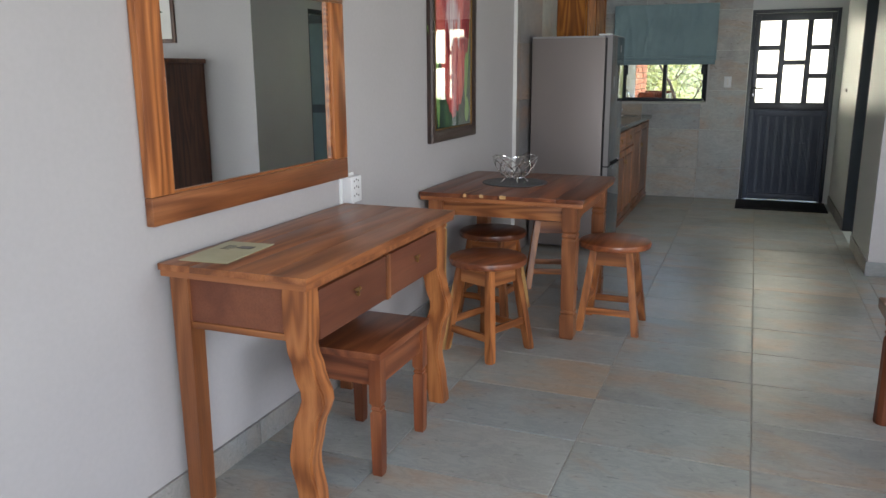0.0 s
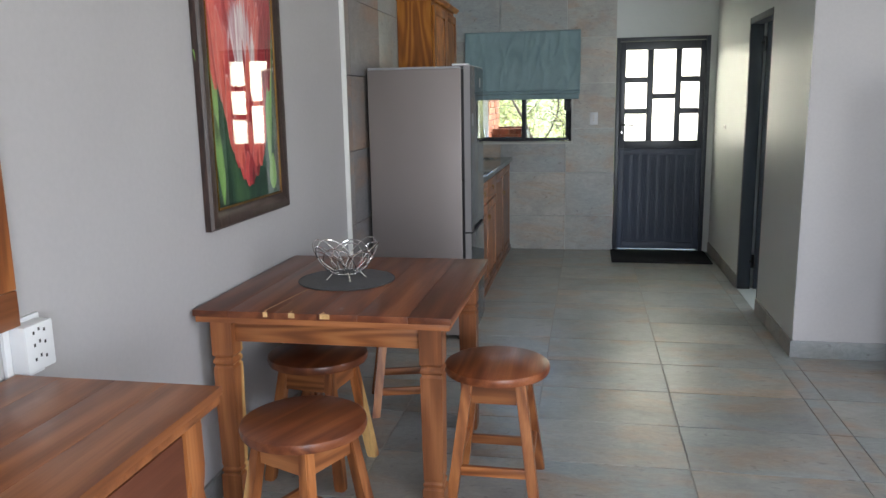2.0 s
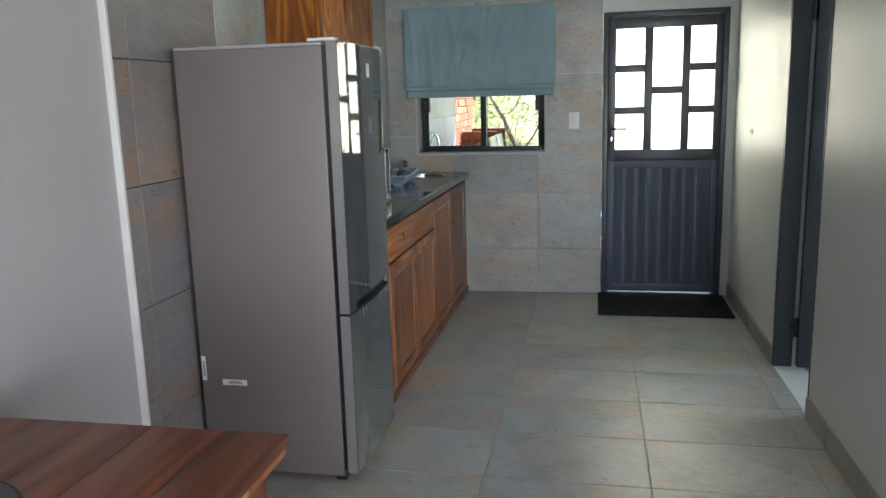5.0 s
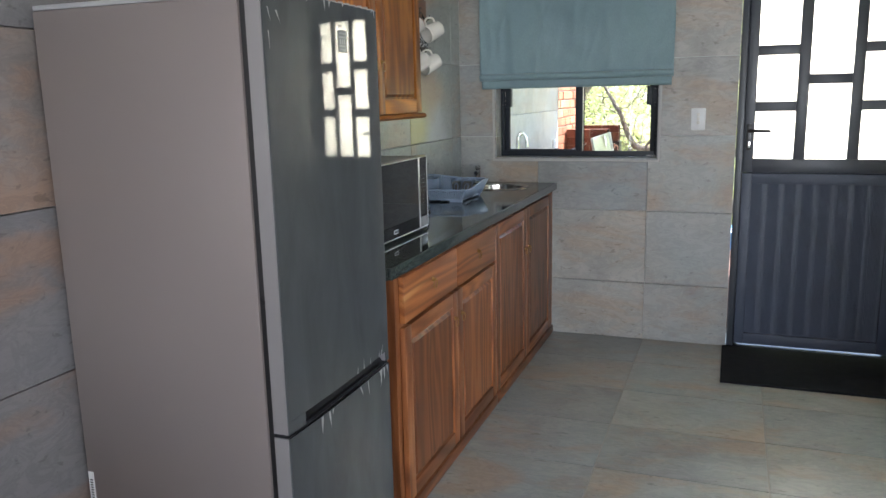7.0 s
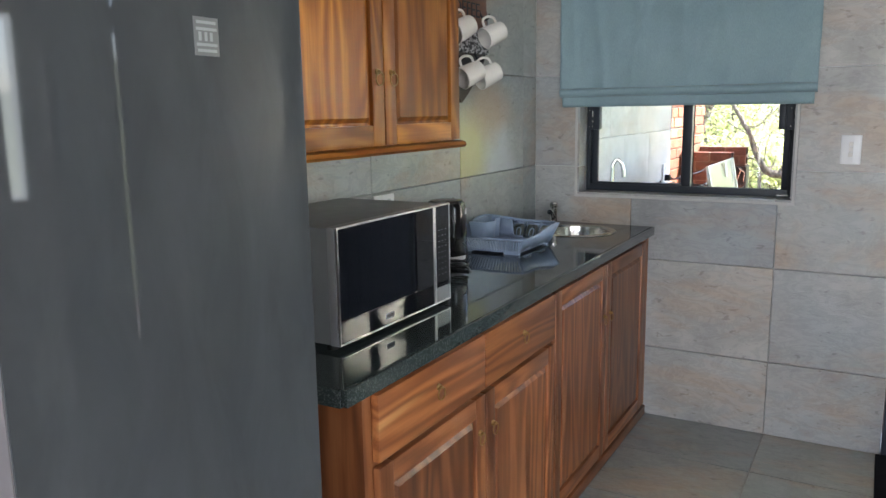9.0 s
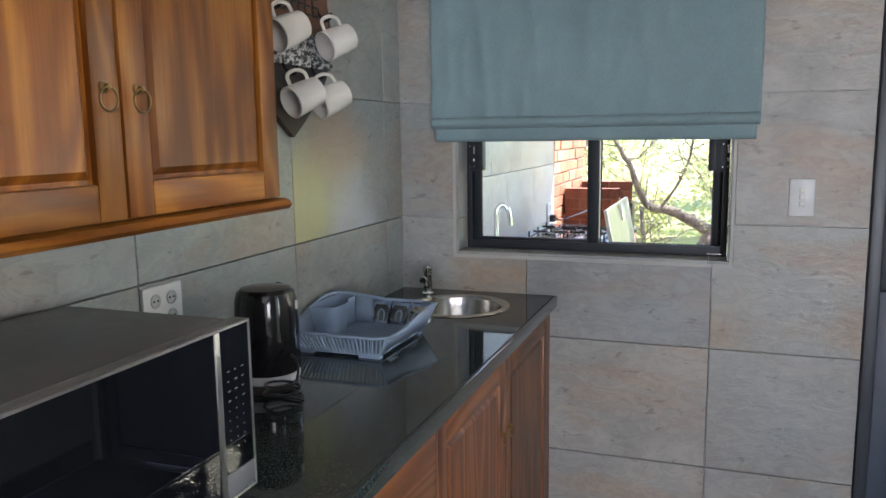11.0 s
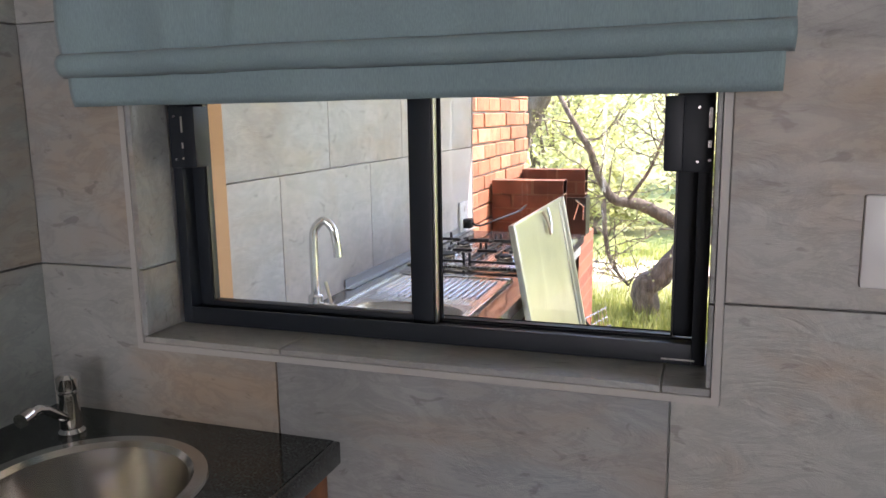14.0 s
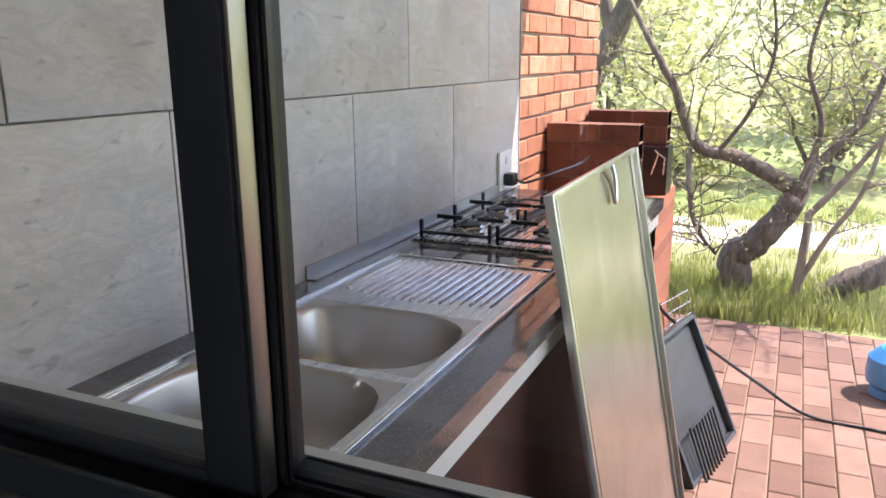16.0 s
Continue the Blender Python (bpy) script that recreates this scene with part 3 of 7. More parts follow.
def writing_desk():
    d = thing("writing_desk", pose(0, 0, 0), "varnished red-brown wooden dressing desk with two drawers by the wall", "desk")
    x0, x1, y0, y1, z = -1.488, -0.966, 2.118, 3.290, 0.825
    top = part("desktop", box(x0 + 0.004, x1 - 0.004, y0 + 0.004, y1 - 0.004, z - 0.040, z - 0.0205, bevel=0.003), M["brown_x"], d, "glossy plank top")
    px = x0
    for w in (0.118, 0.142, 0.125, 0.137):
        part("plank", box(px, px + w - 0.0004, y0, y1, z - 0.020, z, bevel=0.0012), M["brown_y"], top)
        px += w
    # front legs bend in an S, back legs are straight
    knots = ((0.0, 0.022), (0.12, 0.012), (0.3, -0.006), (0.42, 0.008), (0.55, 0.036), (0.66, 0.016), (0.76, 0.0), (1.01, 0.0))

    def sway(t):
        for (ta, da), (tb, db) in zip(knots, knots[1:]):
            if t <= tb:
                return da + (db - da) * (0.5 - 0.5 * math.cos(math.pi * (t - ta) / (tb - ta)))
        return 0.0
    for yc in (y0 + 0.075, y1 - 0.085):
        secs = []
        for k in range(27):
            h = (z - 0.041) * k / 26
            t = k / 26
            bend = sway(t)
            half = 0.036 + 0.005 * math.sin(math.pi * t) ** 2 + (0.005 if t > 0.78 else 0)
            cx = x1 - 0.070 + bend
            cy = yc + bend * 0.45
            secs.append((cx - half, cx + half, cy - 0.034, cy + 0.034, h))
        bm = skin(bmesh.new(), secs)
        bmesh.ops.bevel(bm, geom=[e for e in bm.edges if abs(e.verts[0].co.z - e.verts[1].co.z) > 0.01], offset=0.006, segments=2, affect="EDGES")
        part("leg", bm, M["orange_z"], d, "curved front leg")
        part("leg", skin(bmesh.new(), [(x0 + 0.012, x0 + 0.068, yc - 0.032, yc + 0.028, 0), (x0 + 0.006, x0 + 0.072, yc - 0.034, yc + 0.032, z - 0.041)]), M["brown_z"], d)
    for yc in (y0 + 0.062, y1 - 0.075):
        part("side_panel", box(x0 + 0.07, x1 - 0.09, yc - 0.009, yc + 0.009, 0.635, z - 0.041), M["plywood"], d)
        part("rail", box(x0 + 0.07, x1 - 0.09, yc - 0.014, yc + 0.014, 0.612, 0.634, bevel=0.003), M["orange_x"], d)
    part("back_panel", box(x0 + 0.015, x0 + 0.03, y0 + 0.11, y1 - 0.12, 0.63, z - 0.041), M["plywood"], d)
    part("rail", box(x1 - 0.075, x1 - 0.04, y0 + 0.105, y1 - 0.12, z - 0.062, z - 0.041), M["orange_y"], d)
    part("divider", box(x1 - 0.075, x1 - 0.028, 2.693, 2.722, 0.60, z - 0.062, bevel=0.002), M["brown_z"], d)
    for a, b in ((2.235, 2.690), (2.725, 3.165)):
        dr = part("drawer", box(x1 - 0.36, x1 - 0.032, a, b, 0.603, z - 0.066, bevel=0.004), M["plywood"], d, "plain red-brown drawer front")
        bm = bmesh.new()
        cy, cz = (a + b) / 2, 0.695
        for dy, dz in ((-0.011, 0.008), (0.0, -0.009), (0.011, 0.008), (0.0, 0.004)):
            lathe_at = lathe(bmesh.new(), [(0.0022, 0), (0.0022, 0.007), (0.0068, 0.009), (0.006, 0.014), (0.003, 0.0155)], 12)
            me = bpy.data.meshes.new("tmp")
            lathe_at.to_mesh(me)
            lathe_at.free()
            me.transform(pose(x1 - 0.032, cy + dy, cz + dz, 0, 90, 0))
            bm.from_mesh(me)
            bpy.data.meshes.remove(me)
        part("handle", bm, M["brass"], dr, "small brass flower knob")


writing_desk()
card = thing("information_card", pose(-1.375, 2.315, 0.826, 0, 0, 4), "pale green printed card lying on the desk", "card")
part("sheet", box(-0.085, 0.085, -0.14, 0.14, 0, 0.002), painted("card_green", (0.42, 0.40, 0.26), 0.5, speck=0.12), card)
bm = bmesh.new()
for k in range(4):
    bx(bm, -0.05, -0.02 + 0.012 * (k % 3), 0.03 + 0.016 * k, 0.036 + 0.016 * k, 0.002, 0.0026)
bx(bm, 0.0, 0.05, 0.05, 0.085, 0.002, 0.0026)
part("print", bm, M["black"], card, "dark unreadable print")


def bench_stool():
    s = thing("dressing_stool", pose(-1.105, 2.735, 0), "small reddish-brown wooden stool with a square seat under the desk", "stool")
    hx, hy, z = 0.160, 0.215, 0.462
    part("seat", box(-hx, hx, -hy, hy, z - 0.026, z, bevel=0.004), M["red_y"], s)
    for sx in (-1, 1):
        for sy in (-1, 1):
            cx, cy = sx * (hx - 0.028), sy * (hy - 0.032)
            bm = bmesh.new()
            skin(bm, [(cx - a, cx + a, cy - a, cy + a, h) for a, h in ((0.017, 0), (0.019, 0.02), (0.021, 0.235), (0.015, 0.245), (0.019, 0.252), (0.015, 0.262), (0.022, 0.275), (0.022, z - 0.027))])
            part("leg", bm, M["red_z"], s)
    for sy in (-1, 1):
        y = sy * (hy - 0.032)
        part("apron", box(-hx + 0.05, hx - 0.05, y - 0.011, y + 0.011, z - 0.125, z - 0.027), M["red_x"], s)
    for sx in (-1, 1):
        x = sx * (hx - 0.028)
        part("apron", box(x - 0.011, x + 0.011, -hy + 0.054, hy - 0.054, z - 0.125, z - 0.027), M["red_y"], s)


bench_stool()


def dining_table():
    t = thing("dining_table", pose(0, 0, 0), "square red-brown hardwood dining table with carved legs against the wall", "table")
    x0, x1, y0, y1, z = -1.492, -0.594, 4.120, 5.080, 0.757
    top = part("tabletop", box(x0 + 0.006, x1 - 0.006, y0 + 0.006, y1 - 0.006, z - 0.044, z - 0.023, bevel=0.003), M["brown_x"], t, "two-layer plank top with pale sapwood flecks")
    widths = (0.13, 0.165, 0.15, 0.14, 0.17, 0.143)
    x = x0
    for w in widths:
        part("plank", box(x, x + w - 0.0006, y0, y1, z - 0.0225, z, bevel=0.0015), M["red_y"], top)
        x += w
    for fx, w in ((-1.235, 0.016), (-1.145, 0.022), (-1.035, 0.034)):
        fleck = prism(bmesh.new(), [(fx, y0 - 0.0006), (fx + w, y0 - 0.0006), (fx + w * 0.35, y0 + 0.012), (fx + w * 0.12, y0 + 0.034)], "z", z - 0.016, z + 0.0004)
        part("sapwood_fleck", fleck, M["sapwood"], top, "cream sapwood fleck")
    part("sapwood_fleck", prism(bmesh.new(), [(-1.240, y0 + 0.02), (-1.235, y0 + 0.02), (-1.197, y0 + 0.33), (-1.200, y0 + 0.33)], "z", z - 0.01, z + 0.0004), M["sapwood"], top, "cream sapwood line")
    lx = (x0 + 0.078, x1 - 0.078)
    ly = (y0 + 0.082, y1 - 0.082)
    for cx in lx:
        for cy in ly:
            secs = []
            for a, h in ((0.030, 0.0), (0.037, 0.012), (0.038, 0.13), (0.031, 0.138), (0.036, 0.146), (0.036, 0.152), (0.031, 0.160), (0.034, 0.172),
                         (0.036, 0.34), (0.038, 0.535), (0.032, 0.545), (0.038, 0.553), (0.038, 0.563), (0.032, 0.573), (0.039, 0.583), (0.039, z - 0.045)):
                secs.append((cx - a, cx + a, cy - a, cy + a, h))
            part("leg", skin(bmesh.new(), secs), M["brown_z"], t, "square leg with carved rings", sharp=20)
    for cy in ly:
        part("apron", box(lx[0] + 0.040, lx[1] - 0.040, cy - 0.014, cy + 0.014, z - 0.128, z - 0.0445, bevel=0.003), M["orange_x"], t)
    for cx in lx:
        part("apron", box(cx - 0.014, cx + 0.014, ly[0] + 0.040, ly[1] - 0.040, z - 0.128, z - 0.0445, bevel=0.003), M["brown_y"], t)


dining_table()


def round_stool():
    s = thing("stool", pose(-0.490, 4.500, 0), "round-seated wooden stool with four splayed legs beside the dining table", "stool", "stools round the dining table")
    z, r = 0.490, 0.196
    part("seat", lathe(bmesh.new(), [(r - 0.02, z - 0.038), (r - 0.004, z - 0.033), (r, z - 0.018), (r - 0.003, z - 0.005), (r - 0.012, z)], 44), M["red_y"], s, "round plank seat")
    legs = []
    for sx in (-1, 1):
        for sy in (-1, 1):
            lo, hi = (sx * 0.152, sy * 0.152), (sx * 0.094, sy * 0.094)
            legs.append((lo, hi))
            bm = skin(bmesh.new(), [(lo[0] + (hi[0] - lo[0]) * k - 0.019, lo[0] + (hi[0] - lo[0]) * k + 0.019, lo[1] + (hi[1] - lo[1]) * k - 0.019, lo[1] + (hi[1] - lo[1]) * k + 0.019, (z - 0.039) * k) for k in (0, 0.04, 0.5, 1)])
            bmesh.ops.bevel(bm, geom=[e for e in bm.edges if abs(e.verts[0].co.z - e.verts[1].co.z) > 0.01], offset=0.005, segments=2, affect="EDGES")
            part("leg", bm, M["orange_z"], s)

    def half(h):
        return 0.152 + (0.094 - 0.152) * h / (z - 0.039)
    for h, axis in ((0.115, "x"), (0.155, "y")):
        for sgn in (-1, 1):
            a = half(h)
            if axis == "x":
                bm = box(-a + 0.018, a - 0.018, sgn * a - 0.010, sgn * a + 0.010, h - 0.018, h + 0.018, bevel=0.004)
            else:
                bm = box(sgn * a - 0.010, sgn * a + 0.010, -a + 0.018, a - 0.018, h - 0.018, h + 0.018, bevel=0.004)
            part("stretcher", bm, M["orange_" + axis], s)
    for sgn in (-1, 1):
        a = half(0.40)
        part("apron", box(-a + 0.018, a - 0.018, sgn * a - 0.010, sgn * a + 0.010, 0.365, z - 0.039), M["orange_x"], s)
        part("apron", box(sgn * a - 0.010, sgn * a + 0.010, -a + 0.018, a - 0.018, 0.365, z - 0.039), M["orange_y"], s)
    return s


stool = round_stool()
for x, y, a in ((-1.020, 3.897, -23), (-1.200, 4.530, -8), (-1.02, 5.24, 16)):
    copy_thing(stool, pose(x, y, 0, 0, 0, a))

placemat = thing("placemat", pose(-1.098, 4.620, 0.7575), "round dark grey woven placemat on the dining table", "placemat")
m = mat("woven_grey", (0.075, 0.075, 0.08), 0.6)
n = Net(m)
wv = n.add("TexWave", Scale=110.0)
wv.wave_type, wv.rings_direction = "RINGS", "Z"
n.link(n.coords(), wv.inputs["Vector"])
n.colour(n.ramp(wv.outputs[1], (0.2, (0.055, 0.055, 0.06)), (0.8, (0.11, 0.11, 0.115))))
n.bump(wv.outputs[1], 0.4, 0.002)
part("mat", lathe(bmesh.new(), [(0.183, 0), (0.185, 0.002), (0.184, 0.0045)], 64), m, placemat)
part("bound_edge", tube(bmesh.new(), [(0.187 * math.cos(a * math.tau / 64), 0.187 * math.sin(a * math.tau / 64), 0.0028) for a in range(64)], 0.0028, 6, closed=True), painted("edge_binding", (0.05, 0.05, 0.054), 0.6), placemat, "stitched dark edge")


def wire_bowl():
    b = thing("fruit_bowl", pose(-1.098, 4.614, 0.763), "empty chrome wire fruit bowl standing on the placemat", "bowl")
    r0, r1, z0, z1 = 0.052, 0.134, 0.028, 0.150

    def on(a, h):
        r = r0 + (r1 - r0) * h ** 0.55
        return (r * math.cos(a), r * math.sin(a), z0 + (z1 - z0) * h)
    loops = 13
    for k in range(loops):
        a0 = k * math.tau / loops
        span = 1.9 + 0.5 * math.sin(k * 2.3)
        peak = 0.88 + 0.12 * math.cos(k * 1.7)
        pts = [on(a0 + span * i / 22, peak * math.sin(math.pi * i / 22) ** 0.8) for i in range(23)]
        part("wire", tube(bmesh.new(), pts, 0.0021, 6), M["chrome"], b)
    part("base_ring", tube(bmesh.new(), [(r0 * math.cos(a * math.tau / 32), r0 * math.sin(a * math.tau / 32), z0) for a in range(32)], 0.0023, 6, closed=True), M["chrome"], b)
    for k in range(4):
        a = 0.5 + k * math.tau / 4
        c, s = math.cos(a), math.sin(a)
        part("foot", tube(bmesh.new(), [(0.03 * c, 0.03 * s, z0), (0.055 * c, 0.055 * s, z0 - 0.003), (0.075 * c, 0.075 * s, 0.003), (0.080 * c, 0.080 * s, 0.003)], 0.0026, 6), M["chrome"], b)


wire_bowl()


def frame_bars(bm, axis_plane, a0, a1, b0, b1, w, profile, wb=None):
    """Four mitred bars round an opening, on a wall across x: profile gives (in from the outside, out from the wall)."""
    wb = wb or w
    corners = []
    for s, out in profile:
        corners.append([(axis_plane + out, a0 + s * w, b0 + s * wb), (axis_plane + out, a1 - s * w, b0 + s * wb), (axis_plane + out, a1 - s * w, b1 - s * wb), (axis_plane + out, a0 + s * w, b1 - s * wb)])
    rings = [[bm.verts.new(p) for p in c] for c in corners]
    for r, s in zip(rings, rings[1:]):
        for k in range(4):
            bm.faces.new((r[k], r[(k + 1) % 4], s[(k + 1) % 4], s[k]))
    return bm


def wall_mirror():
    d = thing("wall_mirror", pose(0, 0, 0), "large mirror in a broad varnished wooden frame above the desk", "mirror")
    y0, y1, z0, z1, w, h = 2.105, 3.312, 0.938, 1.755, 0.105, 0.088
    x = LEFT + 0.002
    bars = (((y0, y0 + w), (z0 + h, z1 - h), "orange_z"), ((y1 - w, y1), (z0 + h, z1 - h), "orange_z"), ((y0, y1), (z0, z0 + h), "brown_y"), ((y0, y1), (z1 - h, z1), "brown_y"))
    for (a, b), (c, e), mt in bars:
        part("frame_bar", box(x, x + 0.028, a + 0.0003, b - 0.0003, c + 0.0003, e - 0.0003, bevel=0.005), M[mt], d)
    m = mat("mirror_silver", (0.86, 0.88, 0.87), 0.0, 1.0)
    part("mirror_glass", box(x, x + 0.006, y0 + w - 0.005, y1 - w + 0.005, z0 + h - 0.005, z1 - h + 0.005), m, d, "silvered glass")
    bm = bmesh.new()
    bx(bm, x + 0.006, x + 0.014, y1 - w - 0.012, y1 - w, z0 + h, z1 - h)
    bx(bm, x + 0.006, x + 0.014, y0 + w, y0 + w + 0.010, z0 + h, z1 - h)
    bx(bm, x + 0.006, x + 0.014, y0 + w + 0.010, y1 - w - 0.012, z0 + h, z0 + h + 0.007)
    part("inner_lip", bm, M["orange_y"], d)


wall_mirror()

socket = thing("multi_plug", pose(LEFT, 3.335, 0.845), "white plug adapter block in a wall socket above the desk", "socket")
part("plate", box(0, 0.010, -0.062, 0.062, -0.045, 0.105, bevel=0.003), M["white_plastic"], socket)
part("adapter", box(0.010, 0.055, -0.045, 0.050, -0.02, 0.095, bevel=0.006), M["white_plastic"], socket)
for dz in (0.01, 0.045, 0.075):
    bm = bmesh.new()
    for dy in (-0.018, 0.0, 0.018):
        bx(bm, 0.0545, 0.0556, dy - 0.003, dy + 0.003, dz - 0.004 + (0.006 if dy == 0 else 0), dz + 0.004 + (0.006 if dy == 0 else 0))
    part("socket_holes", bm, M["black"], socket)


def petal(bm, cy, cz, length, width, lean, x, n=9):
    """A flat pointed petal from its foot upwards."""
    left, right = [], []
    for i in range(n + 1):
        t = i / n
        half = width * (math.sin(math.pi * min(1.0, t ** 0.8 * 0.93 + 0.04)) ** 0.8)
        py, pz = cy + lean * t * t * length, cz + t * length
        left.append(bm.verts.new((x, py - half, pz)))
        right.append(bm.verts.new((x, py + half, pz)))
    for i in range(n):
        bm.faces.new((left[i], right[i], right[i + 1], left[i + 1]))


def paint_mat(name, a, b, c, scale=(3, 30, 6)):
    m = mat(name, b, 0.6, 0.0, 0.3)
    n = Net(m)
    geo = n.add("NewGeometry")
    v = n.coords(scale)
    g = n.mix(0.5, n.noise(v, 1.0, 5), geo.outputs["Random Per Island"])
    n.colour(n.ramp(g, (0.3, a), (0.5, b), (0.72, c)))
    return m


def protea_picture():
    p = thing("flower_picture", pose(0, 0, 0), "tall dark-framed picture of a red protea hung on the wall", "picture")
    y0, y1, z0, z1, w = 4.278, 5.005, 0.999, 2.06, 0.068
    x = LEFT + 0.002
    m = mat("dark_frame", (0.028, 0.015, 0.011), 0.4)
    n = Net(m)
    wv = n.noise(n.coords((50, 220, 12)), 1.0, 4)
    n.colour(n.ramp(wv, (0.35, (0.016, 0.009, 0.008)), (0.7, (0.06, 0.032, 0.024))))
    n.bump(wv, 0.6, 0.003)
    part("picture_frame", frame_bars(bmesh.new(), x, y0, y1, z0, z1, w, ((0, 0), (0, 0.022), (0.12, 0.032), (0.5, 0.034), (0.8, 0.026), (1.0, 0.016), (1.0, 0.0))), m, p, "broad dark brown ribbed frame")
    part("gold_line", frame_bars(bmesh.new(), x, y0 + w, y1 - w, z0 + w, z1 - w, 0.008, ((0, 0.0207), (0, 0.024), (0.5, 0.025), (1.0, 0.023), (1.0, 0.0207))), metal("gold_line", (0.30, 0.17, 0.05), 0.4), p, "thin gilt inner edge")
    bgm = mat("painted_leaves", (0.02, 0.05, 0.025), 0.6, 0.0, 0.3)
    n = Net(bgm)
    v = n.coords((1, 5, 2.2))
    n.colour(n.ramp(n.noise(v, 1.3, 4, 0.5, 1.2), (0.3, (0.010, 0.022, 0.014)), (0.5, (0.022, 0.055, 0.032)), (0.7, (0.06, 0.12, 0.05))))
    part("canvas", box(x, x + 0.009, y0 + w - 0.002, y1 - w + 0.002, z0 + w - 0.002, z1 - w + 0.002), bgm, p, "dark green painted leaves")
    cy, zb = 4.645, 1.125
    green = paint_mat("painted_green", (0.03, 0.09, 0.03), (0.10, 0.22, 0.05), (0.22, 0.36, 0.10))
    for a in ((4.42, 1.08, 0.55, 0.030, -0.28), (4.88, 1.09, 0.15, 0.036, 0.05), (4.86, 1.20, 0.62, 0.03, 0.16), (4.40, 1.30, 0.60, 0.025, -0.10)):
        bm = bmesh.new()
        petal(bm, *a, x + 0.0094)
        part("leaf", bm, green, p, "painted green leaf")
    rose = paint_mat("painted_rose", (0.30, 0.02, 0.03), (0.52, 0.06, 0.06), (0.66, 0.13, 0.10))
    pale = paint_mat("painted_pale_pink", (0.50, 0.10, 0.10), (0.62, 0.19, 0.18), (0.72, 0.32, 0.31))
    deep = paint_mat("painted_deep_red", (0.16, 0.012, 0.016), (0.32, 0.03, 0.03), (0.45, 0.06, 0.045))
    rnd = random.Random(4)
    layer = 0.0098
    rows = ((11, 0.235, 0.27, 0.62, 0.040, 0.12), (10, 0.19, 0.20, 0.56, 0.042, 0.16), (9, 0.16, 0.12, 0.50, 0.042, 0.10), (7, 0.13, 0.06, 0.34, 0.042, 0.08), (6, 0.10, 0.02, 0.23, 0.036, 0.06), (4, 0.06, -0.01, 0.14, 0.030, 0.03))
    for r, (count, spread, lift, length, wid, lean) in enumerate(rows):
        edge, body, shade = bmesh.new(), bmesh.new(), bmesh.new()
        for k in range(count):
            u = (k / (count - 1) - 0.5) * 2
            py = cy + u * spread + rnd.uniform(-0.008, 0.008)
            pz = zb + lift + abs(u) ** 2 * 0.12 * (1 if r < 3 else 0.6) + rnd.uniform(-0.02, 0.02)
            ln = length * rnd.uniform(0.88, 1.05) * (1 - 0.12 * abs(u))
            lx = layer + 0.0003 * (k % 3)
            petal(edge, py, pz, ln, wid, u * lean, x + lx)
            petal(body, py, pz, ln * 0.965, wid * 0.93, u * lean, x + lx + 0.00013)
            petal(shade, py + 0.01, pz, ln * 0.55, wid * 0.35, u * lean, x + lx + 0.0002)
        part("petal", edge, pale, p, "painted pale petal edges")
        part("petal", body, rose, p, "painted rose petals")
        part("petal", shade, deep, p, "painted deep red shading")
        if r == 1:
            bm = bmesh.new()
            for k in range(26):
                a = rnd.uniform(-1, 1)
                petal(bm, cy + a * 0.10 - 0.01, 1.52 + rnd.uniform(0, 0.05), 0.30 * (1 - 0.45 * a * a), 0.012, a * 0.1, x + layer + 0.0012 + 0.00002 * k)
            part("petal", bm, paint_mat("painted_white_pink", (0.45, 0.22, 0.26), (0.62, 0.45, 0.48), (0.75, 0.66, 0.66)), p, "painted pale flower centre")
        layer += 0.0010
    pane = part("picture_glass", box(x + 0.0185, x + 0.0205, y0 + w - 0.001, y1 - w + 0.001, z0 + w - 0.001, z1 - w + 0.001), M["glass"], p, "clear glass over the picture")
    pane.visible_shadow = False


protea_picture()


def coffee_table():
    t = thing("coffee_table", pose(0, 0, 0), "low dark red wooden table with turned legs on the tiled floor", "table")
    x0, x1, y0, y1, z = 0.682, 1.42, 2.78, 3.715, 0.505
    part("tabletop", box(x0, x1, y0, y1, z - 0.045, z, bevel=0.006), M["red_y"], t, "thick plank top")
    for cx in (x0 + 0.058, x1 - 0.058):
        for cy in (y0 + 0.07, y1 - 0.07):
            part("leg", lathe(bmesh.new(), [(0.034, 0), (0.037, 0.01), (0.036, 0.36), (0.028, 0.37), (0.036, 0.382), (0.027, 0.395), (0.037, 0.41), (0.038, z - 0.046)], 10, cx, cy), M["red_z"], t, "faceted leg with a turned neck", sharp=25)
    for cy in (y0 + 0.07, y1 - 0.07):
        part("apron", box(x0 + 0.095, x1 - 0.095, cy - 0.012, cy + 0.012, z - 0.115, z - 0.0455), M["red_x"], t)
    for cx in (x0 + 0.058, x1 - 0.058):
        part("apron", box(cx - 0.012, cx + 0.012, y0 + 0.11, y1 - 0.11, z - 0.115, z - 0.0455), M["red_y"], t)


coffee_table()


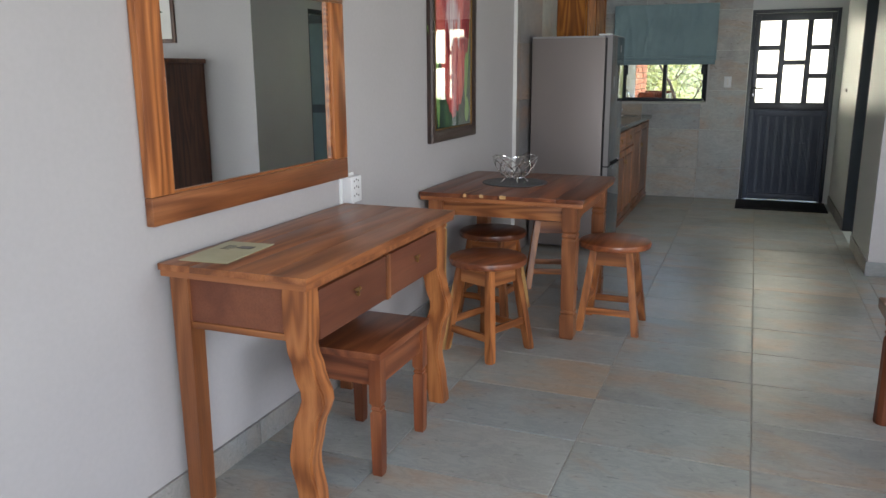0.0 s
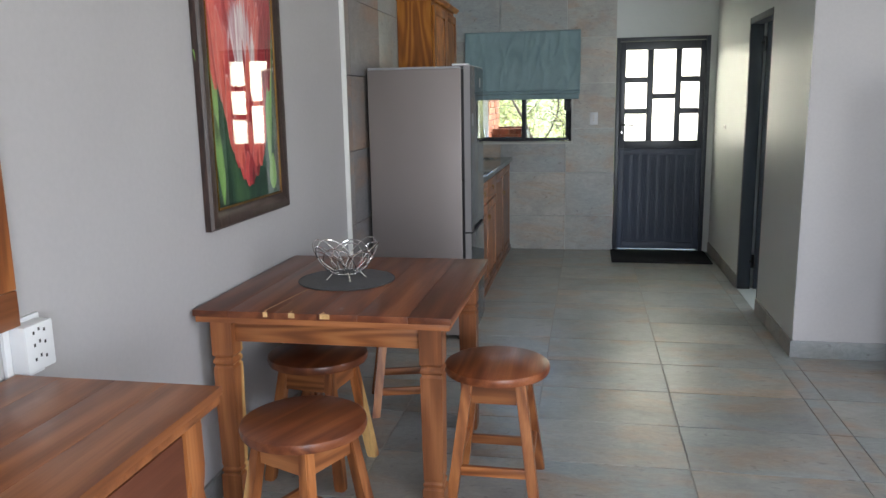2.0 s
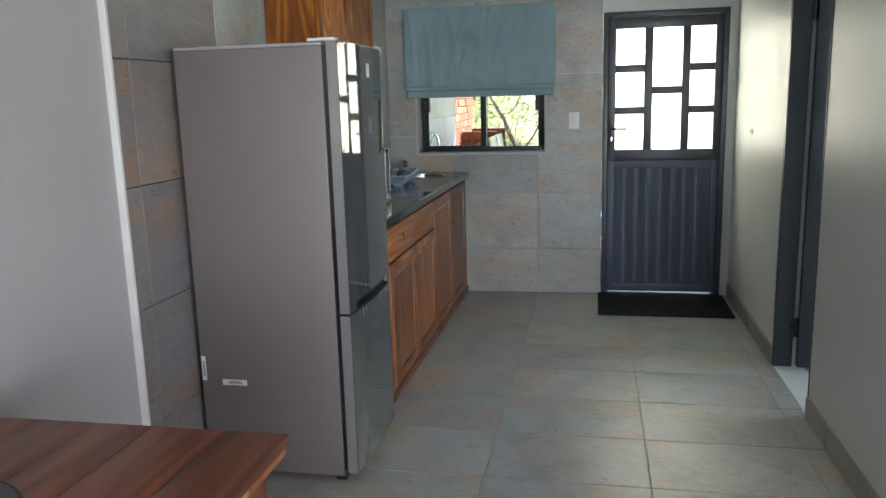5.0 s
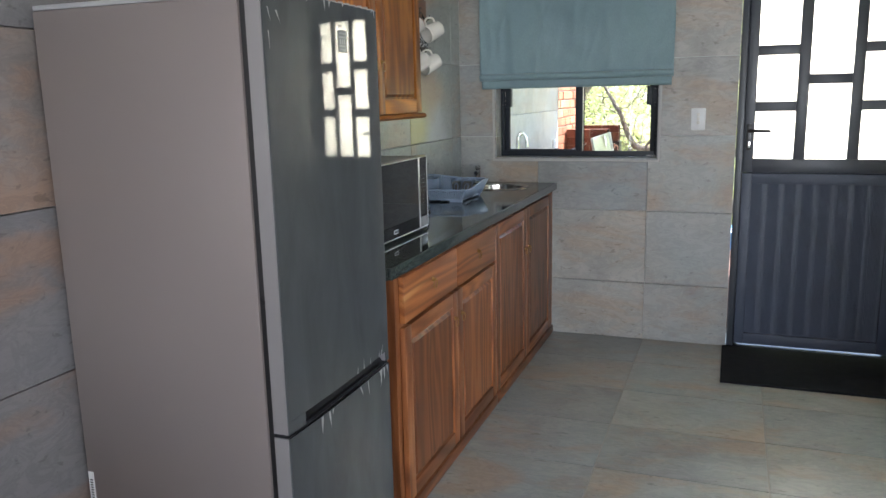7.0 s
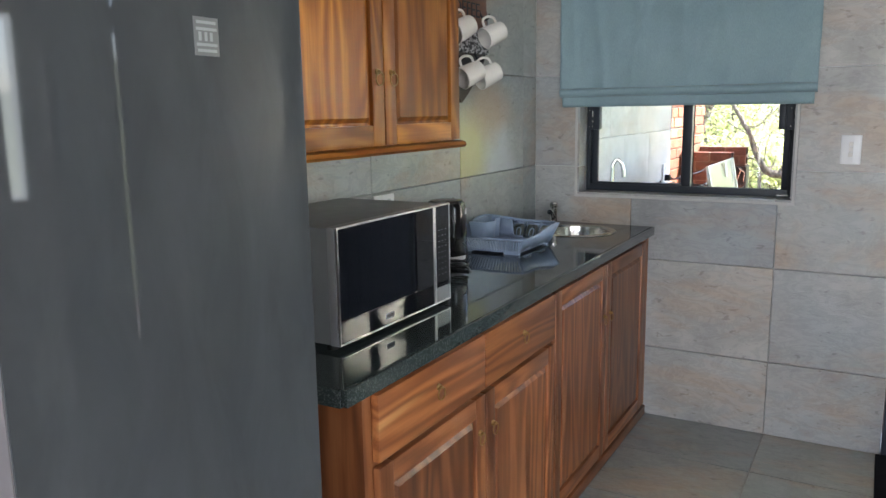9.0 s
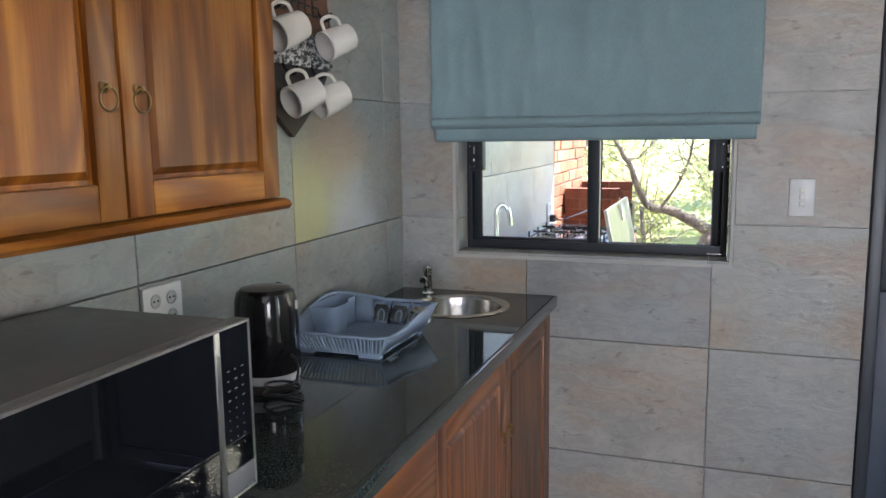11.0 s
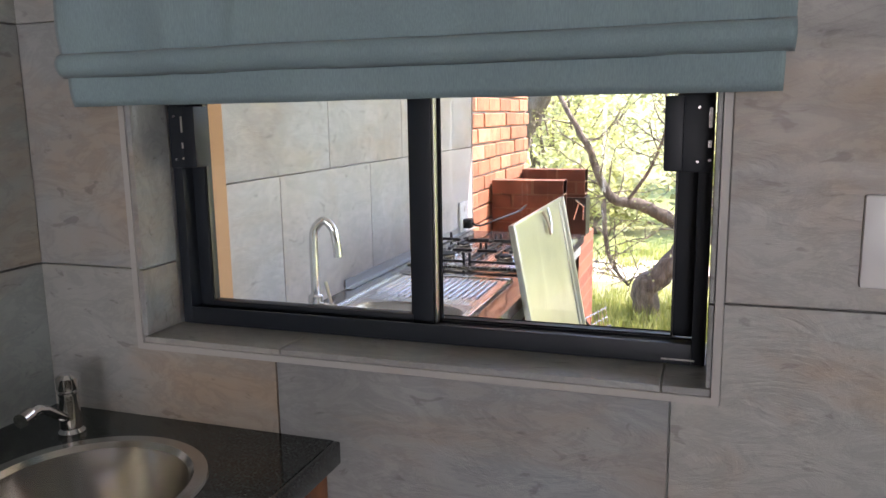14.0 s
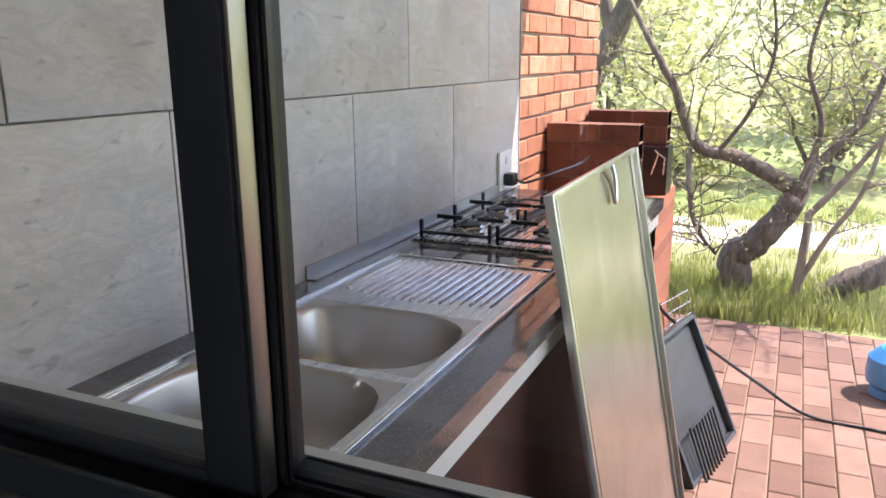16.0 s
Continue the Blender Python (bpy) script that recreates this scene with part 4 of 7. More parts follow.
def wardrobe():
    d = thing("wardrobe", pose(0, 0, 0), "dark brown wooden wardrobe with plank doors against the wall", "wardrobe")
    x0, x1, y0, y1, z = 1.50, 2.45, 5.66, 6.185, 1.515
    bm = bmesh.new()
    bx(bm, x0, x1, y0 + 0.022, y1, 0.08, z - 0.04)
    part("body", bm, M["darkwood"], d, "dark plank sides")
    part("plinth", box(x0 - 0.02, x1 + 0.02, y0 - 0.01, y1, 0.0, 0.08, bevel=0.012), M["darkwood"], d)
    part("cornice", box(x0 - 0.025, x1 + 0.025, y0 - 0.02, y1, z - 0.04, z, bevel=0.008), M["darkwood"], d)
    for a, b in ((x0 + 0.02, (x0 + x1) / 2 - 0.002), ((x0 + x1) / 2 + 0.002, x1 - 0.02)):
        bm = bmesh.new()
        bx(bm, a, a + 0.075, y0, y0 + 0.02, 0.09, z - 0.05, bevel=0.003)
        bx(bm, b - 0.075, b, y0, y0 + 0.02, 0.09, z - 0.05, bevel=0.003)
        for h0, h1 in ((0.09, 0.18), (z - 0.14, z - 0.05)):
            bx(bm, a + 0.075, b - 0.075, y0, y0 + 0.02, h0, h1, bevel=0.003)
        dr = part("door", bm, M["brown_z"], d, "panelled door")
        part("panel", box(a + 0.073, b - 0.073, y0 + 0.008, y0 + 0.021, 0.178, z - 0.138), M["red_z"], dr)
        kx = b - 0.035 if a < 1.9 else a + 0.035
        part("handle", lathe(bmesh.new(), [(0.008, 0), (0.008, 0.015), (0.016, 0.022), (0.010, 0.03)], 12), M["brass"], dr).matrix_local = pose(kx, y0, 0.85, 90)


wardrobe()


def small_picture():
    p = thing("small_flower_picture", pose(0, 0, 0), "dark-framed picture of pink flowers on white above the wardrobe", "picture")
    x0, x1, z0, z1, y = 1.79, 2.52, 1.66, 2.22, CORNER_Y - 0.002
    bm = bmesh.new()
    for r in ((x0, x0 + 0.035, z0, z1), (x1 - 0.035, x1, z0, z1), (x0 + 0.035, x1 - 0.035, z0, z0 + 0.035), (x0 + 0.035, x1 - 0.035, z1 - 0.035, z1)):
        bx(bm, r[0], r[1], y - 0.025, y, r[2], r[3], bevel=0.003)
    part("picture_frame", bm, M["darkwood"], p)
    part("canvas", box(x0 + 0.033, x1 - 0.033, y - 0.010, y, z0 + 0.033, z1 - 0.033), painted("white_card", (0.70, 0.69, 0.66), 0.4), p, "white ground")
    rnd = random.Random(9)
    fl, lf = bmesh.new(), bmesh.new()
    cx, cz = (x0 + x1) / 2, (z0 + z1) / 2
    for k in range(9):
        a = k * 0.7
        r = 0.035 + 0.07 * (k / 9)
        px, pz = cx + r * math.cos(a) * 1.3, cz - 0.02 + r * math.sin(a)
        vs = [fl.verts.new((px + 0.05 * math.cos(j * math.tau / 14) * (1 + 0.18 * (j % 2)), y - 0.0112 - 0.0002 * k, pz + 0.05 * math.sin(j * math.tau / 14) * (1 + 0.18 * (j % 2)))) for j in range(14)]
        fl.faces.new(vs)
        b = a + 0.4
        ex, ez = cx + 0.24 * math.cos(b), cz + 0.16 * math.sin(b)
        mx_, mz_ = (px + ex) / 2, (pz + ez) / 2
        lf.faces.new([lf.verts.new(q) for q in ((px, y - 0.0106, pz), (mx_ + 0.02, y - 0.0106, mz_ - 0.02), (ex, y - 0.0106, ez), (mx_ - 0.02, y - 0.0106, mz_ + 0.02))])
    part("flower", fl, paint_mat("print_pink", (0.22, 0.05, 0.04), (0.40, 0.12, 0.09), (0.52, 0.24, 0.18)), p, "printed pink blooms")
    part("leaf", lf, paint_mat("print_green", (0.03, 0.05, 0.03), (0.07, 0.10, 0.05), (0.12, 0.16, 0.08)), p, "printed leaves")


small_picture()


# ---- kitchen ----
def merge(bm, other, m):
    """Adds another bmesh, moved by a pose, to this one."""
    me = bpy.data.meshes.new("tmp")
    other.to_mesh(me)
    other.free()
    me.transform(m)
    bm.from_mesh(me)
    bpy.data.meshes.remove(me)
    return bm


def bowed(y0, y1, z0, z1, back, edge, sag, cuts=18):
    """A slab that faces +x with a front bowed out by sag in the middle; its width runs from Y0 to Y1 of the whole door."""
    poly = [(back, y0)]
    for k in range(cuts + 1):
        y = y0 + (y1 - y0) * k / cuts
        u = (y - 6.262) / 0.544 * 2 - 1
        poly.append((edge + sag * (1 - u * u), y))
    poly.append((back, y1))
    return prism(bmesh.new(), poly, "z", z0, z1)


def fridge():
    f = thing("fridge", pose(0, 0, 0), "tall silver fridge-freezer with dark glossy bowed doors and peeling film", "fridge")
    x0, xb, xd, y0, y1, z1, sag = -1.458, -0.893, -0.843, 6.262, 6.806, 1.645, 0.0078
    side = mat("fridge_side_paint", (0.222, 0.190, 0.182), 0.34, 0.35)
    n = Net(side)
    v = n.coords((1, 1, 1))
    n.rough(n.noise(v, 3, 4), 0.36, 0.5)
    n.bump(n.noise(v, 260, 2), 0.06, 0.001)
    front = mat("fridge_door_film", (0.070, 0.076, 0.080), 0.05, 0.03, 0.33)
    n = Net(front)
    smear = n.noise(n.coords((1, 2.2, 0.7)), 5, 4, 0.6, 0.6)
    n.colour(n.ramp(smear, (0.3, (0.062, 0.068, 0.071)), (0.7, (0.080, 0.087, 0.091))))
    n.rough(smear, 0.015, 0.06)
    edge = mat("fridge_door_edge", (0.25, 0.235, 0.24), 0.34, 0.35)
    part("cabinet_body", box(x0, xb - 0.007, y0, y1, 0.03, z1 - 0.012, bevel=0.006), side, f, "silver-grey painted sides")
    part("top_panel", box(x0, xb - 0.007, y0 + 0.003, y1 - 0.003, z1 - 0.0118, z1, bevel=0.003), painted("grey_plastic", (0.30, 0.30, 0.31), 0.4), f)
    part("gasket", box(xb - 0.0068, xb + 0.0103, y0 + 0.007, y1 - 0.010, 0.05, z1 - 0.015), M["black"], f, "dark door seal")
    gap, grip, ga, gb = 0.672, 0.034, y0 + 0.070, y1 - 0.020
    xk = xb + 0.0105
    up = part("upper_door", bowed(y0, y1, gap + grip, z1 + 0.002, xk, xd - 0.003, sag), edge, f, "silver-edged upper door")
    part("door_face", bowed(y0 + 0.002, y1 - 0.002, gap + grip, z1, xd - 0.0028, xd, sag), front, up, "dark glossy film-covered face")
    for a, b in ((y0, ga), (gb, y1)):
        cheek = part("door_corner", bowed(a, b, gap + 0.004, gap + grip - 0.0004, xk, xd - 0.003, sag, 4), edge, up)
        part("door_face", bowed(a + (0.002 if a == y0 else 0.0), b - (0.002 if b == y1 else 0.0), gap + 0.004, gap + grip - 0.0004, xd - 0.0028, xd, sag, 4), front, cheek, "dark glossy film-covered face")
    low = part("lower_door", bowed(y0, y1, 0.045, gap - 0.006, xk, xd - 0.003, sag), edge, f, "silver-edged lower door")
    part("door_face", bowed(y0 + 0.002, y1 - 0.002, 0.047, gap - 0.006, xd - 0.0028, xd, sag), front, low, "dark glossy film-covered face")
    part("grip_recess", prism(bmesh.new(), [(xk + 0.001, gap - 0.005), (xd - 0.008, gap - 0.005), (xd - 0.030, gap + grip - 0.001), (xk + 0.001, gap + grip - 0.001)], "y", ga + 0.001, gb - 0.001), M["mat_black"], f, "black recessed grip between the doors")
    # a flat-black box gives the door gap its shade
    part("grip_shadow", box(xk, xd - 0.004, y0 + 0.003, y1 - 0.003, gap - 0.0055, gap + 0.0035), M["mat_black"], f, "black filler for the shade in the gap between the doors")
    part("hinge_cap", box(xb - 0.06, xd - 0.012, y0 + 0.005, y0 + 0.06, z1 + 0.0025, z1 + 0.014, bevel=0.004), M["white_plastic"], f)
    for a, b in ((y0 + 0.03, y0 + 0.07), (y1 - 0.07, y1 - 0.03)):
        part("foot", box(xb - 0.05, xb - 0.01, a, b, 0.0, 0.03), M["black"], f)
    part("foot", box(x0 + 0.02, x0 + 0.06, y0 + 0.03, y1 - 0.03, 0.0, 0.03), M["black"], f)

    def face_x(y):
        u = (y - 6.262) / 0.544 * 2 - 1
        return xd + sag * (1 - u * u)
    by, bz = 6.593, 1.556
    tone = painted("logo_sticker", (0.34, 0.36, 0.36), 0.45, 0.3)
    badge = part("badge", box(0.0004, 0.0012, -0.023, 0.023, -0.026, 0.026, bevel=0.0003), painted("sticker_clear", (0.16, 0.17, 0.17), 0.35, 0.4), f, "small square logo sticker")
    badge.matrix_local = pose(face_x(by), by, bz, 0, 0, 1.2)
    for dz, h, a, b in ((0.017, 0.004, -0.018, 0.018), (0.008, 0.004, -0.019, 0.019), (-0.006, 0.012, -0.015, -0.010), (-0.006, 0.012, -0.004, 0.001), (-0.006, 0.012, 0.006, 0.011), (-0.013, 0.004, -0.019, 0.019), (-0.021, 0.004, -0.018, 0.018)):
        part("print", box(0.0013, 0.0018, a, b, dz, dz + h), tone, badge, "pale unreadable print")
    # torn ends of the clear protective film, along the top and round the grip
    film = mat("torn_film", (0.66, 0.68, 0.69), 0.3)
    film.node_tree.nodes["Principled BSDF"].inputs["Alpha"].default_value = 0.4
    rnd = random.Random(11)

    def shred(y, z, width, length, lean):
        bm = bmesh.new()
        pts = []
        for k in range(4):
            t = k / 3
            w = width * (1 - t) * rnd.uniform(0.6, 1.2) + 0.0004
            py = y + lean * t
            pts.append((bm.verts.new((face_x(py) + 0.0008 + 0.002 * t, py - w, z + length * t)), bm.verts.new((face_x(py) + 0.0012 + 0.001 * t, py + w, z + length * t))))
        for p, q in zip(pts, pts[1:]):
            bm.faces.new((p[0], p[1], q[1], q[0]))
        part("film_shred", bm, film, f)
    for k in range(9):
        shred(y0 + 0.012 + 0.52 * rnd.random(), z1 - 0.001, rnd.uniform(0.0015, 0.005), -rnd.uniform(0.006, 0.026), rnd.uniform(-0.012, 0.012))
    for k in range(3):
        shred(y0 + 0.008 + 0.05 * rnd.random(), z1 - 0.01 - 0.10 * rnd.random(), rnd.uniform(0.0008, 0.0025), -rnd.uniform(0.02, 0.05), rnd.uniform(-0.004, 0.035))
    for k in range(9):
        shred(ga + (gb - ga) * rnd.random(), gap - 0.007, rnd.uniform(0.002, 0.007), -rnd.uniform(0.012, 0.050), rnd.uniform(-0.012, 0.014))
    for k in range(7):
        shred(ga + (gb - ga) * rnd.random(), gap + grip + 0.0005, rnd.uniform(0.001, 0.004), rnd.uniform(0.008, 0.036), rnd.uniform(-0.012, 0.012))
    for k in range(15):
        y = y0 + 0.01 + 0.036 * k
        h = rnd.uniform(0.001, 0.006)
        bm = bmesh.new()
        bm.faces.new([bm.verts.new(q) for q in ((face_x(y) - 0.001, y - 0.016, z1 - 0.001), (face_x(y) + 0.0008, y + 0.016, z1 - 0.001), (face_x(y) - 0.003, y + 0.011, z1 + 0.002 + h), (face_x(y) - 0.004, y - 0.010, z1 + 0.002 + h * 0.6))])
        part("film_edge", bm, film, f)
    for name, a, b, za, zb, bars in (("tall", 0.004, 0.021, 0.395, 0.492, [(0.008, 0.017, 0.412 + k * 0.007, 0.4155 + k * 0.007) for k in range(9)]), ("wide", 0.086, 0.186, 0.380, 0.402, [(0.112 + k * 0.007, 0.1155 + k * 0.007, 0.385, 0.397) for k in range(8)])):
        st = part("sticker", box(x0 + a, x0 + b, y0 - 0.0012, y0, za, zb), M["white_plastic"], f, name + " white barcode sticker")
        for u0, u1, v0, v1 in bars:
            part("bar", box(x0 + u0, x0 + u1, y0 - 0.0016, y0 - 0.0012, v0, v1), M["black"], st)


fridge()


def ring_pull(parent, x, y, z, size=0.016):
    """A small brass ring hanging from a stud, on a front that faces +x."""
    bm = bmesh.new()
    merge(bm, lathe(bmesh.new(), [(0.009, 0), (0.009, 0.003), (0.005, 0.006), (0.005, 0.012), (0.002, 0.014)], 12), pose(x, y, z, 0, 90, 0))
    tube(bm, [(x + 0.010, y + size * math.sin(a * math.tau / 18), z - size + size * math.cos(a * math.tau / 18)) for a in range(18)], 0.0019, 6, closed=True)
    part("handle", bm, M["brass"], parent, "brass ring pull")


def panel_door(parent, xf, y0, y1, z0, z1, tone, rail=0.055, name="door", label="raised-panel wooden door"):
    """A door that faces +x: a raised field in a frame of stiles and rails."""
    a, b, c, e = y0 + rail - 0.004, y1 - rail + 0.004, z0 + rail - 0.004, z1 - rail + 0.004
    bm = bmesh.new()
    rings = []
    for inset, out in ((0, -0.018), (0, -0.011), (0.012, -0.012), (0.024, -0.002), (0.030, -0.002)):
        rings.append([bm.verts.new(p) for p in ((xf + out, a + inset, c + inset), (xf + out, b - inset, c + inset), (xf + out, b - inset, e - inset), (xf + out, a + inset, e - inset))])
    for r, s in zip(rings, rings[1:]):
        for k in range(4):
            bm.faces.new((r[k], r[(k + 1) % 4], s[(k + 1) % 4], s[k]))
    bm.faces.new(rings[-1])
    bm.faces.new(rings[0][::-1])
    d = part(name, bm, M[tone + "_z"], parent, label)
    for u0, u1 in ((y0, y0 + rail), (y1 - rail, y1)):
        part("stile", box(xf - 0.020, xf, u0, u1, z0, z1, bevel=0.003), M[tone + "_z"], d)
    for v0, v1 in ((z0, z0 + rail), (z1 - rail, z1)):
        part("rail", box(xf - 0.020, xf, y0 + rail, y1 - rail, v0, v1, bevel=0.003), M[tone + "_y"], d)
    return d


def base_cabinets():
    xf, xc = -0.915, -0.937
    c = thing("base_cabinet", pose(0, 0, 0), "brown wooden base cabinet with two drawers above two panelled doors", "cabinet", "kitchen base cabinets")
    part("body", box(LEFT + 0.022, xc, 7.062, 8.134, 0.045, 0.868), M["cab_z"], c)
    part("plinth", box(xc - 0.02, xf + 0.006, 7.058, 8.134, 0.0, 0.045, bevel=0.006), M["cab_y"], c)
    for a, b, hy in ((7.092, 7.610, 7.572), (7.616, 8.130, 7.654)):
        dr = part("drawer", box(xf - 0.020, xf, a, b, 0.690, 0.846, bevel=0.004), M["orange_y"], c, "plain wooden drawer front")
        ring_pull(dr, xf, (a + b) / 2, 0.782)
        d = panel_door(c, xf, a, b, 0.052, 0.676, "cab")
        ring_pull(d, xf, hy, 0.575)
    c = thing("base_cabinet", pose(0, 0, 0), "brown wooden sink cabinet with two tall panelled doors", "cabinet", "kitchen base cabinets")
    bm = bmesh.new()
    bx(bm, LEFT + 0.022, xc, 8.138, 8.158, 0.045, 0.868)
    bx(bm, LEFT + 0.022, xc, 9.270, 9.306, 0.045, 0.868)
    bx(bm, LEFT + 0.022, xc, 8.158, 9.270, 0.045, 0.065)
    bx(bm, xc - 0.02, xc, 8.158, 9.270, 0.065, 0.868)
    part("body", bm, M["cab_z"], c)
    part("plinth", box(xc - 0.02, xf + 0.006, 8.138, 9.306, 0.0, 0.045, bevel=0.006), M["cab_y"], c)
    for a, b, hy in ((8.140, 8.688, 8.655), (8.694, 9.245, 8.727)):
        d = panel_door(c, xf, a, b, 0.052, 0.846, "cab")
        ring_pull(d, xf, hy, 0.64)
    part("filler", box(xc, xf - 0.004, 9.247, 9.306, 0.052, 0.866), M["cab_z"], c)


base_cabinets()


def granite(name, base, speck):
    m = mat(name, base, 0.06)
    n = Net(m)
    v = n.coords()
    n.colour(n.mix(n.ramp(n.noise(v, 240, 3), (0.50, (0, 0, 0)), (0.72, (0.7, 0.7, 0.7))), base, speck))
    n.rough(n.noise(v, 12, 3), 0.03, 0.07)
    return m


M["granite"] = granite("dark_green_granite", (0.028, 0.037, 0.035), (0.115, 0.14, 0.132))
SINK = (-1.180, 9.055, 0.158)


def worktop():
    x0, x1, y0, y1, z0, z1 = LEFT + 0.022, -0.9052, 6.955, 9.309, 0.870, 0.908
    cx, cy, r = SINK
    sq = 0.19
    bm = bmesh.new()
    for u0, u1, v0, v1 in cut((x0, x1, y0, y1), [(cx - sq, cx + sq, cy - sq, cy + sq)]):
        for z in (z0, z1):
            bm.faces.new([bm.verts.new((u, v, z)) for u, v in ((u0, v0), (u1, v0), (u1, v1), (u0, v1))])
    n = 40
    for z in (z0, z1):
        inner, outer = [], []
        for k in range(n):
            a = k * math.tau / n
            c, s = math.cos(a), math.sin(a)
            f = sq / max(abs(c), abs(s))
            inner.append(bm.verts.new((cx + r * c, cy + r * s, z)))
            outer.append(bm.verts.new((cx + f * c, cy + f * s, z)))
        for k in range(n):
            j = (k + 1) % n
            bm.faces.new((inner[k], outer[k], outer[j], inner[j]))
        if z == z0:
            low = inner
    for k in range(n):
        j = (k + 1) % n
        bm.faces.new((low[k], low[j], inner[j], inner[k]))
    loop = [(x0, y0), (x1, y0), (x1, y1), (x0, y1)]
    for (a, b), (c, d) in zip(loop, loop[1:] + loop[:1]):
        bm.faces.new([bm.verts.new(p) for p in ((a, b, z0), (c, d, z0), (c, d, z1), (a, b, z1))])
    bmesh.ops.remove_doubles(bm, verts=bm.verts, dist=0.0004)
    top = thing("worktop", pose(0, 0, 0), "polished black-green granite worktop on the base cabinets", "worktop")
    part("slab", bm, M["granite"], top)
    part("front_edge", box(x1 + 0.0002, -0.893, y0, y1, z0, z1, bevel=0.003), M["granite"], top, "polished rounded front edge")
    part("end_edge", box(x0, x1, y0 - 0.008, y0 - 0.0002, z0, z1, bevel=0.003), M["granite"], top, "polished rounded end edge")


worktop()
cx, cy, r = SINK
sink = thing("sink", pose(cx, cy, 0.908), "round brushed steel basin let into the granite worktop", "sink")
part("basin", lathe(bmesh.new(), [(r + 0.018, 0.0006), (r + 0.016, 0.004), (r - 0.004, 0.004), (r - 0.012, -0.004), (r - 0.018, -0.06), (r - 0.045, -0.125), (0.03, -0.135), (0.028, -0.14)], 56, close=False), M["basin_steel"], sink)
part("drain", lathe(bmesh.new(), [(0.032, -0.142), (0.032, -0.134), (0.024, -0.133), (0.022, -0.138)], 24), M["chrome"], sink)
tap = thing("pillar_tap", pose(-1.345, 9.205, 0.908), "small chrome pillar tap beside the round sink", "tap")
part("body", lathe(bmesh.new(), [(0.022, 0), (0.022, 0.006), (0.017, 0.012), (0.016, 0.070), (0.018, 0.075)], 20), M["chrome"], tap)
part("spout", tube(bmesh.new(), [(0.0, 0.0, 0.024), (0.006, -0.030, 0.045), (0.014, -0.062, 0.068), (0.019, -0.082, 0.076), (0.024, -0.104, 0.076)], 0.008, 12), M["chrome"], tap)
part("outlet", tube(bmesh.new(), [(0.023, -0.100, 0.076), (0.028, -0.122, 0.074)], 0.0115, 14), M["chrome"], tap, "short bright nozzle")
part("knob", lathe(bmesh.new(), [(0.014, 0.0755), (0.018, 0.082), (0.018, 0.100), (0.012, 0.106)], 12), M["chrome"], tap, "fluted knob")


def upper_cabinet():
    c = thing("wall_cabinet", pose(0, 0, 0), "gold-brown wooden wall cabinet with two panelled doors above the microwave", "cabinet")
    xf, y0, y1, z0, z1 = -1.219, 7.150, 8.045, 1.352, 2.13
    part("body", box(LEFT + 0.022, xf - 0.022, y0, y1, z0, z1), M["gold_z"], c)
    for a, b, hy in ((y0 + 0.004, 7.603, 7.570), (7.608, y1 - 0.004, 7.640)):
        d = panel_door(c, xf, a, b, z0 + 0.004, z1 - 0.03, "gold", 0.056)
        ring_pull(d, xf, hy, 1.555, 0.018)
    bm = bmesh.new()
    prism(bm, [(LEFT + 0.022, z0 - 0.022), (xf + 0.006, z0 - 0.022), (xf + 0.014, z0 - 0.014), (xf + 0.008, z0 - 0.004), (xf - 0.002, z0 - 0.0005), (LEFT + 0.022, z0 - 0.0005)], "y", y0 - 0.012, y1 + 0.018)
    part("lower_moulding", bm, M["gold_y"], c, "rounded strip under the doors")
    bm = bmesh.new()
    prism(bm, [(LEFT + 0.022, z1 + 0.0005), (xf - 0.002, z1 + 0.0005), (xf + 0.020, z1 + 0.022), (xf + 0.020, z1 + 0.03), (LEFT + 0.022, z1 + 0.03)], "y", y0 - 0.02, y1 + 0.02)
    part("cornice", bm, M["gold_y"], c)
    part("hinge", box(xf - 0.001, xf + 0.002, y0 + 0.018, y0 + 0.024, 1.425, 1.475), M["brass"], c)


upper_cabinet()


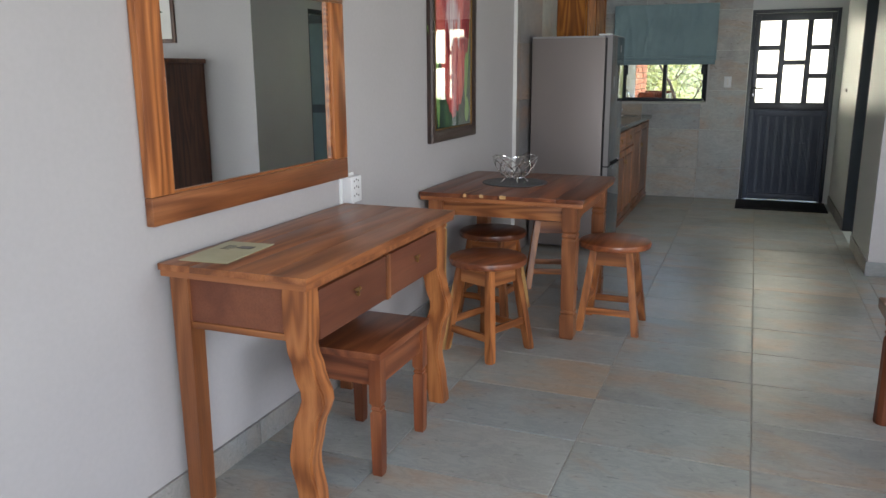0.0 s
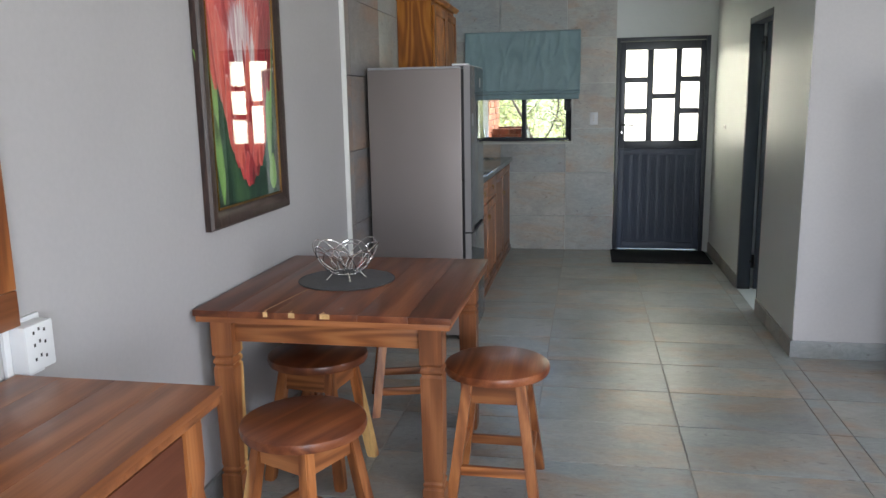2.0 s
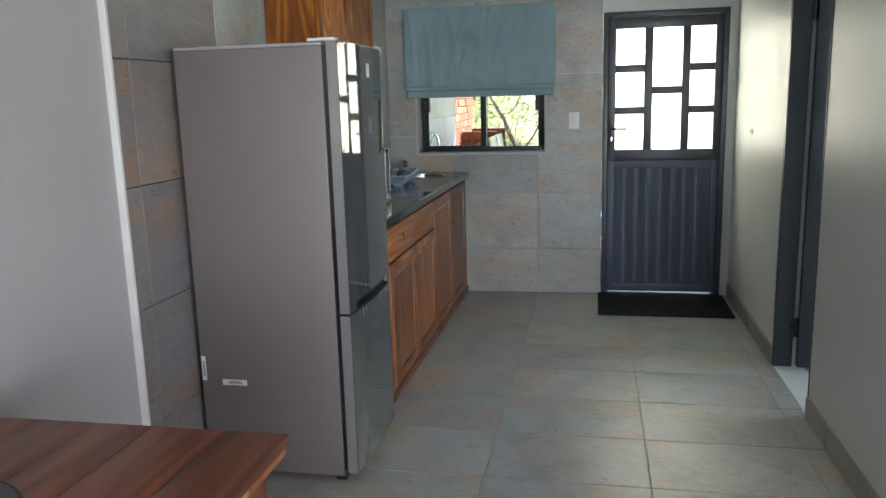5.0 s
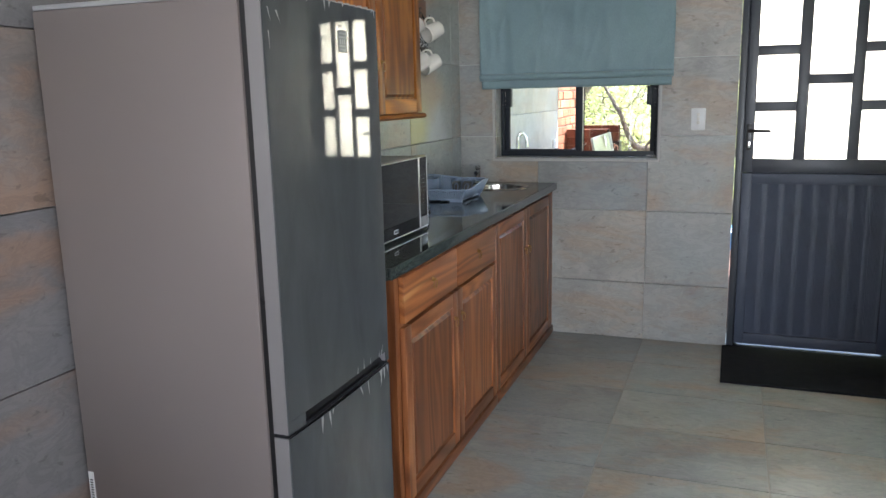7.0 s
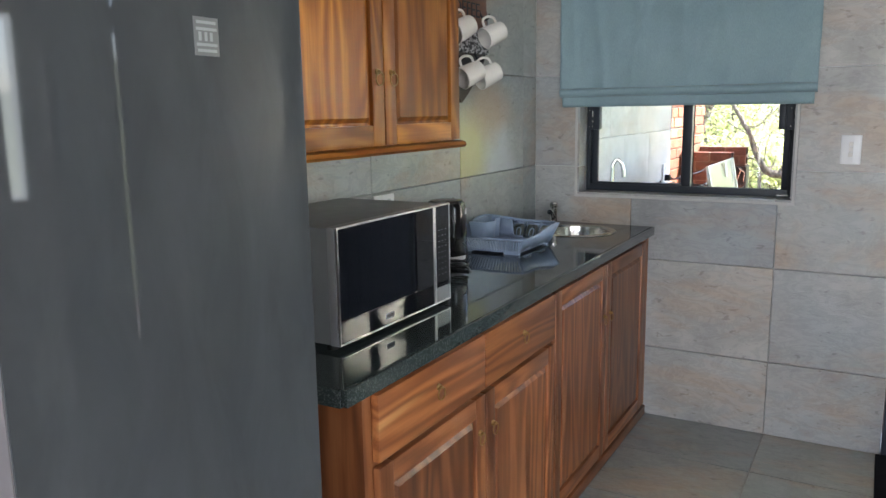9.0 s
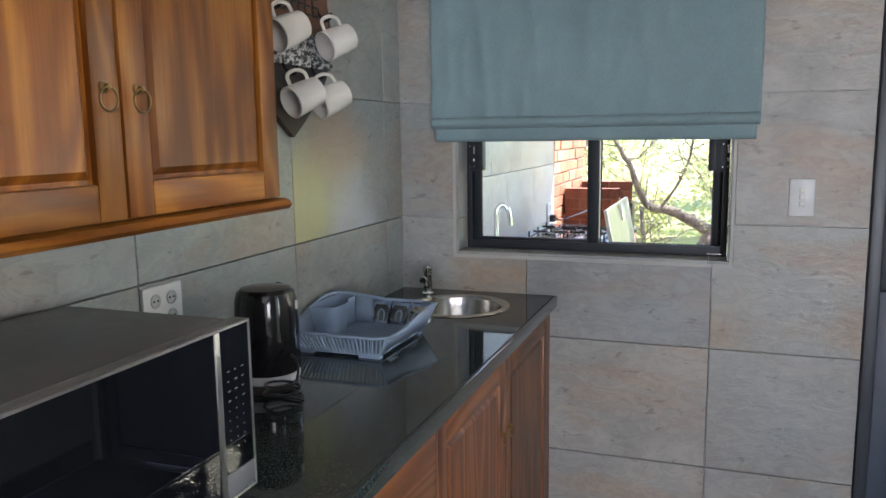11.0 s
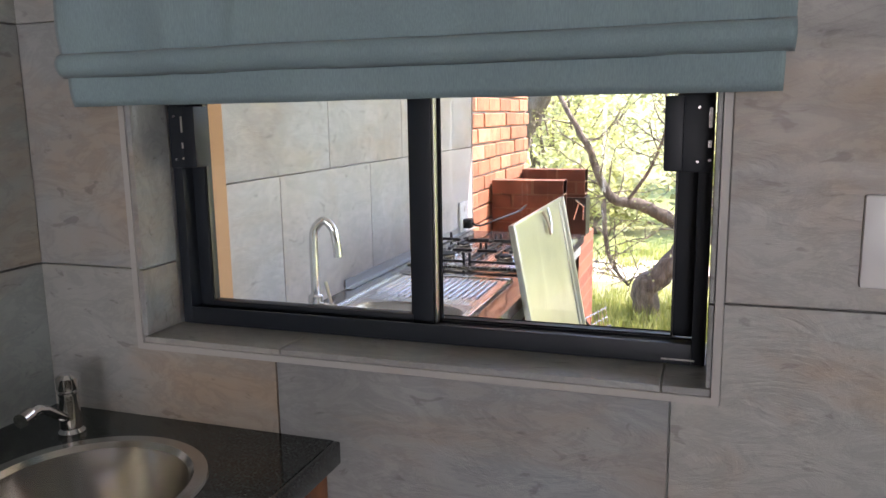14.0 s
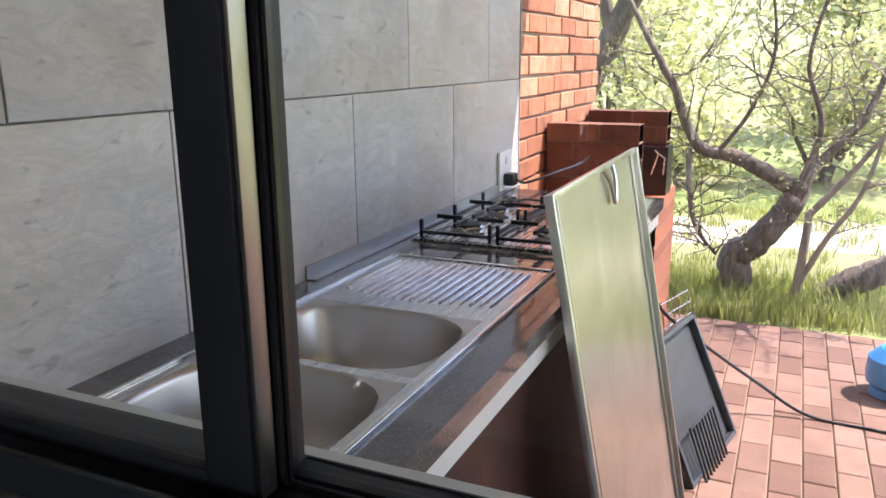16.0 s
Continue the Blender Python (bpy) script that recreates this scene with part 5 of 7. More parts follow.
def microwave():
    m = thing("microwave", pose(0, 0, 0), "silver-grey microwave oven with a black glass door on the worktop", "microwave")
    x0, xf, y0, y1, z0, z1 = -1.425, -1.052, 7.145, 7.664, 0.920, 1.197
    body = painted("microwave_shell", (0.15, 0.16, 0.16), 0.36)
    part("body", box(x0, xf - 0.028, y0 + 0.004, y1 - 0.004, z0, z1 - 0.003, bevel=0.004), body, m, "dark silver shell")
    part("front_frame", box(xf - 0.0275, xf - 0.004, y0, y1, z0, z1, bevel=0.003), painted("silver_bezel", (0.20, 0.205, 0.21), 0.3), m, "silver bezel")
    yp = 7.582
    rim = bmesh.new()
    for a, b, c, d in ((y0 + 0.001, y0 + 0.005, z0 + 0.005, z1 - 0.005), (y1 - 0.005, y1 - 0.001, z0 + 0.005, z1 - 0.005), (y0 + 0.001, y1 - 0.001, z1 - 0.005, z1 - 0.001), (y0 + 0.001, y1 - 0.001, z0 + 0.001, z0 + 0.005)):
        bx(rim, xf - 0.0042, xf + 0.0012, a, b, c, d)
    part("rim", rim, metal("bright_rim", (0.62, 0.62, 0.62), 0.3), m, "thin bright rim round the front")
    part("door_glass", box(xf - 0.004, xf, y0 + 0.0055, yp - 0.0095, z0 + 0.0055, z1 - 0.0055), M["black_glass"], m, "black mirror-like glass door")
    part("control_panel", box(xf - 0.004, xf, yp + 0.0035, y1 - 0.0055, z0 + 0.046, z1 - 0.0055), M["black_glass"], m, "black panel with small pale markings")
    part("door_button", box(xf - 0.004, xf + 0.001, yp + 0.0035, y1 - 0.0055, z0 + 0.0055, z0 + 0.0445, bevel=0.001), painted("button_grey", (0.20, 0.205, 0.21), 0.25), m, "silver door release")
    pale = painted("pale_marking", (0.20, 0.21, 0.22), 0.4)
    for row in range(9):
        for col in range(3):
            w = (0.006, 0.004, 0.007)[(row + col) % 3] if row < 4 else 0.0025
            yy = yp + 0.018 + col * 0.018
            zz = z1 - 0.072 - row * 0.0155
            part("marking", box(xf + 0.0002, xf + 0.0006, yy, yy + w, zz, zz + 0.0016), pale, m)
    part("silver_bar", box(xf - 0.003, xf + 0.002, yp - 0.009, yp + 0.003, z0 + 0.0055, z1 - 0.0055, bevel=0.001), metal("bar_steel", (0.50, 0.50, 0.50), 0.35), m, "bright upright strip")
    plate = part("logo", box(xf + 0.0002, xf + 0.0008, 7.333, 7.370, z0 + 0.020, z0 + 0.034, bevel=0.0003), painted("logo_plate", (0.55, 0.56, 0.57), 0.4), m, "small white rounded logo plate")
    part("logo_field", box(xf + 0.0009, xf + 0.0012, 7.336, 7.367, z0 + 0.0225, z0 + 0.0315), M["black"], plate)
    for k in range(5):
        part("vent_slot", box(x0 + 0.05, x0 + 0.10, y0 + 0.0032, y0 + 0.0042, z0 + 0.03 + 0.011 * k, z0 + 0.035 + 0.011 * k), M["black"], m)
    for yy in (y0 + 0.05, y1 - 0.05):
        for xx in (x0 + 0.04, xf - 0.06):
            part("foot", lathe(bmesh.new(), [(0.014, 0.908), (0.016, 0.9195)], 12, xx, yy), M["black"], m)


microwave()


def kettle():
    k = thing("kettle", pose(-1.327, 8.132, 0.908), "glossy black electric kettle with a pale base and coiled cord", "kettle")
    part("power_base", lathe(bmesh.new(), [(0.070, 0), (0.072, 0.008), (0.066, 0.018)], 32), M["black"], k)
    part("lower_band", lathe(bmesh.new(), [(0.064, 0.0185), (0.071, 0.024), (0.072, 0.036), (0.071, 0.040)], 40), painted("grey_band_plastic", (0.42, 0.42, 0.43), 0.4), k, "pale grey band")
    part("jug", lathe(bmesh.new(), [(0.071, 0.0405), (0.074, 0.047), (0.073, 0.14), (0.070, 0.205), (0.065, 0.224), (0.056, 0.232), (0.030, 0.236)], 40), M["gloss_black"], k, "glossy black jug")
    bm = bmesh.new()
    tube(bm, spline([(-0.008, 0.064, 0.222), (-0.010, 0.083, 0.210), (-0.012, 0.088, 0.15), (-0.010, 0.074, 0.070)], 6), [0.012] * 19, 10)
    part("handle", bm, M["gloss_black"], k)
    part("water_gauge", box(0.0715, 0.0755, 0.006, 0.013, 0.185, 0.205, bevel=0.001), M["white_plastic"], k, "small pale catch")
    pts = []
    for i in range(40):
        a = i * 0.36
        pts.append((0.080 + 0.046 * math.cos(a) * (1 - i / 160), -0.072 + 0.036 * math.sin(a), 0.004 + 0.0011 * i + (0.045 * max(0.0, math.sin(a)) if i > 28 else 0)))
    part("cord", tube(bmesh.new(), [(0.03, -0.062, 0.005)] + pts, 0.0033, 6), M["black"], k, "coiled black cord")


kettle()


def dish_rack():
    d = thing("dish_rack", pose(-1.295, 8.545, 0.908, 0, 0, -1), "grey-blue plastic dish rack with a cutlery trough, empty, on the worktop", "dish rack")
    pl = painted("grey_blue_plastic", (0.26, 0.335, 0.45), 0.32, speck=0.03)
    bw, bd, tw, td = 0.128, 0.146, 0.164, 0.174

    def rim_z(x, y):
        t = min(1.0, max(0.0, (y + td * 0.55) / (td * 1.2)))
        t = t * t * (3 - 2 * t)
        return 0.062 + 0.024 * t + 0.016 * max(0.0, -x / tw) * t

    def outline(t, w, h):
        """A rounded rectangle, by a share of its way round."""
        a = t * math.tau
        c, s = math.cos(a), math.sin(a)
        f = (abs(c) ** 9 + abs(s) ** 9) ** (-1 / 9)
        return c * f * w, s * f * h

    def wall_point(x, y, z):
        """A point of the sloping sides: a place on the rim brought in towards the foot."""
        k = z / 0.08
        return (x * (bw + (tw - bw) * k) / tw, y * (bd + (td - bd) * k) / td, z)
    rim = []
    for i in range(88):
        x, y = outline(i / 88, tw, td)
        rim.append((x, y, rim_z(x, y)))
    part("rim", tube(bmesh.new(), rim, 0.0042, 8, closed=True), pl, d, "thick rolled rim")
    # solid wall side and front side
    for sgn, label in ((-1, "solid side towards the wall"), (1, "solid side with a dipped rim")):
        bm = bmesh.new()
        cols = []
        for i in range(17):
            y = (i / 8 - 1) * td * 0.985
            low = 0.010 if sgn < 0 or abs(i - 8) > 5 or abs(i - 8) < 2 else 0.020
            cols.append([bm.verts.new(wall_point(sgn * tw, y, z)) for z in (low, 0.045, rim_z(sgn * tw, y))])
        for r, s in zip(cols, cols[1:]):
            for k in range(2):
                bm.faces.new((r[k], s[k], s[k + 1], r[k + 1]))
        ob = part("side_wall", bm, pl, d, label)
        ob.modifiers.new("thick", "SOLIDIFY").thickness = 0.003
    # far side: a sheet with three rounded openings
    bm = bmesh.new()
    ws = [-0.162, -0.050, -0.040, 0.014, 0.024, 0.078, 0.088, 0.140, 0.162]
    for k, (a, b) in enumerate(zip(ws, ws[1:])):
        za, zb = rim_z(a, td), rim_z(b, td)
        if k in (2, 4, 6):
            for z0, z1, z2, z3 in ((0.010, 0.010, 0.024, 0.024), (0.070, 0.070, zb, za)):
                bm.faces.new([bm.verts.new(wall_point(x, td, z)) for x, z in ((a, z0), (b, z1), (b, z2), (a, z3))])
            for x0, x1 in ((a, a + 0.008), (b, b - 0.008)):
                for z0, z1 in ((0.024, 0.034), (0.070, 0.060)):
                    bm.faces.new([bm.verts.new(wall_point(x, td, z)) for x, z in ((x0, z0), (x1, z0), (x0, z1))])
        else:
            bm.faces.new([bm.verts.new(wall_point(x, td, z)) for x, z in ((a, 0.010), (b, 0.010), (b, zb), (a, za))])
    bmesh.ops.remove_doubles(bm, verts=bm.verts, dist=0.0003)
    ob = part("back_wall", bm, pl, d, "sheet side with three rounded openings")
    ob.modifiers.new("thick", "SOLIDIFY").thickness = 0.003
    for a, b in ((-0.040, 0.014), (0.024, 0.078), (0.088, 0.140)):
        m = (a + b) / 2
        loop = [wall_point(m - 0.010, td, 0.022), wall_point(m - 0.010, td, 0.046), wall_point(m, td, 0.056), wall_point(m + 0.010, td, 0.046), wall_point(m + 0.010, td, 0.022)]
        part("cup_loop", tube(bmesh.new(), spline(loop, 5), 0.0026, 6), pl, d)
    # near side: close slanting bars
    for i in range(25):
        x = -tw + 0.012 + (2 * tw - 0.024) * i / 24
        part("side_bar", tube(bmesh.new(), [wall_point(x + 0.010, -td, 0.014), wall_point(x, -td, rim_z(x, -td))], 0.0026, 6), pl, d)
    part("base_strip", box(-bw - 0.004, bw + 0.004, -bd - 0.004, -bd + 0.003, 0.008, 0.018, bevel=0.001), pl, d)
    for i in range(17):
        y = -bd + 2 * bd * (i + 0.5) / 17
        part("floor_slat", box(-bw, bw, y - 0.0042, y + 0.0042, 0.0148, 0.0190), pl, d)
    for x in (-bw, -0.045, 0.012, 0.066, bw - 0.010):
        part("floor_rail", box(x, x + 0.010, -bd, bd, 0.0075, 0.0146), pl, d)
    ring = [(-0.148, -0.022), (-0.105, -0.030), (-0.072, -0.022), (-0.062, 0.010), (-0.064, 0.050), (-0.078, 0.078), (-0.088, 0.098), (-0.086, 0.140), (-0.096, 0.160), (-0.124, 0.166), (-0.148, 0.160), (-0.150, 0.060)]
    ring = [(p[0], p[1]) for p in spline([(x, y, 0) for x, y in ring + ring[:1]], 4)][:-1]
    cup = bmesh.new()
    mx, my = -0.108, 0.068
    levels = []
    for k, z in ((0.86, 0.016), (0.97, 0.088), (1.0, 0.097), (0.94, 0.097), (0.80, 0.024)):
        levels.append([cup.verts.new((mx + (x - mx) * (1 - (1 - k) * 1.4), my + (y - my) * k, z)) for x, y in ring])
    for r, s in zip(levels, levels[1:]):
        for k in range(len(ring)):
            cup.faces.new((r[k], r[(k + 1) % len(ring)], s[(k + 1) % len(ring)], s[k]))
    cup.faces.new(levels[-1])
    part("cutlery_trough", cup, pl, d, "rounded two-part cutlery trough")
    for sx in (-1, 1):
        for sy in (-1, 1):
            part("foot", box(sx * (bw - 0.03) - 0.03, sx * (bw - 0.03) + 0.03, sy * (bd - 0.012) - 0.010, sy * (bd - 0.012) + 0.010, 0.0, 0.0074), pl, d)


dish_rack()


def mug_rack():
    b = thing("mug_rack", pose(LEFT + 0.021, 8.525, 0), "shield-shaped wooden mug board with hooks and a lettered top", "mug rack")
    outline = [(0, 1.478), (0.055, 1.515), (0.13, 1.575), (0.195, 1.645), (0.235, 1.72), (0.232, 1.80), (0.205, 1.90), (0.17, 1.96)]
    poly = outline + [(-y, z) for y, z in outline[:0:-1]]
    part("board", prism(bmesh.new(), poly, "x", 0, 0.016), wood("blackened_wood", "y", (0.020, 0.014, 0.011), (0.042, 0.027, 0.020), (0.075, 0.047, 0.034), 0, 0.32), b, "blackened wooden shield")
    part("top_board", box(0.0162, 0.026, -0.20, 0.20, 1.765, 1.905, bevel=0.003), M["brown_y"], b, "brown plank with burnt lettering")
    m = mat("mottled_hide", (0.6, 0.6, 0.6), 0.6)
    n = Net(m)
    n.colour(n.ramp(n.noise(n.coords((1, 1, 2.0)), 42, 6, 0.68), (0.46, (0.60, 0.60, 0.62)), (0.52, (0.04, 0.04, 0.045))))
    part("print_band", box(0.0162, 0.024, -0.225, 0.222, 1.672, 1.762, bevel=0.002), m, b, "white band with black mottled print")
    cur = bpy.data.curves.new("lettering", "FONT")
    cur.body, cur.size, cur.extrude, cur.align_x, cur.align_y = "COFFEE", 0.080, 0.0008, "CENTER", "CENTER"
    tmp = new("lettering_source", cur)
    me = bpy.data.meshes.new_from_object(tmp.evaluated_get(bpy.context.evaluated_depsgraph_get()))
    bpy.data.objects.remove(tmp)
    me.materials.clear()
    me.materials.append(M["black"])
    let = new("lettering", me)
    let.parent = b
    let.matrix_local = pose(0.0265, 0.0, 1.835, 90, 0, 90)
    let["label"] = "dark letters"
    for y, z in HOOKS:
        part("hook", tube(bmesh.new(), spline([(0.020, y - 8.525, z + 0.105), (0.026, y - 8.525, z + 0.075), (0.045, y - 8.525, z + 0.052), (0.064, y - 8.525, z + 0.060), (0.066, y - 8.525, z + 0.074)], 4), 0.0042, 8), M["black"], b, "black hook")


def mug(at):
    m = thing("mug", at, "white ceramic mug hanging from a hook by its handle", "mug", "mugs on the rack")
    r, h = 0.041, 0.094
    part("cup", lathe(bmesh.new(), [(r - 0.010, 0.0), (r - 0.004, 0.003), (r, 0.045), (r + 0.002, h), (r - 0.001, h + 0.001), (r - 0.004, 0.05), (r - 0.008, 0.008), (0.004, 0.006)], 36), M["ceramic"], m)
    part("handle", tube(bmesh.new(), spline([(0, r - 0.004, h - 0.016), (0, r + 0.026, h - 0.018), (0, r + 0.031, h - 0.045), (0, r + 0.018, 0.024), (0, r - 0.006, 0.018)], 5), 0.0052, 8), M["ceramic"], m)
    return m


HOOKS = ((8.470, 1.590), (8.622, 1.590), (8.405, 1.752), (8.668, 1.752))
mug_rack()


def mug_pose(y, z, turn):
    """A mug on its hook: handle up, mouth towards the room and a little down."""
    return pose(-1.402, y, z - 0.006, 0, 0, turn) @ pose(0, 0.046, 0.018, 112, 0, 0)


first = mug(mug_pose(8.470, 1.590, -24))
for (y, z), turn in zip(HOOKS[1:], (-30, -18, -27)):
    copy_thing(first, mug_pose(y, z, turn))


def roman_blind():
    b = thing("roman_blind", pose(0, 0, 0), "grey-blue fabric roman blind, half drawn up over the window", "blind")
    x0, x1, z0, z1 = -1.338, -0.252, 1.456, 2.082
    m = mat("blue_grey_fabric", (0.22, 0.31, 0.335), 0.85)
    n = Net(m)
    v = n.coords((1, 1, 1))
    n.colour(n.mix(0.25, n.ramp(n.noise(v, 3, 4), (0.3, (0.215, 0.315, 0.338)), (0.7, (0.265, 0.372, 0.400))), n.noise(n.coords((700, 700, 90)), 1.0, 2), "OVERLAY"))
    n.bump(n.noise(n.coords((900, 900, 900)), 1.0, 2), 0.3, 0.001)
    n.b.inputs["Sheen Weight"].default_value = 0.2

    def cloth(za, zb, y, puff, nz, nx=110, inset=0.0):
        bm = bmesh.new()
        rows = []
        for j in range(nz + 1):
            t = j / nz
            row = []
            for i in range(nx + 1):
                u = i / nx
                x = x0 + inset + (x1 - x0 - 2 * inset) * u
                z = za + (zb - za) * t
                w = noise.noise(Vector((x * 5.0, z * 7.0, y * 3))) * 0.009 + noise.noise(Vector((x * 16, z * 11 + 4, 1.7))) * 0.004
                w += 0.018 * max(0.0, noise.noise(Vector((x * 3.4 + z * 2.0, z * 4.5, 8.1))))
                w += 0.013 * (1 - abs(noise.noise(Vector((x * 7.0 + z * 1.2, z * 1.8, 3.3))))) ** 3 + 0.007 * (1 - abs(noise.noise(Vector((x * 13.0 - z * 2.4, z * 3.4, 5.3))))) ** 4
                row.append(bm.verts.new((x, y - puff * math.sin(math.pi * t) ** 0.7 - w * (0.35 + t * 0.4 if zb - za < 0.2 else 1.0), z)))
            rows.append(row)
        for r, s in zip(rows, rows[1:]):
            for k in range(nx):
                bm.faces.new((r[k], r[k + 1], s[k + 1], s[k]))
        return bm
    main = part("fabric", cloth(z0 + 0.052, z1, 9.272, 0.012, 44), m, b, "hanging fabric with soft creases")
    main.modifiers.new("thick", "SOLIDIFY").thickness = 0.004
    fold = part("fold", cloth(z0 + 0.046, z0 + 0.078, 9.262, 0.014, 6), m, b, "stacked fold")
    fold.modifiers.new("thick", "SOLIDIFY").thickness = 0.004
    hem = part("hem", cloth(z0, z0 + 0.060, 9.275, 0.004, 5, inset=0.010), m, b, "lower hem")
    hem.modifiers.new("thick", "SOLIDIFY").thickness = 0.008
    part("head_rail", box(x0, x1, 9.268, 9.309, z1 - 0.03, z1 + 0.004, bevel=0.003), m, b)


roman_blind()


M["outlet_grey"] = painted("outlet_grey", (0.50, 0.52, 0.54), 0.35)


def wall_plate(name, m, label, w, h, keys, holes=0):
    """A white plate on a wall, facing the plate's own -y."""
    s = thing(name, m, label, "switch" if keys else "socket")
    part("plate", box(-w / 2, w / 2, -0.010, 0, -h / 2, h / 2, bevel=0.0045), M["white_plastic"], s)
    for kx, kz in keys:
        part("rocker", box(kx - 0.0075, kx + 0.0075, -0.0135, -0.0102, kz - 0.0085, kz + 0.0085, bevel=0.002), M["ceramic"], s)
    for k in range(holes):
        ox, oz = (k % 2 - 0.5) * 0.050, (k // 2 - 0.5) * 0.040
        face = part("outlet", lathe(bmesh.new(), [(0.0155, 0), (0.0155, 0.0016), (0.0125, 0.0022), (0.0115, 0.0008)], 24), M["outlet_grey"], s, "round grey two-pin outlet")
        face.matrix_local = pose(ox, -0.0101, oz, 90, 0, 0)
        for dx in (-0.006, 0.006):
            hole = part("hole", lathe(bmesh.new(), [(0.0026, 0.0009), (0.0026, 0.0016)], 10), M["black"], face)
            hole.matrix_local = pose(dx, 0, 0)
    return s


wall_plate("light_switch", pose(-0.120, 9.311, 1.268), "white light switch plate with three rockers on the tiled wall", 0.075, 0.118, [(0, -0.019), (0, 0.002), (0, 0.023)])
wall_plate("light_switch", pose(CORNER_X, 8.70, 1.197, 0, 0, -90), "small white switch button on the painted wall", 0.062, 0.034, [(0, 0)])
wall_plate("wall_socket", pose(LEFT + 0.021, 7.968, 1.118, 0, 0, 90), "white wall plate with four round outlets behind the microwave", 0.122, 0.102, [], 4)


# ---- outside ----
GROUND = -0.115


def grass_mat():
    m = mat("lawn_grass", (0.09, 0.14, 0.03), 0.9)
    n = Net(m)
    v = n.coords()
    c = n.ramp(n.noise(v, 1.6, 6, 0.65), (0.25, (0.12, 0.16, 0.045)), (0.5, (0.20, 0.25, 0.08)), (0.75, (0.34, 0.34, 0.15)))
    n.colour(n.mix(n.ramp(n.noise(v, 0.25, 3), (0.5, (0, 0, 0)), (0.62, (0.7, 0.7, 0.7))), c, (0.30, 0.25, 0.14)))
    n.bump(n.noise(v, 60, 4), 0.8, 0.02)
    return m


M["grass"] = grass_mat()
bm = bmesh.new()
gv = [[bm.verts.new((x, y, GROUND)) for x in (-900, -40, -8, 0, 8, 40, 900)] for y in (-900, -40, 9.0, 13.4, 20, 60, 900)]
for r, s in zip(gv, gv[1:]):
    for k in range(6):
        bm.faces.new((r[k], r[k + 1], s[k + 1], s[k]))
ground = solid("ground", bm, M["grass"], "green and straw-coloured grass lawn reaching into the bush", "ground")
gravel = plaster("pale_gravel", (0.52, 0.46, 0.38), 0.95)
bm = bmesh.new()
prev = None
for k in range(41):
    x = -12 + 24 * k / 40
    yc = 16.1 + 0.35 * math.sin(x * 0.5)
    row = [bm.verts.new((x, yc + o * 0.55 + 0.06 * math.sin(x * 7 + o), GROUND + (0.008 if abs(o) < 1 else 0.001))) for o in (-1, -0.8, 0.8, 1)]
    if prev:
        for a in range(3):
            bm.faces.new((prev[a], row[a], row[a + 1], prev[a + 1]))
    prev = row
solid("path", bm, gravel, "pale sandy garden path across the lawn", "path")
pavement = solid("pavement", box(-1.46, 4.0, 9.57, 13.50, GROUND, -0.108), plaster("sand_joint", (0.30, 0.20, 0.14), 0.95), "red-brown brick paving with sandy joints", "pavement")
# unseen roof, added to keep the sun off counter, wall and near paving
patio_roof = solid("patio_roof", box(-1.75, 4.0, 9.57, 12.35, 2.5, 2.62), M["ceiling"], "unseen flat roof added to shade the outdoor kitchen", "roof")
# the unseen east overhang is added to block sun from the side-room opening
roof = solid("roof", box(-2.2, 5.2, -2.2, 9.569, TOP + 0.121, TOP + 0.3), M["ceiling"], "flat roof of the house with an added sun-blocking east overhang", "roof")
outer_wall = solid("wall_outdoor", box(-1.70, -1.478, 9.571, 13.25, GROUND, 2.499), M["grout"], "outdoor kitchen wall, tiled and then red brick", "wall")
reveal = plaster("ochre_reveal", (0.62, 0.36, 0.19), 0.8)
bm = bmesh.new()
bx(bm, WIN[0] + 0.0002, WIN[0] + 0.008, 9.474, 9.574, WIN[2], WIN[3])
bx(bm, WIN[0] - 0.055, WIN[0], 9.5705, 9.574, WIN[2], WIN[3])
solid("trim", bm, reveal, "ochre painted outer edge of the window opening", "trim")
solid("trim", box(-1.4785, -1.457, 11.957, 11.962, GROUND, 2.499), M["grout"], "pale strip at the end of the outdoor tiles", "trim")


def outdoor_counter():
    c = thing("outdoor_counter", pose(0, 0, 0), "outdoor kitchen counter with a dark granite top on a brown board", "counter")
    z0, z1 = 0.830, 0.868
    bm = bmesh.new()
    for u0, u1, v0, v1 in cut((-1.460, -0.878, 9.575, 11.84), [(-1.362, -0.968, 9.75, 10.386)]):
        bx(bm, u0, u1, v0, v1, z0, z1)
    M["slab"] = granite("speckled_granite", (0.095, 0.085, 0.081), (0.25, 0.23, 0.222))
    part("granite_top", bm, M["slab"], c, "speckled dark granite top")
    part("edge_board", box(-0.918, -0.890, 9.58, 11.82, 0.777, 0.829), M["trim_white"], c, "white board under the edge")
    rust = mat("dark_brown_board", (0.07, 0.026, 0.018), 0.5)
    n = Net(rust)
    n.colour(n.ramp(n.noise(n.coords((1, 1, 1)), 5, 6, 0.7, 1.0), (0.35, (0.035, 0.014, 0.011)), (0.6, (0.085, 0.030, 0.020)), (0.8, (0.16, 0.07, 0.04))))
    part("front_board", box(-0.947, -0.927, 9.58, 11.60, GROUND, 0.8295), rust, c, "stained dark brown front board")
    part("wall_angle", prism(bmesh.new(), [(-1.459, 0.869), (-1.432, 0.869), (-1.432, 0.872), (-1.455, 0.872), (-1.455, 0.900), (-1.459, 0.900)], "y", 10.485, 11.945), M["dull_alu"], c, "aluminium angle along the wall")


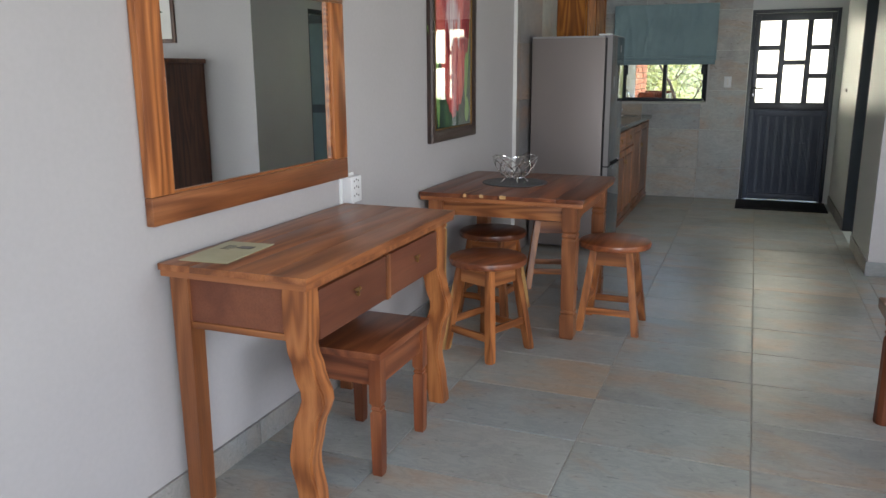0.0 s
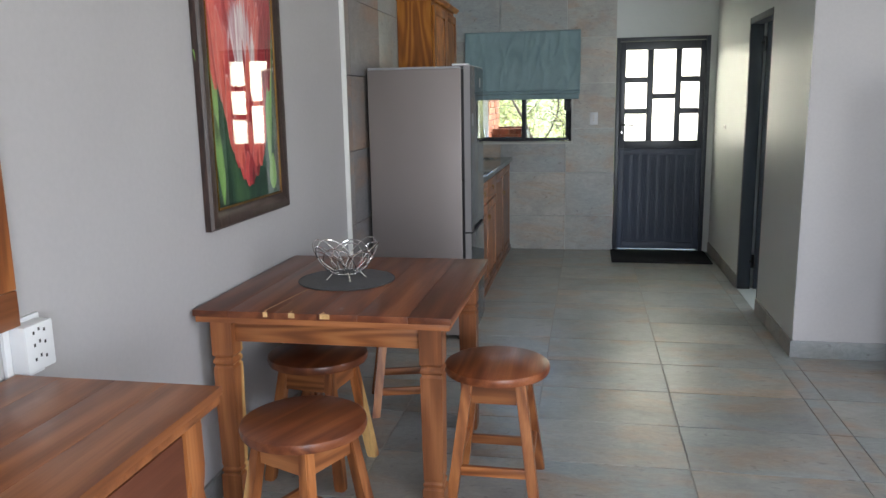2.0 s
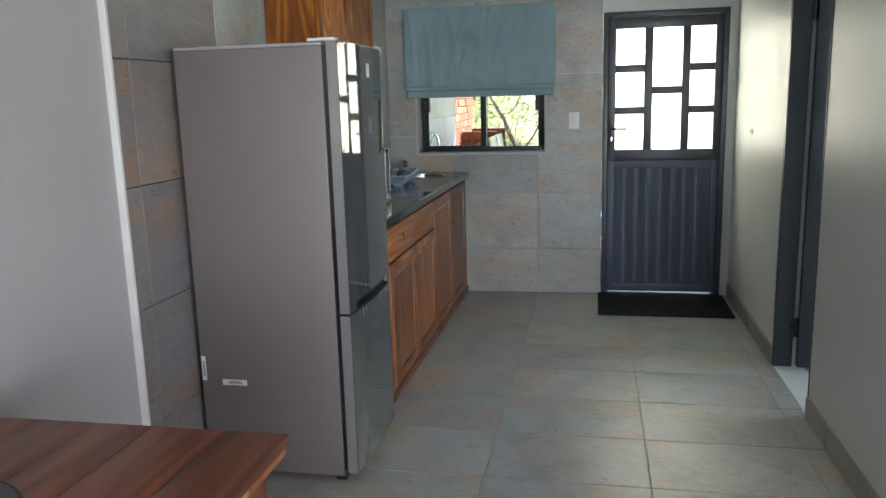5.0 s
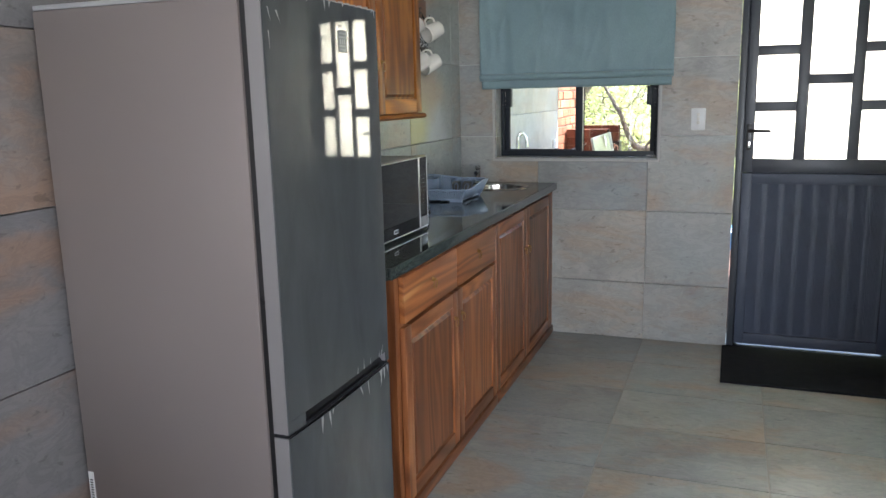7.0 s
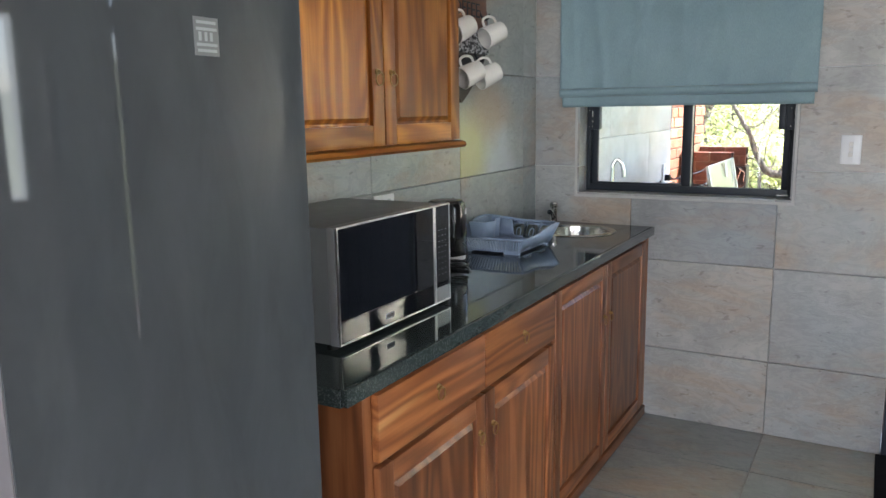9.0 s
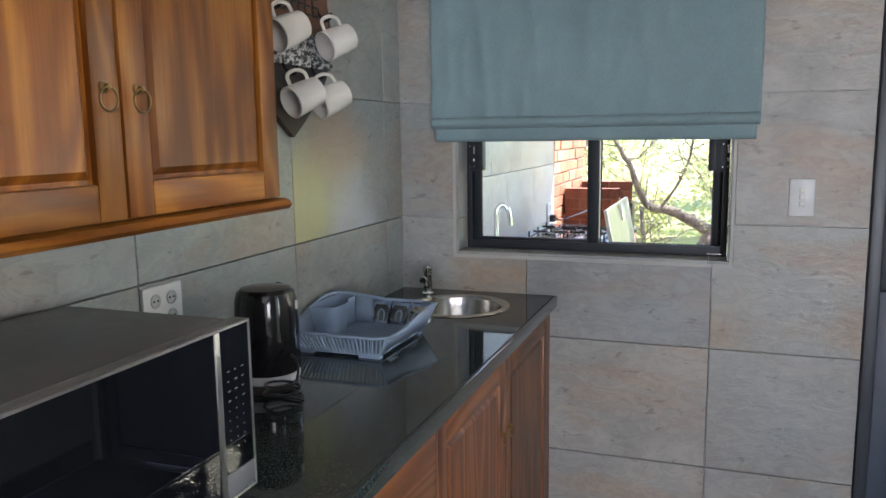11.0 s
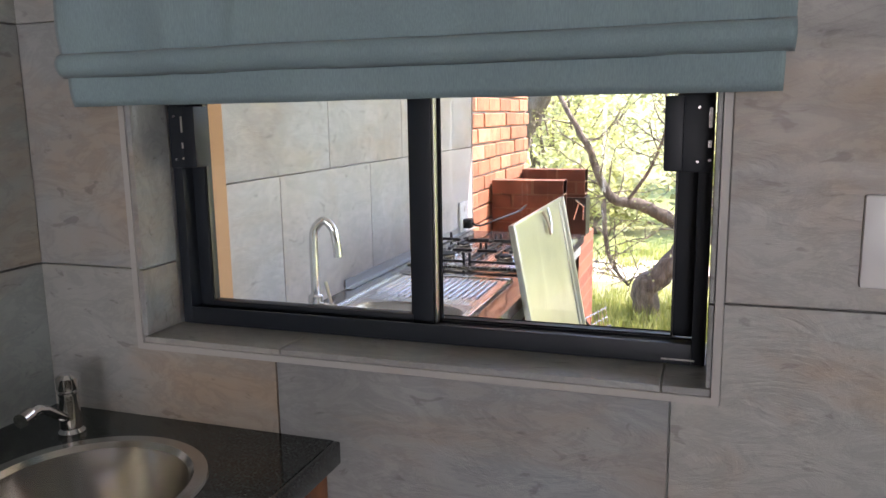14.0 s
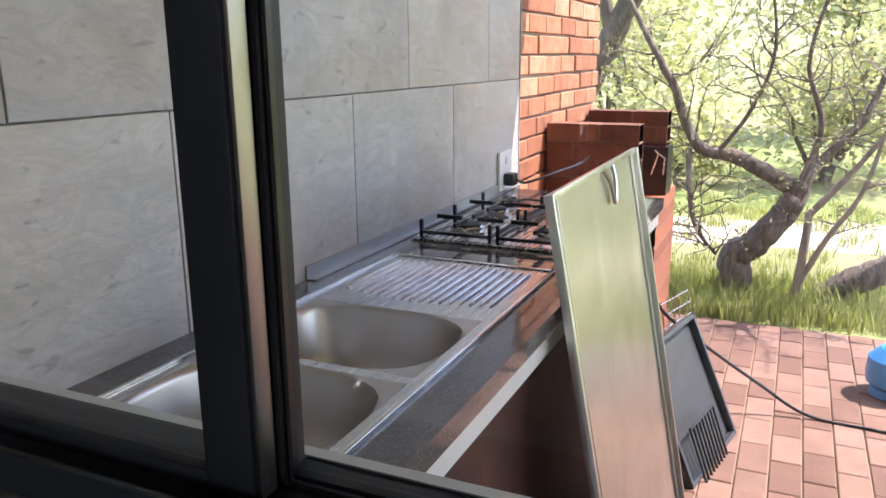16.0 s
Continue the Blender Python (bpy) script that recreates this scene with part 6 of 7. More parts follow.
brick_colour = mat("red_brick", (0.33, 0.11, 0.06), 0.85)
n = Net(brick_colour)
v = n.coords(spread=9.0)
info = n.add("ObjectInfo")
tone = n.ramp(info.outputs["Random"], (0.0, (0.32, 0.12, 0.065)), (0.4, (0.42, 0.175, 0.095)), (0.75, (0.50, 0.23, 0.13)), (1.0, (0.56, 0.30, 0.19)))
worn = n.ramp(n.noise(v, 14, 6, 0.7), (0.35, (0.62, 0.58, 0.55)), (0.6, (1, 1, 1)), (0.78, (1.25, 1.15, 1.05)))
n.colour(n.mix(1.0, tone, worn, "MULTIPLY"))
n.bump(n.noise(v, 45, 5), 0.6, 0.006)
M["brick"] = brick_colour
sooty = mat("sooty_brick", (0.14, 0.055, 0.035), 0.9)
n = Net(sooty)
v = n.coords(spread=9.0)
info = n.add("ObjectInfo")
tone = n.ramp(info.outputs["Random"], (0.0, (0.13, 0.052, 0.034)), (0.5, (0.17, 0.070, 0.045)), (1.0, (0.23, 0.098, 0.062)))
n.colour(n.mix(1.0, tone, n.ramp(n.noise(v, 11, 6, 0.7), (0.35, (0.6, 0.56, 0.54)), (0.65, (1.05, 1.0, 0.97))), "MULTIPLY"))
n.bump(n.noise(v, 45, 5), 0.5, 0.005)
M["sooty"] = sooty
paver = mat("paver_brick", (0.36, 0.17, 0.11), 0.9)
n = Net(paver)
v = n.coords(spread=9.0)
info = n.add("ObjectInfo")
tone = n.ramp(info.outputs["Random"], (0.0, (0.140, 0.074, 0.056)), (0.5, (0.190, 0.106, 0.082)), (1.0, (0.245, 0.148, 0.118)))
n.colour(n.mix(1.0, tone, n.ramp(n.noise(v, 9, 6, 0.7), (0.3, (0.7, 0.68, 0.66)), (0.65, (1.05, 1.03, 1.0))), "MULTIPLY"))
n.bump(n.noise(v, 60, 5), 0.5, 0.004)
M["paver"] = paver
BRICKMAT = mat("laid_brick", (0.3, 0.1, 0.055), 0.85)
n = Net(BRICKMAT)
bt = n.add("TexBrick", Scale=1.0, Mortar_Size=0.006, Brick_Width=0.225, Row_Height=0.08)
mp = n.add("Mapping")
mp.inputs["Rotation"].default_value = (radians(90), 0, 0)
tc = n.add("TexCoord")
n.link(tc.outputs["Object"], mp.inputs["Vector"])
n.link(mp.outputs[0], bt.inputs["Vector"])
bt.inputs["Color1"].default_value, bt.inputs["Color2"].default_value, bt.inputs["Mortar"].default_value = (0.30, 0.095, 0.05, 1), (0.20, 0.062, 0.036, 1), (0.20, 0.13, 0.09, 1)
n.colour(n.mix(0.35, bt.outputs[0], n.noise(n.coords(), 18, 5), "OVERLAY"))
outdoor_counter()


def outdoor_sink():
    s = thing("outdoor_sink", pose(0, 0, 0.868), "stainless steel double-bowl sink with a ribbed drainer in the outdoor counter", "sink")
    x0, x1, y0, y1 = -1.380, -0.956, 9.735, 10.758
    bowls = ((-1.346, -0.983, 9.765, 10.058), (-1.346, -0.983, 10.080, 10.370))
    bm = bmesh.new()
    for u0, u1, v0, v1 in cut((x0, x1, y0, y1), bowls):
        bm.faces.new([bm.verts.new((u, v, 0.004)) for u, v in ((u0, v0), (u1, v0), (u1, v1), (u0, v1))])
    loop = [(x0, y0), (x1, y0), (x1, y1), (x0, y1)]
    for (a, b), (c, d) in zip(loop, loop[1:] + loop[:1]):
        bm.faces.new([bm.verts.new(p) for p in ((a, b, 0.0005), (c, d, 0.0005), (c, d, 0.004), (a, b, 0.004))])
    part("deck", bm, M["steel_y"], s, "flat pressed deck")
    rim = bmesh.new()
    for a, b, c, d in ((x0, x0 + 0.008, y0, y1), (x1 - 0.008, x1, y0, y1), (x0 + 0.008, x1 - 0.008, y1 - 0.008, y1), (x0 + 0.008, x1 - 0.008, y0, y0 + 0.008)):
        bx(rim, a, b, c, d, 0.0042, 0.0085, bevel=0.002)
    part("rim", rim, M["chrome"], s, "raised bright rim")
    for u0, u1, v0, v1 in bowls:
        bm = bmesh.new()
        rings = []
        n = 40
        cx, cy, hx, hy = (u0 + u1) / 2, (v0 + v1) / 2, (u1 - u0) / 2, (v1 - v0) / 2
        square = []
        for k in range(n):
            a = k * math.tau / n
            c, t = math.cos(a), math.sin(a)
            f = 1 / max(abs(c), abs(t))
            square.append((c, t, f))
        rings.append([bm.verts.new((cx + hx * c * f, cy + hy * t * f, 0.004)) for c, t, f in square])
        for grow, z, p in ((0.985, 0.003, 3.0), (0.96, -0.008, 3.0), (0.91, -0.09, 3.0), (0.80, -0.128, 2.9), (0.55, -0.138, 3.0), (0.12, -0.142, 2.0)):
            rings.append([bm.verts.new((cx + hx * grow * c * (abs(c) ** p + abs(t) ** p) ** (-1 / p), cy + hy * grow * t * (abs(c) ** p + abs(t) ** p) ** (-1 / p), z)) for c, t, f in square])
        for r, q in zip(rings, rings[1:]):
            for k in range(n):
                bm.faces.new((r[k], r[(k + 1) % n], q[(k + 1) % n], q[k]))
        bm.faces.new(rings[-1])
        part("bowl", bm, M["bowl_steel"], s, "rounded brushed bowl", sharp=60)
    for k in range(17):
        x = -1.333 + 0.0208 * k
        sh = 0.03 * abs(k - 8) / 8
        part("drainer_rib", tube(bmesh.new(), [(x, 10.430 + sh, 0.0035), (x, 10.442 + sh, 0.0062), (x, 10.704 - sh * 0.3, 0.0062), (x, 10.717 - sh * 0.3, 0.0035)], 0.0042, 8), M["steel_y"], s)


outdoor_sink()
t = thing("outdoor_tap", pose(-1.328, 10.045, 0.872), "tall chrome swan-neck mixer tap behind the outdoor sink", "tap")
part("body", lathe(bmesh.new(), [(0.026, 0.0005), (0.026, 0.008), (0.020, 0.012), (0.020, 0.085), (0.014, 0.09)], 24), M["chrome"], t)
part("spout", tube(bmesh.new(), spline([(0, 0, 0.09), (0, 0, 0.23), (0.006, 0.003, 0.268), (0.028, 0.010, 0.288), (0.050, 0.016, 0.268), (0.058, 0.018, 0.23), (0.061, 0.019, 0.19)], 6), 0.0115, 14), M["chrome"], t, "arched spout")
part("cartridge", tube(bmesh.new(), [(0.015, -0.004, 0.052), (0.062, -0.012, 0.052)], 0.017, 16), M["chrome"], t)
part("lever", tube(bmesh.new(), [(0.052, -0.010, 0.066), (0.036, 0.0, 0.105), (0.028, 0.004, 0.125)], 0.005, 10), M["chrome"], t)


def gas_hob():
    h = thing("gas_hob", pose(0, 0, 0.868), "four-burner gas hob with black iron pan supports in the outdoor counter", "hob")
    x0, x1, y0, y1 = -1.415, -0.945, 10.930, 11.430
    part("plate", box(x0, x1, y0, y1, 0.0005, 0.009, bevel=0.003), M["steel_y"], h, "steel hob plate")
    iron = painted("cast_iron", (0.030, 0.032, 0.036), 0.5)
    for cx, cy, r in ((-1.300, 11.055, 0.048), (-1.300, 11.300, 0.036), (-1.060, 11.055, 0.034), (-1.060, 11.300, 0.044)):
        b = part("burner", lathe(bmesh.new(), [(r + 0.012, 0.0092), (r + 0.012, 0.014), (r, 0.016), (r, 0.025), (r - 0.004, 0.028)], 28, cx, cy), M["steel"], h)
        part("burner_cap", lathe(bmesh.new(), [(r - 0.008, 0.0282), (r - 0.008, 0.032), (r - 0.014, 0.034)], 28, cx, cy), iron, b)
    for gx0, gx1 in ((x0 + 0.018, -1.187), (-1.173, x1 - 0.016)):
        bm = bmesh.new()
        for y in (y0 + 0.015, y1 - 0.023):
            bx(bm, gx0, gx1, y, y + 0.009, 0.018, 0.026)
        for x in (gx0, gx1 - 0.009):
            bx(bm, x, x + 0.009, y0 + 0.024, y1 - 0.023, 0.018, 0.026)
        cxm = (gx0 + gx1) / 2
        for cy in (11.055, 11.300):
            for ang in range(4):
                dx, dy = ((1, 0), (-1, 0), (0, 1), (0, -1))[ang]
                reach = (gx1 - gx0) / 2 if dx else 0.112
                a, b = 0.024, reach - 0.004
                if dx:
                    bx(bm, *sorted((cxm + dx * a, cxm + dx * b)), cy - 0.0045, cy + 0.0045, 0.040, 0.051)
                else:
                    bx(bm, cxm - 0.0045, cxm + 0.0045, *sorted((cy + dy * a, cy + dy * b)), 0.040, 0.051)
        for x in (gx0, gx1 - 0.009):
            for y in (y0 + 0.015, y1 - 0.023, 11.175):
                bx(bm, x, x + 0.009, y, y + 0.009, 0.0092, 0.056)
        part("pan_support", bm, iron, h, "black iron grid")


gas_hob()

oplug = thing("outdoor_socket", pose(-1.458, 11.782, 0.945, 0, 0, 90), "white outdoor socket with a black plug in it", "socket")
part("plate", box(-0.062, 0.062, -0.011, 0, -0.072, 0.072, bevel=0.003), M["white_plastic"], oplug)
part("plug", box(-0.030, 0.020, -0.052, -0.0112, -0.055, -0.008, bevel=0.008), M["black"], oplug, "black plug")
part("rocker", box(-0.01, 0.01, -0.015, -0.0112, 0.025, 0.05, bevel=0.002), M["ceramic"], oplug)
part("cord", tube(bmesh.new(), spline([(-0.005, -0.05, -0.03), (0.02, -0.085, -0.045), (0.12, -0.16, -0.02), (0.26, -0.22, 0.0), (0.42, -0.22, 0.01)], 6), 0.005, 8), M["black"], oplug, "black flex")


def brick_block(name, x0, x1, y0, y1, z0, z1, label, tone="brick", group="braai walls"):
    """A low brick wall: a mortar core with each brick proud of it."""
    b = thing(name, pose(0, 0, 0), label, "brick wall", group)
    part("core", box(x0 + 0.004, x1 - 0.004, y0 + 0.004, y1 - 0.004, z0, z1 - 0.003), M["mortar"], b, "brown mortar")
    rnd = random.Random(len(name) * 7)
    rows = round((z1 - z0) / 0.0815)
    rh = (z1 - z0) / rows
    for k in range(rows):
        za, zb = z0 + k * rh + 0.004, z0 + (k + 1) * rh - 0.004
        x = x0 - (0.11 if k % 2 else 0.0)
        while x < x1:
            a, c = max(x, x0), min(x + 0.222, x1)
            if c - a > 0.03:
                p = rnd.uniform(0, 0.004)
                part("brick", box(a + 0.004, c - 0.004, y0 - p, y1 + p, za, zb + (0.003 if k == rows - 1 else 0)), M[tone], b)
            x += 0.230
    return b


M["mortar"] = plaster("brown_mortar", (0.20, 0.12, 0.08), 0.95)
brick_block("braai_wall", -1.452, -1.055, 12.30, 12.41, 0.70, 1.079, "low red brick wall of the outdoor braai", "sooty")
brick_block("braai_wall", -1.452, -1.048, 13.02, 13.13, 0.86, 1.087, "far red brick wall of the outdoor braai", "sooty")
brick_block("counter_pier", -1.458, -0.892, 11.605, 11.82, GROUND, 0.775, "pale red brick pier under the end of the outdoor counter", group="counter pier")
braai = thing("braai_box", pose(0, 0, 0), "blackened steel fire box between the braai walls", "braai")
bm = bmesh.new()
bx(bm, -1.45, -1.02, 12.86, 12.88, 0.70, 0.93)
bx(bm, -1.04, -1.02, 12.88, 13.02, 0.70, 0.93)
part("shell", bm, M["black"], braai)
part("latch_bar", tube(bmesh.new(), [(-1.09, 12.85, 0.80), (-1.06, 12.84, 0.90), (-1.08, 12.84, 0.915), (-1.03, 12.84, 0.88), (-1.035, 12.85, 0.80)], 0.005, 6), M["steel"], braai, "bright bent bar")
base = thing("brick_pier", pose(0, 0, 0), "red brick base under the outdoor braai", "brick base")
part("body", box(-1.455, -1.02, 11.845, 13.20, GROUND, 0.698), BRICKMAT, base, "red brick body")


def leaning_sheet():
    s = thing("steel_sheet", pose(-0.674, 10.905, -0.106, 0, -10.55, 0), "dull steel sheet with folded edges leaning against the outdoor counter", "steel sheet")
    m = mat("worn_zinc", (0.70, 0.70, 0.62), 0.34, 1.0)
    n = Net(m)
    g = n.noise(n.coords((8, 60, 1.5)), 1.0, 5)
    n.colour(n.ramp(n.noise(n.coords(), 5, 5, 0.6, 0.8), (0.3, (0.58, 0.57, 0.50)), (0.7, (0.76, 0.75, 0.68))))
    n.rough(g, 0.26, 0.36)
    n.bump(n.noise(n.coords((2, 9, 3)), 1.0, 3), 0.15, 0.01)
    h, w = 1.226, 0.425
    part("panel", box(-0.004, 0.0, -w + 0.012, w - 0.012, 0.01, h - 0.012), m, s)
    for a, b, c, d in ((-w, -w + 0.014, 0.0, h), (w - 0.014, w, 0.0, h)):
        part("folded_edge", box(-0.006, 0.014, a, b, c, d, bevel=0.003), m, s)
    part("folded_edge", box(-0.006, 0.008, -w + 0.0145, w - 0.0145, h - 0.014, h, bevel=0.003), m, s)
    part("folded_edge", box(-0.006, 0.008, -w + 0.0145, w - 0.0145, 0.0, 0.012, bevel=0.003), m, s)
    part("seam", box(0.0002, 0.006, w - 0.072, w - 0.066, 0.013, h - 0.016, bevel=0.002), m, s)
    part("seam", box(0.0002, 0.006, -w + 0.045, -w + 0.050, 0.013, h - 0.016, bevel=0.002), m, s)
    part("rope_tie", tube(bmesh.new(), spline([(0.004, 0.02, h - 0.006), (0.012, 0.05, h - 0.05), (0.010, 0.075, h - 0.10), (0.012, 0.095, h - 0.05), (0.006, 0.11, h - 0.010)], 4), 0.006, 6), m, s)


leaning_sheet()


def braai_tray():
    d = thing("braai_tray", pose(-0.655, 11.85, -0.106, 0, -24, -12), "black steel tray leaning against the braai base", "tray")
    part("tray", box(-0.006, 0.0, -0.25, 0.25, 0.0, 0.50), painted("tray_black", (0.035, 0.037, 0.042), 0.45), d)
    for a, b, c, e in ((-0.25, -0.235, 0, 0.5), (0.235, 0.25, 0, 0.5), (-0.234, 0.234, 0.485, 0.5), (-0.234, 0.234, 0, 0.015)):
        part("rim", box(0.0005, 0.028, a, b, c, e, bevel=0.002), M["charcoal"], d)
    g = thing("grill_grid", pose(-0.622, 11.79, -0.106, 0, -21, -12), "small black cooking grid leaning on the tray", "grid")
    bars = [((0, -0.12, 0), (0, 0.12, 0)), ((0, -0.12, 0.20), (0, 0.12, 0.20)), ((0, -0.12, 0), (0, -0.12, 0.20)), ((0, 0.12, 0), (0, 0.12, 0.20))]
    for k in range(7):
        y = -0.09 + 0.03 * k
        bars.append(((0, y, 0), (0, y, 0.20)))
    for a, b in bars:
        part("bar", tube(bmesh.new(), [a, b], 0.005, 8), M["black"], g)
    w = thing("wire_grid", pose(-0.80, 12.12, -0.106, 0, -10, -16), "bright wire braai grid leaning behind the tray", "grid")
    for k in range(9):
        part("bar", tube(bmesh.new(), [(0, -0.2 + 0.05 * k, 0.0), (0, -0.2 + 0.05 * k, 0.52)], 0.0025, 6), M["steel"], w)
    for k in range(11):
        part("bar", tube(bmesh.new(), [(0.004, -0.2, 0.01 + 0.05 * k), (0.004, 0.2, 0.01 + 0.05 * k)], 0.0025, 6), M["steel"], w)


braai_tray()
cable = thing("extension_cable", pose(0, 0, 0), "black cable hanging from the counter and lying over the paving", "cable")
part("cable", tube(bmesh.new(), spline([(-0.92, 11.90, 0.62), (-0.90, 12.05, 0.40), (-0.76, 12.22, 0.22), (-0.52, 12.32, 0.03), (-0.32, 12.34, -0.085), (-0.05, 12.32, -0.094), (0.5, 12.25, -0.094), (1.4, 12.4, -0.094)], 6), 0.007, 8), M["black"], cable)
blue = painted("bright_blue_plastic", (0.02, 0.24, 0.62), 0.35)
bs = thing("gas_bottle", pose(0.03, 12.74, -0.1), "small bright blue gas bottle with a grey valve on the paving", "gas bottle")
part("foot_ring", lathe(bmesh.new(), [(0.10, 0), (0.11, 0.004), (0.105, 0.04)], 28), blue, bs)
part("body", lathe(bmesh.new(), [(0.09, 0.0405), (0.125, 0.06), (0.130, 0.10), (0.125, 0.17), (0.08, 0.215), (0.03, 0.225)], 28), blue, bs)
part("valve", lathe(bmesh.new(), [(0.03, 0.2255), (0.02, 0.235), (0.02, 0.26), (0.034, 0.265), (0.034, 0.285)], 16), M["steel"], bs)


# ---- plants ----
def leaf_mat(name, a, b, c):
    m = mat(name, b, 0.55)
    n = Net(m)
    geo = n.add("NewGeometry")
    col = n.ramp(geo.outputs["Random Per Island"], (0.0, a), (0.5, b), (1.0, c))
    n.colour(col)
    tr = n.add("BsdfTranslucent")
    n.link(n.mix(1.0, col, (1.35, 1.42, 0.9), "MULTIPLY"), tr.inputs[0])
    mx = n.add("MixShader")
    mx.inputs[0].default_value = 0.45
    n.link(n.b.outputs[0], mx.inputs[1])
    n.link(tr.outputs[0], mx.inputs[2])
    n.link(mx.outputs[0], n.n["Material Output"].inputs[0])
    return m


M["leaf"] = leaf_mat("acacia_leaf", (0.20, 0.20, 0.10), (0.31, 0.31, 0.16), (0.46, 0.44, 0.26))
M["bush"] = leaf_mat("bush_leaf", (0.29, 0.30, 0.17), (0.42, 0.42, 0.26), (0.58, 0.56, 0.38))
M["blade"] = leaf_mat("grass_blade", (0.16, 0.19, 0.06), (0.26, 0.28, 0.10), (0.40, 0.39, 0.18))
bark = mat("grey_bark", (0.10, 0.075, 0.055), 0.95)
n = Net(bark)
v = n.coords((9, 9, 3))
n.colour(n.ramp(n.noise(v, 2.5, 6, 0.7), (0.3, (0.085, 0.066, 0.055)), (0.55, (0.21, 0.17, 0.14)), (0.8, (0.38, 0.32, 0.265))))
n.bump(n.noise(v, 5, 6, 0.7), 0.9, 0.03)
palebark = mat("pale_bark", (0.30, 0.25, 0.20), 0.95)
n = Net(palebark)
n.colour(n.ramp(n.noise(n.coords((8, 8, 3)), 3, 5), (0.3, (0.20, 0.16, 0.13)), (0.7, (0.40, 0.35, 0.29))))


def wobble(pts, amount, rnd):
    return [p + Vector((rnd.uniform(-1, 1), rnd.uniform(-1, 1), rnd.uniform(-1, 1))) * amount for p in pts]


def quad_cloud(centres, size, rnd, elong=2.2):
    """Many small leaves as one mesh."""
    verts, faces = [], []
    for c in centres:
        d = Vector((rnd.gauss(0, 1), rnd.gauss(0, 1), rnd.gauss(0, 0.7))).normalized()
        e = d.cross(Vector((rnd.gauss(0, 1), rnd.gauss(0, 1), rnd.gauss(0, 1)))).normalized()
        s = size * rnd.uniform(0.6, 1.4)
        i = len(verts)
        verts += [c - d * s, c + e * s / elong, c + d * s, c - e * s / elong]
        faces.append((i, i + 1, i + 2, i + 3))
    me = bpy.data.meshes.new("leaves")
    me.from_pydata([tuple(p) for p in verts], [], faces)
    return me


def tree(name, limbs, label, seed, twigs=5, leaves=14, size=0.022, bark_mat=None, spread=0.5):
    """A tree from a few bent limbs (points, first and last radius); twigs fork from the limbs and carry the leaves."""
    rnd = random.Random(seed)
    base = Vector(limbs[0][0][0])
    t = thing(name, pose(*base), label, "tree", "garden trees")
    centres, ends = [], []
    for li, (pts, r0, r1) in enumerate(limbs):
        curve = wobble(spline([Vector(p) - base for p in pts], 6), r0 * 0.08, rnd)
        m = len(curve) - 1
        radii = [(r0 + (r1 - r0) * i / m) * rnd.uniform(0.95, 1.06) for i in range(m + 1)]
        bm = tube(bmesh.new(), curve, radii, 12)
        part("trunk" if li == 0 else "limb", bm, bark_mat or bark, t, sharp=80)
        if li or len(limbs) == 1:
            ends.append((curve, r1))
    tw = bmesh.new()
    for curve, r in ends:
        for k in range(twigs):
            i = rnd.randrange(len(curve) // 3, len(curve))
            p = curve[i]
            d = Vector((rnd.gauss(0, 0.8), rnd.gauss(0, 0.8), rnd.uniform(-0.15, 1.1))).normalized()
            line, rad, q = [p], [max(0.006, r * 0.5)], p
            for step in range(6):
                d = (d + Vector((rnd.gauss(0, 0.35), rnd.gauss(0, 0.35), rnd.gauss(0.02, 0.3)))).normalized()
                q = q + d * spread * rnd.uniform(0.10, 0.24)
                line.append(q)
                rad.append(max(0.002, rad[0] * (1 - (step + 1) / 6.5)))
                if rnd.random() < 0.8:
                    e = (d + Vector((rnd.gauss(0, 0.8), rnd.gauss(0, 0.8), rnd.gauss(0.0, 0.6)))).normalized()
                    s = q + e * spread * rnd.uniform(0.10, 0.35)
                    mid = (q + s) / 2 + Vector((rnd.gauss(0, 0.02), rnd.gauss(0, 0.02), rnd.gauss(0, 0.02)))
                    tube(tw, [q, mid, s], [0.004, 0.003, 0.0014], 4)
                    for n_ in range(leaves):
                        f = rnd.random()
                        centres.append(q.lerp(s, f) + Vector((rnd.gauss(0, 0.035), rnd.gauss(0, 0.035), rnd.gauss(0, 0.03))) * (spread / 0.5))
            tube(tw, line, rad, 6)
    part("twigs", tw, bark_mat or bark, t, "tangle of thin twigs", sharp=80)["kind"] = "stuff"
    if centres:
        me = quad_cloud(centres, size, rnd)
        me.materials.append(M["leaf"])
        crown = new("crown", me)
        crown.parent = t
        crown["label"], crown["kind"] = "sparse small yellow-green leaves", "stuff"
    return t


